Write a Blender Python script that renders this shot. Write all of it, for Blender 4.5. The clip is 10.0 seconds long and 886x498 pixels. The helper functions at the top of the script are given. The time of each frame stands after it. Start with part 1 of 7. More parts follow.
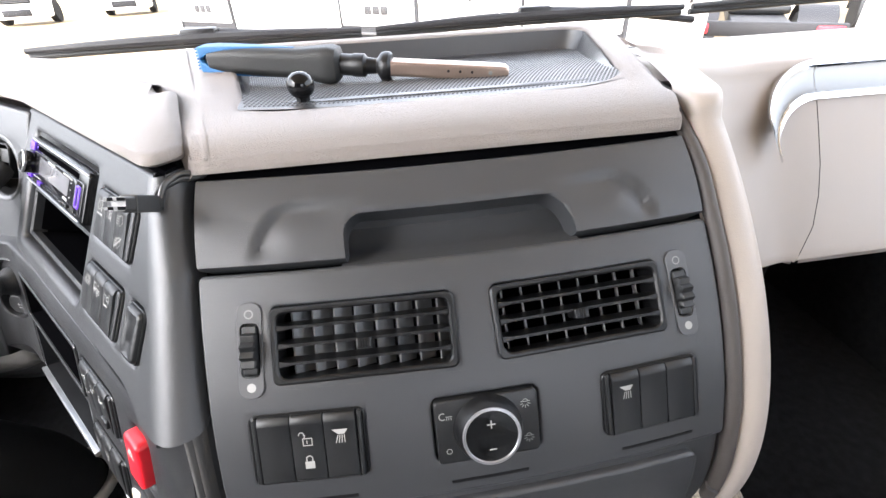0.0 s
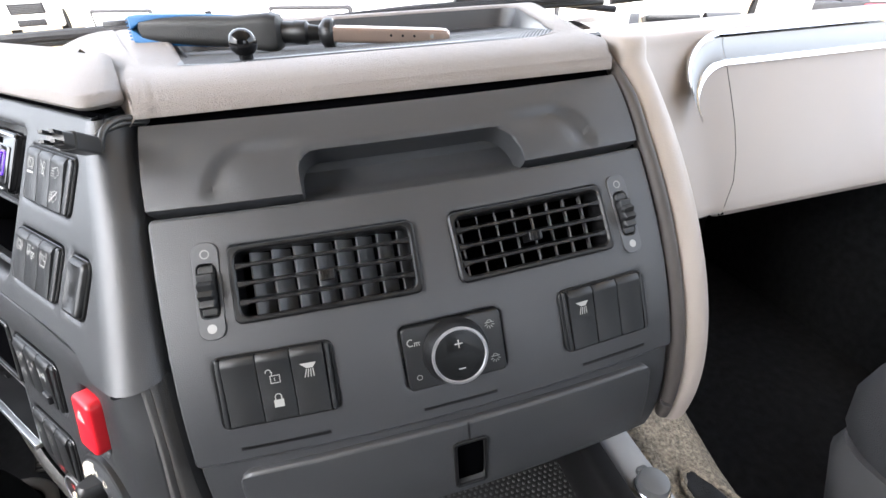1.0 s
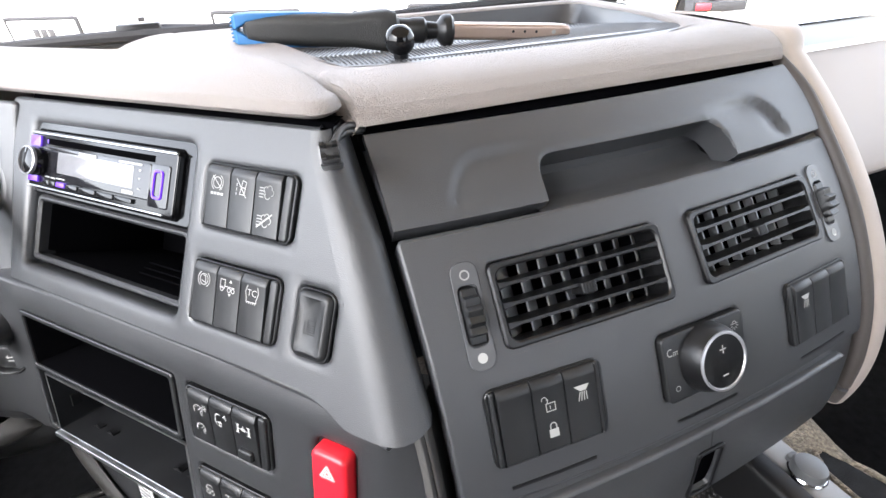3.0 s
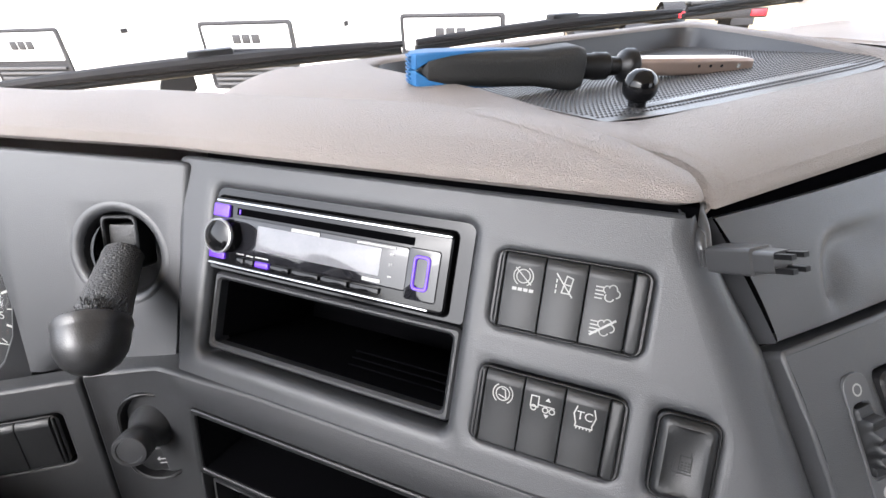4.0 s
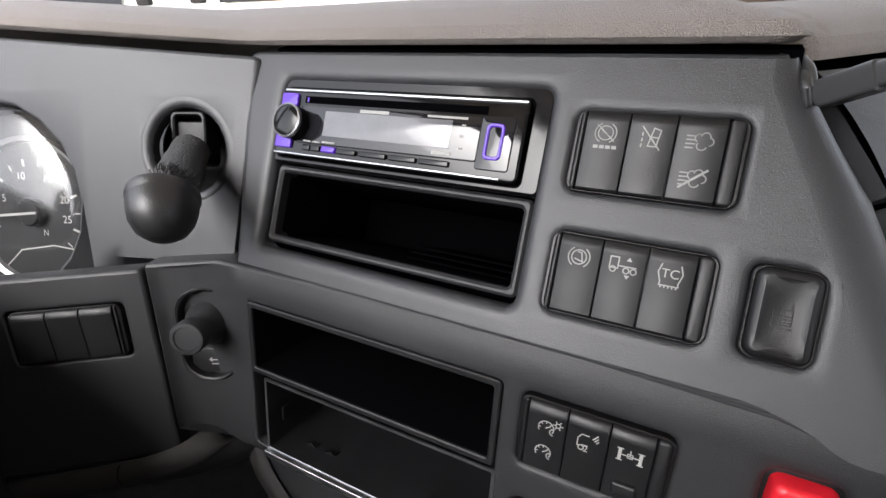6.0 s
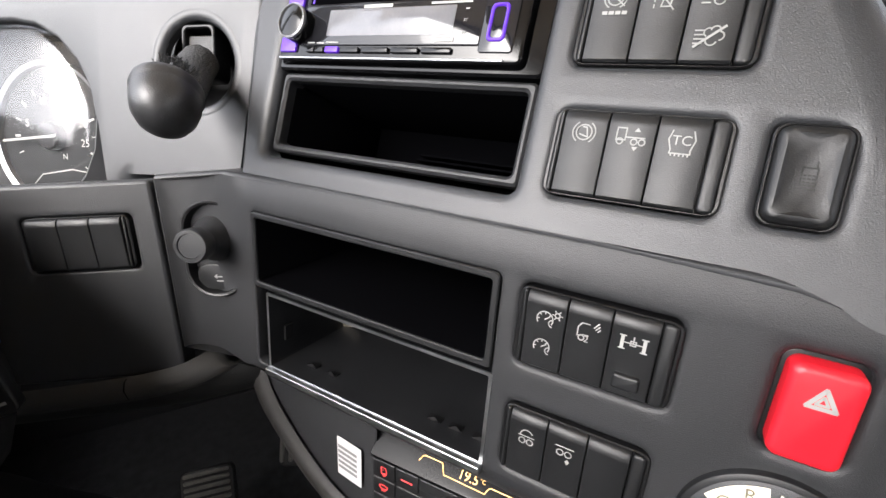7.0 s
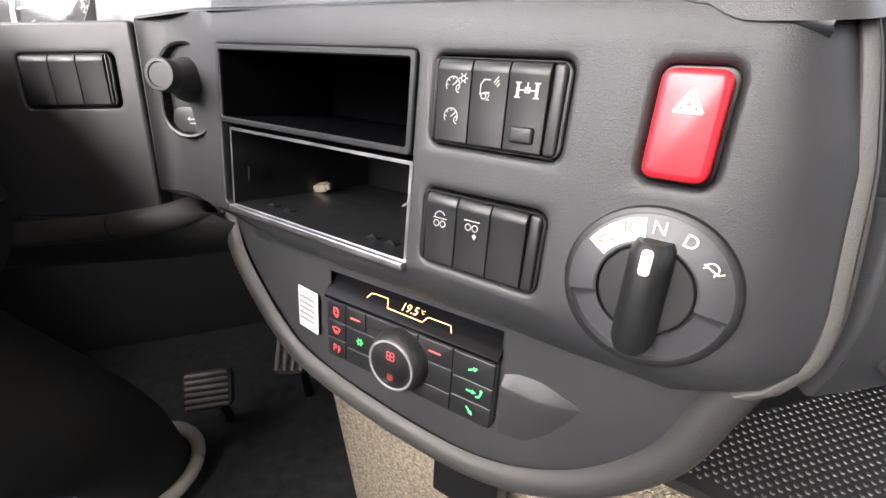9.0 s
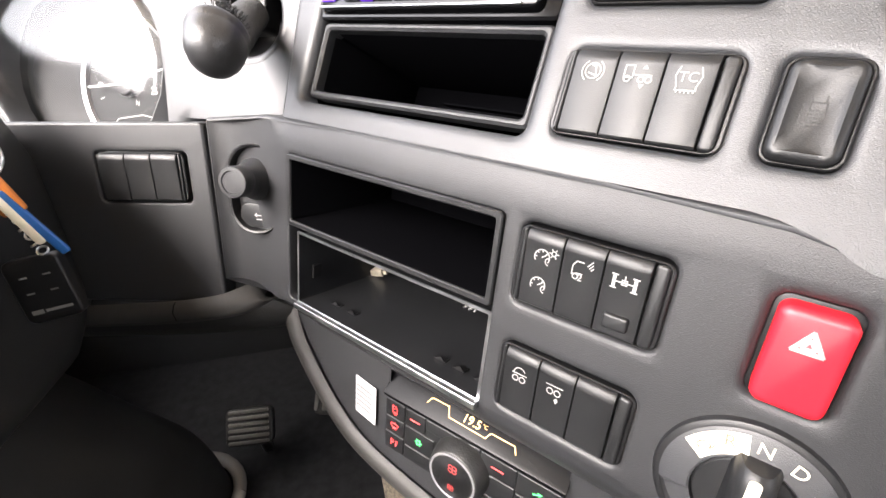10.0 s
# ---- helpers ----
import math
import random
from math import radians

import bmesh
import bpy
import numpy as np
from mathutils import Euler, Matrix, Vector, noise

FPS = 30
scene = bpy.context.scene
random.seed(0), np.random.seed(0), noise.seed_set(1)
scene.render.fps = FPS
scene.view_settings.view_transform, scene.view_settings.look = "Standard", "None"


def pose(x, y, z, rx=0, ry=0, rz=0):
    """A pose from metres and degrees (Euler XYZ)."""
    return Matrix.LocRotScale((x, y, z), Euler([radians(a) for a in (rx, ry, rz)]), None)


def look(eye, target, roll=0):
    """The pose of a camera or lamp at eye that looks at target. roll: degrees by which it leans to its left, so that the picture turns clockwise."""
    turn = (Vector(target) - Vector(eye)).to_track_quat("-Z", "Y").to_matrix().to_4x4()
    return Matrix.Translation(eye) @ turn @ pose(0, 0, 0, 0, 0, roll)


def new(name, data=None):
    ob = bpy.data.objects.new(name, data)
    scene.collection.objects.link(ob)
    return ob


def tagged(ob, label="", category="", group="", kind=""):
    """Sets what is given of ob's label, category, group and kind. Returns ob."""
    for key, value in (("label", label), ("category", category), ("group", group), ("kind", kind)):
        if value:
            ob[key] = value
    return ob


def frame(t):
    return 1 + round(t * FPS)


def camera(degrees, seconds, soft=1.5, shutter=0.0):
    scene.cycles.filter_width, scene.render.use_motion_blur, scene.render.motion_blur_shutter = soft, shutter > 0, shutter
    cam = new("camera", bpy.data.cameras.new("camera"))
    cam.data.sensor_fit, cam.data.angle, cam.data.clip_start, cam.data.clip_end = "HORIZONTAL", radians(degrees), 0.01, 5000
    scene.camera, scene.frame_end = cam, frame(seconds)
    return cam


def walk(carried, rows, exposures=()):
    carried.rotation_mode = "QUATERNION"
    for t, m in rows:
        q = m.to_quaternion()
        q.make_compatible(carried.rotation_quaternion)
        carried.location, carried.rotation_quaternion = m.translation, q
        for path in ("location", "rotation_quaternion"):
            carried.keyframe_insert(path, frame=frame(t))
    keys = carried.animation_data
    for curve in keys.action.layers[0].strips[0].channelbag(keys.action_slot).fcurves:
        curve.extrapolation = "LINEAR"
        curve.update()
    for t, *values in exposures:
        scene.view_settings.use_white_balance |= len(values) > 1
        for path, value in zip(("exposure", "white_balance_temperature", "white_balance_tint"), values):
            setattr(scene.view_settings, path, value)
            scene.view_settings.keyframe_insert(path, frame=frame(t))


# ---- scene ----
cam = camera(88.9, 10.0)
PATH = [
    (0, (0.015, 0.02, 0.954), (0.228, 1.673, -0.151), -2.6),
    (0.5, (-0.02, 0.003, 0.935), (0.38, 1.639, -0.144), -2.5),
    (1, (0.0, -0.017, 0.909), (0.43, 1.617, -0.16), -2.6),
    (1.5, (0.002, -0.023, 0.897), (0.452, 1.602, -0.179), -2.4),
    (2, (-0.04, -0.017, 0.898), (0.446, 1.599, -0.176), -2.4),
    (2.2, (-0.068, -0.008, 0.899), (0.444, 1.599, -0.176), -2.4),
    (3.3, (-0.23, 0.119, 0.919), (0.427, 1.678, -0.148), -3.0),
    (3.5, (-0.266, 0.151, 0.928), (0.405, 1.707, -0.135), -3.1),
    (4, (-0.328, 0.22, 0.932), (0.374, 1.772, -0.117), -2.8),
    (4.5, (-0.367, 0.26, 0.942), (0.33, 1.817, -0.102), -3.1),
    (5, (-0.402, 0.253, 0.922), (0.287, 1.82, -0.112), -2.8),
    (5.5, (-0.376, 0.231, 0.893), (0.284, 1.828, -0.114), -2.5),
    (5.7, (-0.368, 0.216, 0.878), (0.274, 1.829, -0.116), -2.4),
    (6.8, (-0.371, 0.177, 0.815), (0.158, 1.831, -0.177), -2.7),
    (7, (-0.364, 0.174, 0.801), (0.143, 1.836, -0.189), -2.7),
    (7.5, (-0.356, 0.161, 0.785), (0.106, 1.835, -0.207), -2.7),
    (8, (-0.345, 0.14, 0.759), (0.081, 1.823, -0.233), -2.6),
    (8.5, (-0.338, 0.116, 0.733), (0.052, 1.805, -0.264), -2.6),
    (9, (-0.324, 0.093, 0.7), (0.036, 1.784, -0.306), -2.5),
    (9.5, (-0.316, 0.107, 0.717), (-0.001, 1.797, -0.305), -2.6),
    (10, (-0.345, 0.145, 0.781), (-0.078, 1.839, -0.249), -2.6),
]
walk(cam, [(t, look(eye, target, roll)) for t, eye, target, roll in PATH], [(0.0, 3.8, 6250, 11), (1.0, 3.65, 6150, 10), (2.0, 3.8, 6150, 10), (3.5, 3.45, 6200, 11), (4.5, 2.6, 6250, 12), (5.0, 2.3, 6250, 11), (5.5, 2.15, 6300, 11), (7.5, 3.4, 6500, 12), (9.0, 3.75, 6600, 13), (10.0, 4.15, 6750, 14)])

# ---- world, sun, exposure ----
world = bpy.data.worlds.new("overcast_sky")
scene.world = world
world.use_nodes = True
wn = world.node_tree.nodes
sky = wn.new("ShaderNodeTexSky")
sky.sky_type, sky.sun_disc = "NISHITA", False
sky.sun_elevation, sky.sun_rotation = radians(46), radians(232)
sky.air_density, sky.dust_density, sky.ozone_density = 1.0, 4.0, 1.0
haze = wn.new("ShaderNodeHueSaturation")
haze.inputs["Saturation"].default_value = 0.3
world.node_tree.links.new(sky.outputs[0], haze.inputs["Color"])
world.node_tree.links.new(haze.outputs[0], wn["Background"].inputs[0])
wn["Background"].inputs[1].default_value = 0.15
sun_data = bpy.data.lights.new("sun", "SUN")
sun_data.energy, sun_data.angle, sun_data.color = 0.5, radians(45), (1.0, 0.97, 0.92)
sun = new("sun", sun_data)
sun.matrix_world = look((-5.48, -4.28, 7.19), (0, 0, 0))

# ---- materials ----
MATS = {}


def material(name, color, rough=0.5, metal=0.0, bump=0.0, grain=600.0, vary=0.12, wear=9.0, kind="noise", coat=0.0, emit=0.0, spec=0.5):
    if name in MATS:
        return MATS[name]
    m = bpy.data.materials.new(name)
    m.use_nodes = True
    nt = m.node_tree
    nd, ln = nt.nodes, nt.links
    b = nd["Principled BSDF"]
    b.inputs["Metallic"].default_value = metal
    b.inputs["Coat Weight"].default_value = coat
    b.inputs["Specular IOR Level"].default_value = spec
    geo = nd.new("ShaderNodeNewGeometry")
    big, fine = nd.new("ShaderNodeTexNoise"), nd.new("ShaderNodeTexNoise")
    big.inputs["Scale"].default_value, big.inputs["Detail"].default_value = wear, 5
    fine.inputs["Scale"].default_value, fine.inputs["Detail"].default_value = grain, 2
    for t in (big, fine):
        ln.new(geo.outputs["Position"], t.inputs["Vector"])
    mix = nd.new("ShaderNodeMath")
    mix.operation = "MULTIPLY_ADD"
    ln.new(fine.outputs[0], mix.inputs[0])
    mix.inputs[1].default_value = 0.4
    ln.new(big.outputs[0], mix.inputs[2])
    ramp = nd.new("ShaderNodeMapRange")
    ramp.inputs[1].default_value, ramp.inputs[2].default_value = 0.35, 1.05
    ramp.inputs[3].default_value, ramp.inputs[4].default_value = 1 - vary, 1 + vary
    ln.new(mix.outputs[0], ramp.inputs[0])
    scale = nd.new("ShaderNodeVectorMath")
    scale.operation = "SCALE"
    scale.inputs[0].default_value = color
    ln.new(ramp.outputs[0], scale.inputs["Scale"])
    ln.new(scale.outputs[0], b.inputs["Base Color"])
    rr = nd.new("ShaderNodeMapRange")
    rr.inputs[1].default_value, rr.inputs[2].default_value = 0.3, 0.75
    rr.inputs[3].default_value, rr.inputs[4].default_value = max(0.02, rough - 0.06), min(1, rough + 0.06)
    ln.new(big.outputs[0], rr.inputs[0])
    ln.new(rr.outputs[0], b.inputs["Roughness"])
    if bump:
        bp = nd.new("ShaderNodeBump")
        bp.inputs["Strength"].default_value = bump
        bp.inputs["Distance"].default_value = 0.0012
        src = fine.outputs[0]
        if kind != "noise":
            v = nd.new("ShaderNodeTexVoronoi")
            v.feature = "DISTANCE_TO_EDGE" if kind == "leather" else "F1"
            v.inputs["Scale"].default_value = grain
            warp = nd.new("ShaderNodeVectorMath")
            warp.operation = "MULTIPLY_ADD"
            ln.new(fine.outputs["Color"], warp.inputs[0])
            k = 0.9 / grain
            warp.inputs[1].default_value = (k, k, k)
            stretch = nd.new("ShaderNodeVectorMath")
            stretch.operation = "MULTIPLY"
            stretch.inputs[1].default_value = (0.55, 1.3, 1.3) if kind == "leather" else (1, 1, 1)
            ln.new(geo.outputs["Position"], stretch.inputs[0])
            ln.new(stretch.outputs[0], warp.inputs[2])
            ln.new(warp.outputs[0], v.inputs["Vector"])
            src = v.outputs["Distance"]
            if kind == "leather":
                cut = nd.new("ShaderNodeMapRange")
                cut.inputs[1].default_value, cut.inputs[2].default_value = 0.0, 0.22
                ln.new(src, cut.inputs[0])
                src = cut.outputs[0]
        ln.new(src, bp.inputs["Height"])
        ln.new(bp.outputs[0], b.inputs["Normal"])
    if emit:
        b.inputs["Emission Color"].default_value = (*color, 1)
        b.inputs["Emission Strength"].default_value = emit
    MATS[name] = m
    return m


DARK = material("dark_grey_soft_plastic", (0.031, 0.032, 0.0345), 0.42, bump=0.22, grain=1900, vary=0.1)
FASCIA = material("black_grained_plastic", (0.019, 0.0195, 0.021), 0.44, bump=0.26, grain=1900, spec=0.4, vary=0.14)
BLACK = material("black_moulded_plastic", (0.006, 0.006, 0.0065), 0.36, bump=0.1, grain=1200, spec=0.32)
GLOSS = material("gloss_black_plastic", (0.004, 0.004, 0.0045), 0.12, vary=0.3, wear=40, spec=0.28)
SWITCH = material("satin_black_switch", (0.0078, 0.0081, 0.0088), 0.45, bump=0.10, grain=1800, vary=0.2, wear=30, spec=0.42)
TAUPE = material("taupe_grained_vinyl", (0.235, 0.205, 0.19), 0.55, bump=0.7, grain=820, kind="leather", vary=0.08)
TAUPE_SMOOTH = material("taupe_moulded_plastic", (0.29, 0.25, 0.222), 0.5, bump=0.2, grain=900, vary=0.05)
TRIM = material("grey_soft_trim", (0.042, 0.040, 0.038), 0.55, bump=0.25, grain=1300, vary=0.08)
RIMGREY = material("dark_grey_rim_plastic", (0.026, 0.025, 0.024), 0.5, bump=0.25, grain=1500, vary=0.1, spec=0.3)
SILVER = material("satin_silver_ring", (0.26, 0.26, 0.27), 0.38, 0.55, vary=0.05)
# Near-black that puts the darkness of gaps and recesses into the colour.
VOID = material("recess_shade_black", (0.0014, 0.0014, 0.0017), 0.8, spec=0.0, vary=0.2)
# Darker than the carpet: footwell shade is put into this black.
FOOT = material("shaded_black_plastic", (0.014, 0.0145, 0.0155), 0.65, spec=0.25, vary=0.2)
CHROME = material("satin_chrome", (0.82, 0.83, 0.85), 0.16, 1.0, vary=0.05)
STEEL = material("galvanised_steel", (0.45, 0.46, 0.47), 0.35, 1.0, vary=0.18, wear=60)
RUBBER = material("black_rubber", (0.008, 0.008, 0.008), 0.55, bump=0.3, grain=700)
RED = material("red_switch_plastic", (0.55, 0.010, 0.020), 0.42, bump=0.06, grain=1500, vary=0.08)
INK = material("white_legend_print", (0.27, 0.27, 0.26), 0.6, vary=0.06)
FADED = material("grey_legend_print", (0.13, 0.13, 0.13), 0.6, vary=0.06)
CREAM = material("cream_dial_print", (0.66, 0.6, 0.47), 0.55, vary=0.08)
PAPER = material("white_label_paper", (0.46, 0.46, 0.46), 0.7, vary=0.04)
BEIGE = material("beige_pebbled_vinyl", (0.24, 0.205, 0.155), 0.75, bump=1.0, grain=330, kind="leather", vary=0.95, wear=230)
CARPET = material("black_needle_carpet", (0.018, 0.0185, 0.020), 0.95, bump=0.9, grain=900, vary=0.5, wear=50, spec=0.1)
BLUE = material("blue_rubber_grip", (0.008, 0.085, 0.22), 0.55, bump=0.1)
GOLD = material("champagne_anodised_aluminium", (0.33, 0.25, 0.21), 0.36, 0.85, vary=0.06)
WHITE_PAINT = material("white_truck_paint", (0.82, 0.82, 0.80), 0.3, vary=0.05, wear=2, coat=0.3)
TRUCK_DARK = material("dark_grille_plastic", (0.022, 0.022, 0.024), 0.6, spec=0.2, vary=0.2)
TYRE = material("tyre_rubber", (0.02, 0.02, 0.021), 0.85, spec=0.15, vary=0.3)
GRAVEL = material("sandy_yard_gravel", (0.30, 0.225, 0.125), 0.95, bump=0.12, grain=30, vary=0.25, wear=0.6)
# Lining of unseen walls and roof, kept bright to bounce light.
PANEL_GREY = material("light_grey_cab_lining", (0.72, 0.70, 0.67), 0.8, bump=0.03, grain=300, vary=0.06)

# ---- mesh helpers ----


def part(name, bm, mat, parent=None, label="", m=None, smooth=38):
    bmesh.ops.recalc_face_normals(bm, faces=bm.faces)
    me = bpy.data.meshes.new(name)
    bm.to_mesh(me)
    bm.free()
    me.materials.append(mat)
    if smooth:
        me.polygons.foreach_set("use_smooth", [True] * len(me.polygons))
        me.set_sharp_from_angle(angle=radians(smooth))
    ob = new(name, me)
    if parent is not None:
        ob.parent = parent
    if m is not None:
        ob.matrix_basis = m
    if label:
        tagged(ob, label)
    return ob


def thing(name, m, label, category, group="", kind=""):
    return tagged(new_at(name, m), label, category, group, kind)


def new_at(name, m):
    ob = new(name)
    ob.empty_display_size = 0.02
    ob.matrix_basis = m
    return ob


def axes(c, n):
    """A flat panel's frame: x to the right, y up along the panel, z out of it."""
    n = Vector(n).normalized()
    e1 = Vector((-n.y, n.x, 0)).normalized()
    e2 = n.cross(e1)
    m = Matrix((e1, e2, n)).transposed().to_4x4()
    return Matrix.Translation(c) @ m


def ring(x0, x1, y0, y1, r, n=5, k=6):
    """A rounded rectangle's outline, always with the same count of points."""
    r = max(1e-5, min(r, (x1 - x0) / 2 - 1e-6, (y1 - y0) / 2 - 1e-6))
    corners = [(x1 - r, y0 + r, -90), (x1 - r, y1 - r, 0), (x0 + r, y1 - r, 90), (x0 + r, y0 + r, 180)]
    pts = []
    for i, (cx, cy, a0) in enumerate(corners):
        arc = [(cx + r * math.cos(radians(a0 + 90 * j / n)), cy + r * math.sin(radians(a0 + 90 * j / n))) for j in range(n + 1)]
        pts += arc
        nx, ny, na = corners[(i + 1) % 4]
        end = (nx + r * math.cos(radians(na)), ny + r * math.sin(radians(na)))
        pts += [(arc[-1][0] + (end[0] - arc[-1][0]) * j / k, arc[-1][1] + (end[1] - arc[-1][1]) * j / k) for j in range(1, k)]
    return pts


def skin(bm, loops, cap0=False, cap1=False, closed=True):
    rows = [[bm.verts.new(p) for p in lp] for lp in loops]
    for a, b in zip(rows, rows[1:]):
        n = len(a)
        for i in range(n if closed else n - 1):
            j = (i + 1) % n
            bm.faces.new((a[i], a[j], b[j], b[i]))
    if cap0:
        bm.faces.new(rows[0][::-1])
    if cap1:
        bm.faces.new(rows[-1])
    return rows


def slab(bm, x0, x1, y0, y1, z0, z1, r=0.002, b=0.001, dish=0.0):
    """A rounded plate with softly bevelled front edges; dish sinks its middle."""
    lp = [[(x, y, z0) for x, y in ring(x0, x1, y0, y1, r)]]
    for i in range(4):
        a = radians(30 * i)
        q, h = b * (1 - math.cos(a)), b * (1 - math.sin(a))
        lp.append([(x, y, z1 - h) for x, y in ring(x0 + q, x1 - q, y0 + q, y1 - q, r - q)])
    if dish:
        q = min(x1 - x0, y1 - y0) * 0.22
        lp.append([(x, y, z1 - dish) for x, y in ring(x0 + q, x1 - q, y0 + q, y1 - q, r)])
    skin(bm, lp, True, True)
    return bm


def frame_ring(bm, outer, inner, ro, ri, z0, z1, b=0.001):
    """A picture-frame moulding round a rounded opening."""
    ox, oi = outer, inner
    lp = [[(x, y, z0) for x, y in ring(*ox, ro)], [(x, y, z1 - b) for x, y in ring(*ox, ro)],
          [(x, y, z1) for x, y in ring(ox[0] + b, ox[1] - b, ox[2] + b, ox[3] - b, ro - b)],
          [(x, y, z1) for x, y in ring(oi[0] - b, oi[1] + b, oi[2] - b, oi[3] + b, ri + b)],
          [(x, y, z1 - b) for x, y in ring(*oi, ri)], [(x, y, z0) for x, y in ring(*oi, ri)]]
    skin(bm, lp)
    return bm


def lathe(bm, prof, n=40, c=(0, 0), caps=True):
    """Turned round the local z axis: prof holds (radius, z)."""
    lp = [[(c[0] + r * math.cos(2 * math.pi * i / n), c[1] + r * math.sin(2 * math.pi * i / n), z) for i in range(n)] for r, z in prof]
    skin(bm, lp, caps, caps)
    return bm


def tube(bm, pts, radius, n=10, caps=True, flat=1.0):
    """A round bar along points; radius may be a list."""
    pts = [Vector(p) for p in pts]
    lp = []
    up = Vector((0, 0, 1))
    for i, p in enumerate(pts):
        d = (pts[min(i + 1, len(pts) - 1)] - pts[max(i - 1, 0)]).normalized()
        s = d.cross(up)
        s = s.normalized() if s.length > 1e-4 else Vector((1, 0, 0))
        u = s.cross(d)
        r = radius[i] if isinstance(radius, (list, tuple)) else radius
        lp.append([p + s * (r * math.cos(2 * math.pi * j / n)) + u * (r * flat * math.sin(2 * math.pi * j / n)) for j in range(n)])
    skin(bm, lp, caps, caps)
    return bm


def smooth_line(pts, n=8):
    """Catmull-Rom through points."""
    pts = [Vector(p) for p in pts]
    out = []
    for i in range(len(pts) - 1):
        p0, p1, p2, p3 = pts[max(i - 1, 0)], pts[i], pts[i + 1], pts[min(i + 2, len(pts) - 1)]
        for j in range(n):
            t = j / n
            out.append(0.5 * ((2 * p1) + (p2 - p0) * t + (2 * p0 - 5 * p1 + 4 * p2 - p3) * t * t + (3 * p1 - p0 - 3 * p2 + p3) * t ** 3))
    out.append(pts[-1])
    return out


def box(bm, x0, x1, y0, y1, z0, z1, b=0.0):
    g = bmesh.ops.create_cube(bm, size=1, matrix=Matrix.LocRotScale(((x0 + x1) / 2, (y0 + y1) / 2, (z0 + z1) / 2), None, (abs(x1 - x0), abs(y1 - y0), abs(z1 - z0))))
    if b:
        es = list({e for v in g["verts"] for e in v.link_edges})
        bmesh.ops.bevel(bm, geom=es, offset=b, segments=2, profile=0.5, affect="EDGES")
    return bm


def stroke(bm, pts, w, z=0.0, closed=False):
    """A flat printed line of width w through 2D points."""
    pts = [Vector((p[0], p[1])) for p in pts]
    n = len(pts)
    segs = [(i, (i + 1) % n) for i in range(n if closed else n - 1)]
    for i, j in segs:
        a, b = pts[i], pts[j]
        d = b - a
        if d.length < 1e-7:
            continue
        d.normalize()
        s = Vector((-d.y, d.x)) * (w / 2)
        e = d * (w * 0.35)
        bm.faces.new([bm.verts.new((*q, z)) for q in (a - e - s, b + e - s, b + e + s, a - e + s)])


def disc(bm, x, y, r, z=0.0, n=14):
    bm.faces.new([bm.verts.new((x + r * math.cos(2 * math.pi * i / n), y + r * math.sin(2 * math.pi * i / n), z)) for i in range(n)])


def poly(bm, pts, z=0.0):
    bm.faces.new([bm.verts.new((p[0], p[1], z)) for p in pts])


def arc(x, y, r, a0, a1, n=12):
    return [(x + r * math.cos(radians(a0 + (a1 - a0) * i / n)), y + r * math.sin(radians(a0 + (a1 - a0) * i / n))) for i in range(n + 1)]


def lettering(name, body, size, mat, parent, x=0.0, y=0.0, z=0.0, turn=0.0):
    cu = bpy.data.curves.new(name, "FONT")
    cu.body, cu.size, cu.align_x, cu.align_y, cu.resolution_u = body, size, "CENTER", "CENTER", 4
    tmp = new(name, cu)
    me = bpy.data.meshes.new_from_object(tmp.evaluated_get(bpy.context.evaluated_depsgraph_get()))
    bpy.data.objects.remove(tmp)
    bpy.data.curves.remove(cu)
    me.materials.clear()
    me.materials.append(mat)
    ob = new(name, me)
    ob.parent = parent
    ob.matrix_basis = pose(x, y, z, 0, 0, turn)
    return ob


def cuts(a, b, extra, step):
    xs = sorted({round(v, 6) for v in [a, b, *extra] if a - 1e-9 <= v <= b + 1e-9})
    out = []
    for p, q in zip(xs, xs[1:]):
        n = max(1, math.ceil((q - p) / step))
        out += [p + (q - p) * i / n for i in range(n)]
    return out + [xs[-1]]


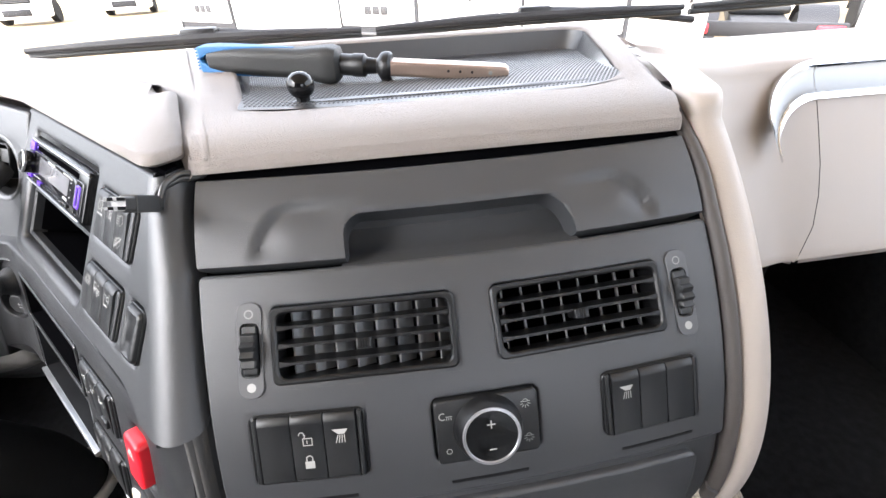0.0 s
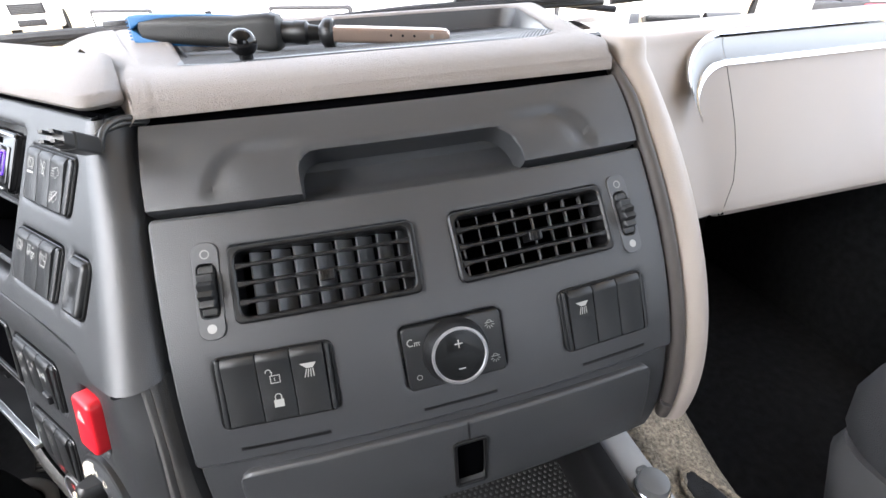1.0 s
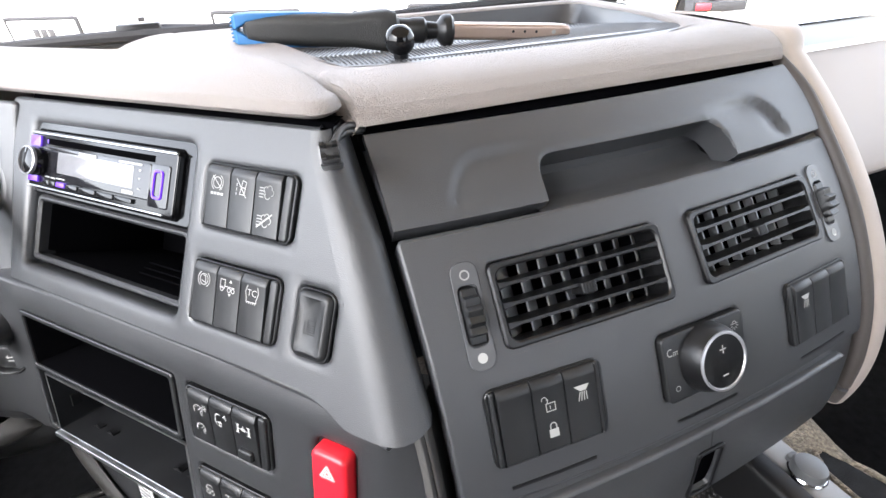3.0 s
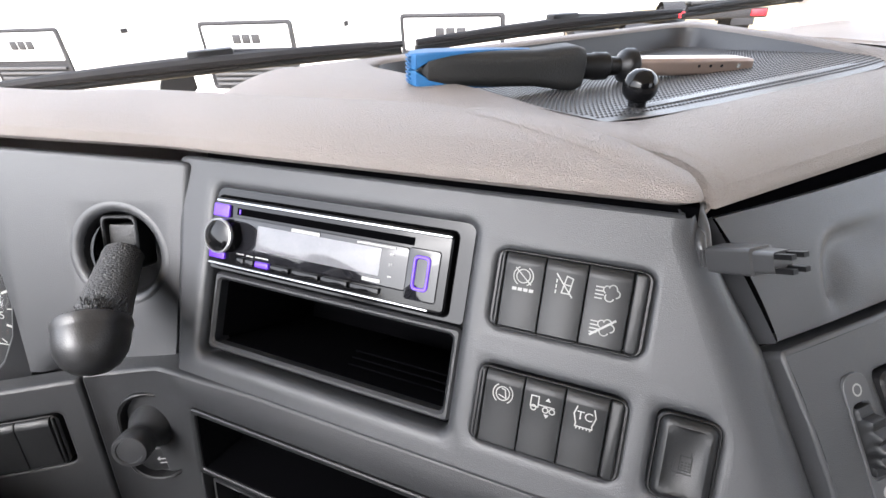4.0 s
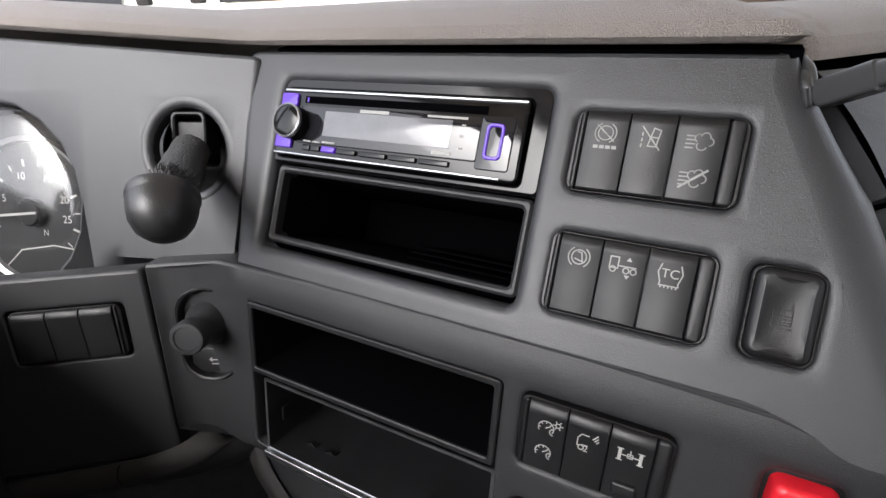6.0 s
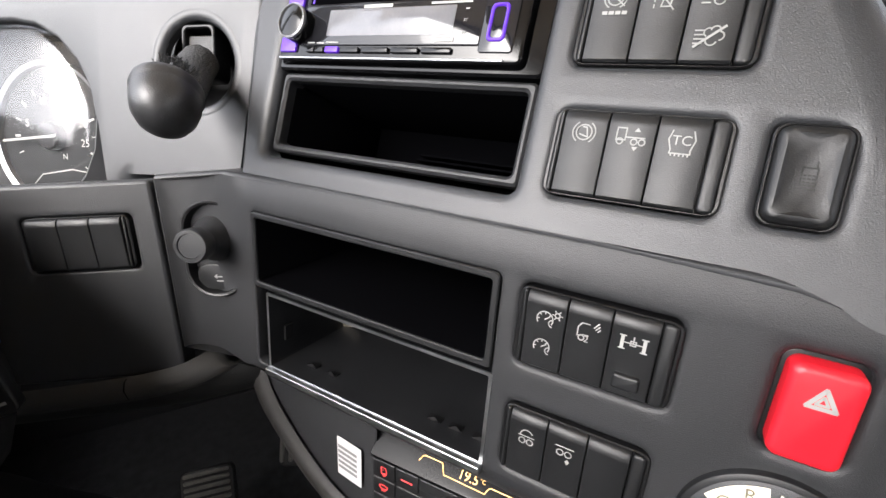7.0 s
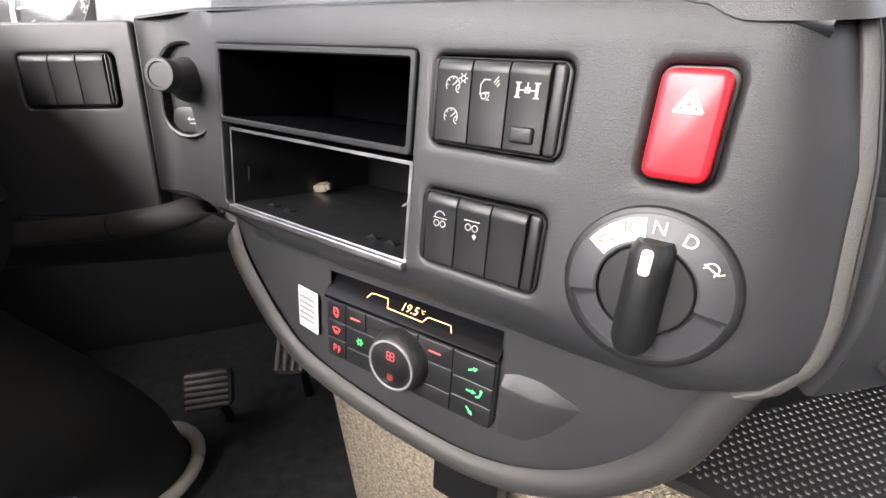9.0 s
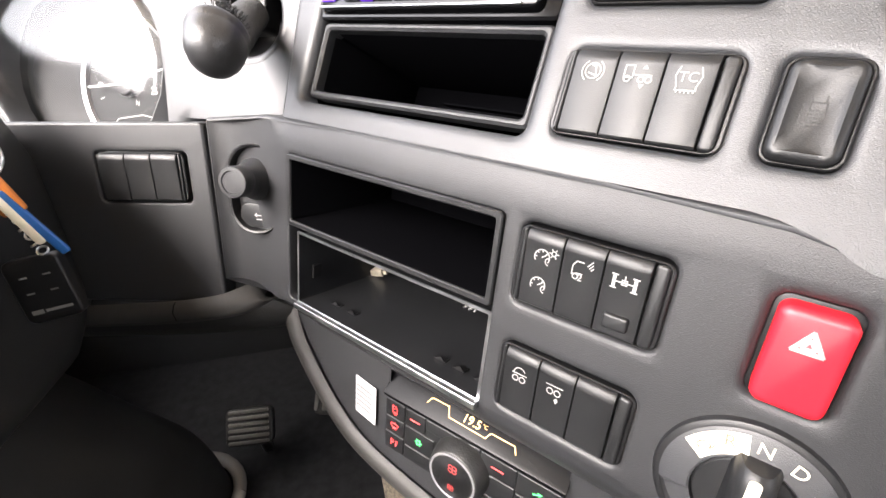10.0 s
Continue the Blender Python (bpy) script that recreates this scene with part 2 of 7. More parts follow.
def sheet(bm, surf, rect, holes=(), step=0.02, edge=0.003, r=0.004, depth=0.02):
    """A moulded panel on the surface surf(x, y, out), with rounded outer edges and rounded openings.
    A hole is (x0, x1, y0, y1, radius, depth, fillet)."""
    x0, x1, y0, y1 = rect
    e = edge
    ix0, ix1, iy0, iy1 = x0 + e, x1 - e, y0 + e, y1 - e
    grow = []
    for h in holes:
        f = h[6]
        g = min(h[4] * 0.35 + f + 0.001, 0.0095)
        grow.append((h[0] - g, h[1] + g, h[2] - g, h[3] + g))
    xs = cuts(ix0, ix1, [v for h in grow for v in h[:2]], step)
    ys = cuts(iy0, iy1, [v for h in grow for v in h[2:]], step)
    vs = {}

    def at(i, j):
        if (i, j) not in vs:
            vs[i, j] = bm.verts.new(surf(xs[i], ys[j], 0))
        return vs[i, j]

    for i in range(len(xs) - 1):
        for j in range(len(ys) - 1):
            cx, cy = (xs[i] + xs[i + 1]) / 2, (ys[j] + ys[j + 1]) / 2
            if any(h[0] < cx < h[1] and h[2] < cy < h[3] for h in grow):
                continue
            bm.faces.new((at(i, j), at(i + 1, j), at(i + 1, j + 1), at(i, j + 1)))
    lp = [[surf(x, y, 0) for x, y in ring(ix0, ix1, iy0, iy1, 0)]]
    for k in range(1, 4):
        a = radians(30 * k)
        q = e * math.sin(a)
        lp.append([surf(x, y, -e * (1 - math.cos(a))) for x, y in ring(ix0 - q, ix1 + q, iy0 - q, iy1 + q, r)])
    lp.append([surf(x, y, -depth) for x, y in ring(x0, x1, y0, y1, r)])
    skin(bm, lp)
    for h, g in zip(holes, grow):
        hx0, hx1, hy0, hy1, hr, hd, f = h
        lp = [[surf(x, y, 0) for x, y in ring(*g, 0)]]
        for k in range(4):
            a = radians(30 * k)
            q = f * (1 - math.sin(a))
            lp.append([surf(x, y, -f * (1 - math.cos(a))) for x, y in ring(hx0 - q, hx1 + q, hy0 - q, hy1 + q, hr + q)])
        lp.append([surf(x, y, -hd) for x, y in ring(hx0, hx1, hy0, hy1, hr)])
        skin(bm, lp)
    return bm


def flat(m):
    def surf(x, y, d):
        return m @ Vector((x, y, d))
    return surf


def grid(bm, fn, nu, nv):
    vs = [[bm.verts.new(fn(i / nu, j / nv)) for j in range(nv + 1)] for i in range(nu + 1)]
    for i in range(nu):
        for j in range(nv):
            bm.faces.new((vs[i][j], vs[i + 1][j], vs[i + 1][j + 1], vs[i][j + 1]))
    return vs


def ease(t):
    t = max(0.0, min(1.0, t))
    return t * t * (3 - 2 * t)


def lerp(a, b, t):
    return a + (b - a) * t


# ---- the dashboard's panel frames ----
DRV = pose(-0.04019, -0.03835, 0.036, -2.83, 2, -1.776) @ Matrix.Scale(0.9782, 4)      # the whole driver side stands turned a little
UP = DRV @ axes((-0.2414, 0.3983, 0.7647), (-0.6516, -0.6128, 0.4471))      # radio panel
LOW = DRV @ axes((-0.2445, 0.3215, 0.6246), (-0.7114, -0.6785, 0.183))      # switch panel under it
CLI = DRV @ axes((-0.3342, 0.4185, 0.430), (-0.6863, -0.7119, 0.1492))      # heater panel
INS = axes((-0.4291, 0.5873, 0.7608), (-0.475, -0.80, 0.375)) @ Matrix.Scale(0.9782, 4)           # instrument panel round the brake lever
SID = DRV @ axes((-0.551, 0.5585, 0.630), (-0.19, -0.95, 0.22))                # panel under the instruments
PC = (5.942, 0.408, 2.092, 0.615, 0.239)
CX = 0.066


def centre_y(x, z):
    t = z - 0.7
    y = 0.0
    for c in PC:
        y = y * t + c
    return y - 0.010 * (1 - ((x - CX) / 0.186) ** 2)


def CEN(x, z, d=0.0):
    y = centre_y(x, z)
    tx = Vector((1, (centre_y(x + 0.001, z) - centre_y(x - 0.001, z)) / 0.002, 0))
    tz = Vector((0, (centre_y(x, z + 0.001) - centre_y(x, z - 0.001)) / 0.002, 1))
    return Vector((x, y, z)) + tx.cross(tz).normalized() * d


def cen_frame(x, z):
    n = CEN(x, z, 1) - CEN(x, z, 0)
    return axes(CEN(x, z), n)

# ---- the cab shell and the yard ----
GROUND_Z = -1.28
bm = bmesh.new()
grid(bm, lambda u, v: Vector((lerp(-400, 400, u), lerp(-400, 400, v), GROUND_Z)), 8, 8)
tagged(part("ground", bm, GRAVEL), "pale sandy gravel of the truck yard", "ground", kind="structure")


def wall(name, boxes, mat, label, category):
    b = bmesh.new()
    for q in boxes:
        box(b, *q)
    return tagged(part(name, b, mat, smooth=0), label, category, kind="structure")


wall("floor", [(-1.12, 1.22, -1.3, 1.05, -0.05, 0.0)], CARPET, "black needle-felt carpet on the cab floor", "floor")
# Not the carpet's black but a darker one, with footwell shade in it.
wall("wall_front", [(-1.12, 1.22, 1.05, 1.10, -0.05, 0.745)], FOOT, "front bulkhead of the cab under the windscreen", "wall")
# Unseen rear wall; its opening is added to light the console face.
wall("wall_back", [(0.25, 1.22, -1.35, -1.3, -0.05, 0.90), (1.08, 1.22, -1.35, -1.3, 0.90, 1.75), (0.25, 1.08, -1.35, -1.3, 1.55, 1.75)], PANEL_GREY, "unseen light grey rear wall, its window opening added for light", "wall")
# Unseen dark half, placed to cut light on the panel under the instruments.
wall("wall_back_west", [(-1.12, 0.25, -1.35, -1.3, -0.05, 1.75)], TRIM, "unseen rear wall behind the driver, dark to dim the dash", "wall")
# Unseen sides; openings, sills and dark west lining are set to shape the light.
for nm, x0, x1, sill, top, lining in (("wall_west", -1.17, -1.12, 0.88, 1.71, TRIM), ("wall_east", 1.22, 1.27, 0.66, 1.64, PANEL_GREY)):
    wall(nm, [(x0, x1, -1.35, -0.75, sill, 1.75), (x0, x1, 0.98, 1.1, sill, 1.75), (x0, x1, -0.75, 0.98, top, 1.75)],
         lining, "grey lined cab side with a large side window opening", "wall")
    wall("unseen_sill_panel_" + nm[5:], [(x0, x1, -1.35, 1.1, 0.45, sill)], TRIM, "unseen dark panel under the side window, sized to shape light", "wall")
for nm, x0, x1 in (("kick_panel_west", -1.16, -1.12), ("kick_panel_east", 1.22, 1.26)):
    wall(nm, [(x0, x1, -1.35, 1.1, -0.05, 0.45)], CARPET, "black carpeted lower cab side", "wall")
wall("ceiling", [(-1.17, 1.27, -1.35, 0.80, 1.75, 1.80)], PANEL_GREY, "light grey cab roof lining", "ceiling")
wall("header_rail", [(-1.17, 1.27, 0.80, 0.86, 1.60, 1.80)], PANEL_GREY, "grey header rail over the windscreen", "trim")

# ---- dashboard panels ----


def radio_panel(x, y, d):
    """The radio panel: flat, with its outer end rolled round to the centre console."""
    if x < -0.205:
        x -= 0.0215 * (-0.205 - x) / 0.0115 * max(0.0, min(1.0, (y + 0.085) / 0.145))
    if y < -0.08:
        y -= 0.014 * ease((x - 0.11) / 0.06)
    ec = (0.1014 - 0.326 * y) / 0.685
    flat_end = min(0.14, max(0.097, ec - 0.025))
    if x <= 0.14:
        if x > 0.0965:
            x = 0.0965 + (x - 0.0965) * (flat_end - 0.0965) / 0.0435
        return UP @ Vector((x, y, d))
    p1 = UP @ Vector((ec, y, 0))
    p0 = UP @ Vector((max(0.097, ec - 0.025), y, 0))
    z = p1.z
    p2 = Vector((-0.1265, float(np.interp(z, [0.66, 0.676, 0.773, 0.821, 0.84], [0.214, 0.226, 0.302, 0.361, 0.384])), z))
    pm = UP @ Vector((flat_end, y, 0))
    if x <= 0.2:
        p = pm.lerp(p0, (x - 0.14) / 0.06)
        return p + UP.to_3x3() @ Vector((0, 0, d))
    t = min(1.0, (x - 0.2) / 0.07)
    p = p0 * (1 - t) ** 2 + p1 * 2 * t * (1 - t) + p2 * t * t
    if x > 0.27:
        p += Vector((0.0, (x - 0.27), 0))
    out = (UP.to_3x3() @ Vector((0, 0, 1))).lerp(Vector((0.5, -0.7, 0.3)), t)
    return p + out * d


bm = bmesh.new()
HOLE_A = (0.0145, 0.0935, -0.0055, 0.0370, 0.006, 0.012, 0.0040)
HOLE_B = (0.0150, 0.0910, -0.0715, -0.0275, 0.006, 0.012, 0.0040)
HOLE_P = (0.1055, 0.1335, -0.0705, -0.0275, 0.006, 0.012, 0.0040)
HOLE_R = (-0.1970, -0.0015, -0.0750, 0.0475, 0.006, 0.016, 0.0060)
sheet(bm, radio_panel, (-0.2165, 0.30, -0.0935, 0.068), [HOLE_R, HOLE_A, HOLE_B, HOLE_P], step=0.012)
dash_radio = tagged(part("dash_panel", bm, DARK), "dark grey dashboard panel holding radio and switches", "dashboard", kind="structure")

# Near-black sheet added as the shade under the left pad's lip.
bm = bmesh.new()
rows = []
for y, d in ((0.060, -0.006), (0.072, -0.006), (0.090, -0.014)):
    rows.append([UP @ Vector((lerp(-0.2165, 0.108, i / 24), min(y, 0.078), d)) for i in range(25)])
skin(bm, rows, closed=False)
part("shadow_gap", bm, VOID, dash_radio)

bm = bmesh.new()
HOLE_C = (-0.0405, 0.0375, -0.0155, 0.0325, 0.006, 0.012, 0.0035)
HOLE_D = (-0.0400, 0.0360, -0.0870, -0.0405, 0.006, 0.012, 0.0035)
HOLE_H = (0.0745, 0.1042, -0.0165, 0.0322, 0.006, 0.010, 0.0045)
HOLE_N = (-0.2540, -0.0525, -0.0930, 0.0345, 0.004, 0.010, 0.0015)


def low_end(y):
    """How far the switch panel reaches out at height y."""
    return float(np.interp(y, [-0.122, -0.105, -0.085, -0.065, -0.04, 0.0, 0.030, 0.048, 0.058], [0.112, 0.145, 0.158, 0.159, 0.1555, 0.1505, 0.143, 0.138, 0.131]))


def low_panel(x, y, d):
    """The switch panel: flat, its upper edge and outer end rolled over."""
    drop = 0.0
    if x > 0.106:
        far = low_end(y)
        t = min(1.0, (x - 0.106) / 0.054)
        x = 0.106 + (far - 0.106) * t
        drop += (0.014 + 0.006 * ease(y / 0.05)) * t ** 3
    if y > 0.040 and x > -0.265:
        t = (y - 0.040) / 0.02
        drop += 0.004 * t * t
    if y < -0.094:
        y = -0.094 + (y + 0.094) * (1 - 0.72 * ease((-0.19 - x) / 0.06))
    if y < -0.06 and x < -0.262:
        y += 0.007 * ease((-0.06 - y) / 0.04) * ease((-0.262 - x) / 0.05)
    if y < -0.09:
        t = (-0.09 - y) / 0.04
        drop += 0.030 * t * t
    if x < -0.265:
        t = min(1.0, (-0.265 - x) / 0.112)
        a, c = LOW @ Vector((-0.265, y, d)), LOW @ Vector((-0.325, y, d - 0.5 * drop))
        e = SID @ Vector((0.0625, (y - 0.058) * 0.93 + 0.0475, d))
        return a * (1 - t) ** 2 + c * 2 * t * (1 - t) + e * t * t
    return LOW @ Vector((x, y, d - drop))


sheet(bm, low_panel, (-0.377, 0.160, -0.122, 0.0610), [HOLE_N, HOLE_C, HOLE_D, HOLE_H], step=0.006, edge=0.003, r=0.004, depth=0.035)
tagged(part("dash_panel", bm, FASCIA), "black grained switch panel with a rounded outer end", "dashboard", kind="structure")

bm = bmesh.new()
HOLE_S = (-0.0420, 0.0420, -0.0225, 0.0225, 0.005, 0.012, 0.002)
sheet(bm, flat(SID), (-0.45, 0.0605, -0.118, 0.0475), [HOLE_S], step=0.02)
tagged(part("dash_panel", bm, FASCIA), "black grained panel under the instruments", "dashboard", kind="structure")

bm = bmesh.new()
HOLE_BR = (-0.033, 0.033, -0.033, 0.033, 0.033, 0.03, 0.004)
HOLE_G = (-0.365, -0.101, -0.124, 0.038, 0.081, 0.03, 0.003)


def ins_panel(x, y, d):
    """The instrument surround; its lower edge tucks in behind the panels below."""
    low = -0.093 + 0.145 * min(0.0, max(-0.048, x + 0.037)) - 0.036 * ease((-0.083 - x) / 0.014)
    if y < low:
        d -= 0.03 * min(1.0, (low - y) / 0.004)
    if x > 0.034:
        x = 0.034 + (x - 0.034) * (0.0187 + 0.181 * max(y, -0.10)) / 0.020
    if y > 0.056:
        y += (0.0065 - 0.085 * x) * min(1.0, (y - 0.056) / 0.009)
    return INS @ Vector((x, y, d))


sheet(bm, ins_panel, (-0.50, 0.054, -0.150, 0.068), [HOLE_BR, HOLE_G], step=0.012)
tagged(part("dash_panel", bm, DARK), "dark grey instrument surround with a round lever recess", "dashboard", kind="structure")

# centre console face: drawer zone behind, main panel with its openings
bm = bmesh.new()
HV_L = (-0.074, 0.050, 0.7115, 0.7535, 0.004, 0.010, 0.0015)
HV_R = (0.080, 0.207, 0.7115, 0.7535, 0.004, 0.010, 0.0015)
HW_L = (-0.0965, -0.0835, 0.7165, 0.7455, 0.004, 0.012, 0.001)
HW_R = (0.2195, 0.2325, 0.7165, 0.7455, 0.004, 0.012, 0.001)
H_LK = (-0.0965, -0.0200, 0.6515, 0.6925, 0.005, 0.010, 0.002)
H_KN = (0.0275, 0.1045, 0.6500, 0.6925, 0.005, 0.010, 0.002)
H_RG = (0.1540, 0.2315, 0.6490, 0.6910, 0.005, 0.010, 0.002)
H_NO = (0.0560, 0.0800, 0.5500, 0.5990, 0.003, 0.02, 0.001)
sheet(bm, CEN, (-0.122, 0.258, 0.6235, 0.7715), [HV_L, HV_R, HW_L, HW_R, H_LK, H_KN, H_RG], step=0.01, edge=0.002, r=0.004)
console_face = tagged(part("dash_panel", bm, DARK), "dark grey centre console face with vents and switches", "dashboard", kind="structure")
# slim groove line and its ledge under the switches
bm = bmesh.new()
for xa, xb in ((-0.090, -0.030), (0.037, 0.094), (0.168, 0.228)):
    skin(bm, [[CEN(lerp(xa, xb, t), z, d) for t in [i / 12 for i in range(13)]] for z, d in ((0.6325, 0.0006), (0.6345, 0.0006), (0.6345, -0.003))], closed=False)
part("groove", bm, BLACK, console_face)

# ---- leather-grain pads on top ----


def pad_left_x(y):
    return float(np.interp(y, [0.34, 0.36, 0.394, 0.467, 0.53, 0.594, 0.78, 0.82], [-0.122, -0.127, -0.137, -0.161, -0.184, -0.206, -0.268, -0.281]))


def pad_right_x(y):
    return float(np.interp(y, [0.34, 0.436, 0.784, 0.82], [0.254, 0.288, 0.405, 0.415]))


def tray_pad(s, y, d):
    """The pad round the tray: s runs 0 to 0.5 across it."""
    f = s / 0.5
    x = lerp(pad_left_x(y), pad_right_x(y), f)
    z = 0.848 - 0.010 * ease((y - 0.395) / 0.06) * (1 - ease((y - 0.46) / 0.12)) * ease(min(f, 1 - f) / 0.2)
    if y < 0.395:
        t = (0.395 - y) / 0.047
        z -= 0.017 * (1 - math.sqrt(max(0.0, 1 - min(1, t) ** 2)))
    side = min(f, 1 - f) * 0.5
    if side < 0.02:
        z -= 0.010 * (1 - side / 0.02) ** 2 * ease((y - 0.365) / 0.05)
    if y > 0.77:
        z -= 0.02 * ((y - 0.77) / 0.04) ** 2
    return Vector((x, y, z + d))


bm = bmesh.new()
sheet(bm, tray_pad, (0.0, 0.5, 0.345, 0.81), [(0.060, 0.462, 0.450, 0.752, 0.035, 0.05, 0.005)], step=0.008, edge=0.004, r=0.004, depth=0.006)
tray = tagged(part("dash_pad", bm, TAUPE), "taupe grained vinyl pad surrounding the dashboard tray", "dashboard", kind="structure")

bm = bmesh.new()


def tray_floor(u, v):
    y = lerp(0.440, 0.765, v)
    f = lerp(0.10, 0.945, u)
    x = lerp(pad_left_x(y), pad_right_x(y), f)
    z = lerp(0.8395, 0.8155, ease(v * 1.02)) + 0.004 * (abs(u - 0.5) * 2) ** 4
    return Vector((x, y, z))


grid(bm, tray_floor, 40, 30)
TRAYMAT = material("dimpled_grey_tray_rubber", (0.042, 0.042, 0.044), 0.38, bump=0.2, grain=900, vary=0.2)
tray_mat = tagged(part("tray_mat", bm, TRAYMAT), "dark grey dimpled rubber mat lying in the dashboard tray", "mat")

# Black strip painted as the shadow line between tray pad and drawer.
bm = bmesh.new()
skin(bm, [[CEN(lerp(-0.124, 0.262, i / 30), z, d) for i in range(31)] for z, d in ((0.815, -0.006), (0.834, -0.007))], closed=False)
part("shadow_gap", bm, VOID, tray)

# liner of the tray
LINER = material("dark_tray_liner", (0.03, 0.03, 0.032), 0.35, bump=0.15, grain=1200)
bm = bmesh.new()
rows = []
for inset, k in ((0.0035, 0.0), (0.0045, 0.25), (0.010, 0.95), (0.018, 1.0)):
    row = []
    for q, y in ring(0.060 + inset, 0.462 - inset, 0.450 + inset, 0.752 - inset, 0.034):
        p = tray_pad(q, y, 0)
        v = (y - 0.440) / 0.325
        fz = lerp(0.8395, 0.8155, ease(v * 1.02)) + 0.0016
        row.append((p.x, p.y, lerp(p.z - 0.0035, fz, k)))
    rows.append(row)
skin(bm, rows)
part("liner", bm, LINER, tray)

# the pad's flank under the neighbouring pad
bm = bmesh.new()


def flank(u, v):
    """The tray pad's side rolling down into the seam beside it."""
    y = lerp(0.3465, 0.80, v)
    wide = lerp(0.004, 0.014, ease((y - 0.35) / 0.05)) + 0.10 * ease((y - 0.50) / 0.22)
    o = lerp(0.016, -wide, u)
    return Vector((pad_left_x(y) + o, y, tray_pad(0.03, y, 0).z + 0.0005 - (0.012 + 0.045 * ease((y - 0.50) / 0.22)) * u ** 2.0))



grid(bm, flank, 12, 60)
part("flank", bm, TAUPE, tray)

# left pad over the radio panel
bm = bmesh.new()


def left_pad(u, v):
    """u runs from the console's corner to the driver's side, v from the lip back to the windscreen."""
    if u < 0.62:
        s = lerp(0.264, -0.2165, u / 0.62)
        p = radio_panel(s, 0.0645, 0.004)
        t = radio_panel(s - 0.004, 0.0645, 0.004) - radio_panel(s + 0.004, 0.0645, 0.004)
        if t.length < 1e-5:
            t = Vector((-0.685, 0.7285, 0))
        n = Vector((-t.y, t.x, 0)).normalized()
        n = n.lerp(Vector((-0.7285, -0.685, 0)), 0.85).normalized()
    else:
        t = (u - 0.62) / 0.38
        p0 = radio_panel(-0.2165, 0.0645, 0.004)
        p = p0.lerp(INS @ Vector((-0.40, 0.1065, 0.006)), t)
        a = lerp(radians(46.7), radians(29), ease(t * 4))
        n = Vector((-math.sin(a), -math.cos(a), 0))
    prof = ((0.018, 0.0045), (0.004, 0.0045), (0.0, 0.0085), (0.0035, 0.0145), (0.012, 0.0185), (0.025, 0.023), (0.045, 0.0262), (0.065, 0.027), (0.085, 0.025), (0.11, 0.014), (0.15, -0.02), (0.42, -0.09))
    k = v * (len(prof) - 1)
    i = min(int(k), len(prof) - 2)
    back, up = lerp(prof[i][0], prof[i + 1][0], k - i), lerp(prof[i][1], prof[i + 1][1], k - i)
    lean = 1 - 0.6 * ease(u / 0.6)
    d = Vector((-0.30 * lean, 0.954, 0)).normalized()
    y = min(0.81, p.y + back * d.y / max(0.3, -d.dot(n)))
    x = p.x + (pad_left_x(y) - pad_left_x(p.y)) * lean
    x = min(x, pad_left_x(y) - 0.0015)
    q = Vector((x, y, p.z + up))
    side = pad_left_x(y) - x
    q.z -= 0.008 * max(0.0, 1 - side / 0.010) ** 2 * min(1, back / 0.010)
    return q


grid(bm, left_pad, 120, 40)
tagged(part("dash_pad", bm, TAUPE), "taupe grained vinyl pad over the radio and instruments", "dashboard", kind="structure")

# plain shelf under the windscreen
bm = bmesh.new()
box(bm, -1.12, 1.22, 0.80, 1.06, 0.725, 0.74)
tagged(part("dash_shelf", bm, TAUPE_SMOOTH, smooth=0), "taupe moulded shelf at the foot of the windscreen", "dashboard", kind="structure")

# ---- passenger side ----


def glove_y(z):
    return 0.61 + (z - 0.777) * 0.62


def lid_edge(z):
    """Where the glove box lid begins at height z."""
    return float(np.interp(z, [0.55, 0.5646, 0.597, 0.635, 0.674, 0.714, 0.766, 0.81], [0.586, 0.594, 0.620, 0.6335, 0.6405, 0.6425, 0.644, 0.643]))


def side_plan(z):
    f = centre_y(0.25, z)
    g = glove_y(max(z, 0.56))
    return [(0.270, f + 0.03), (0.2715, f + 0.006), (0.279, f - 0.002), (0.292, f - 0.001), (0.304, f + 0.012), (0.318, f + 0.05), (0.345, lerp(f, g, 0.42)),
            (0.40, lerp(f, g, 0.72)), (0.48, lerp(f, g, 0.93)), (0.56, g + 0.002), (lid_edge(max(z, 0.55)) - 0.0006, g)]


def over_top(x, y, z, v):
    """Folds a wall point back over the rounded dash top for v past 0.62."""
    t = (v - 0.62) / 0.38
    rise = 0.018 * math.sin(min(1.0, t * 4) * math.pi / 2)
    back = 0.018 * (1 - math.cos(min(1.0, t * 4) * math.pi / 2)) + max(0.0, t - 0.25) * 0.46
    lean = 0.336 * (1 - ease((x - 0.30) / 0.3))
    sag = 0.03 * ease((t - 0.4) / 0.6)
    return Vector((x + lean * back, y + back, z + rise - sag))


def top_z(x):
    return lerp(0.829, 0.786, ease((x - 0.28) / 0.26))


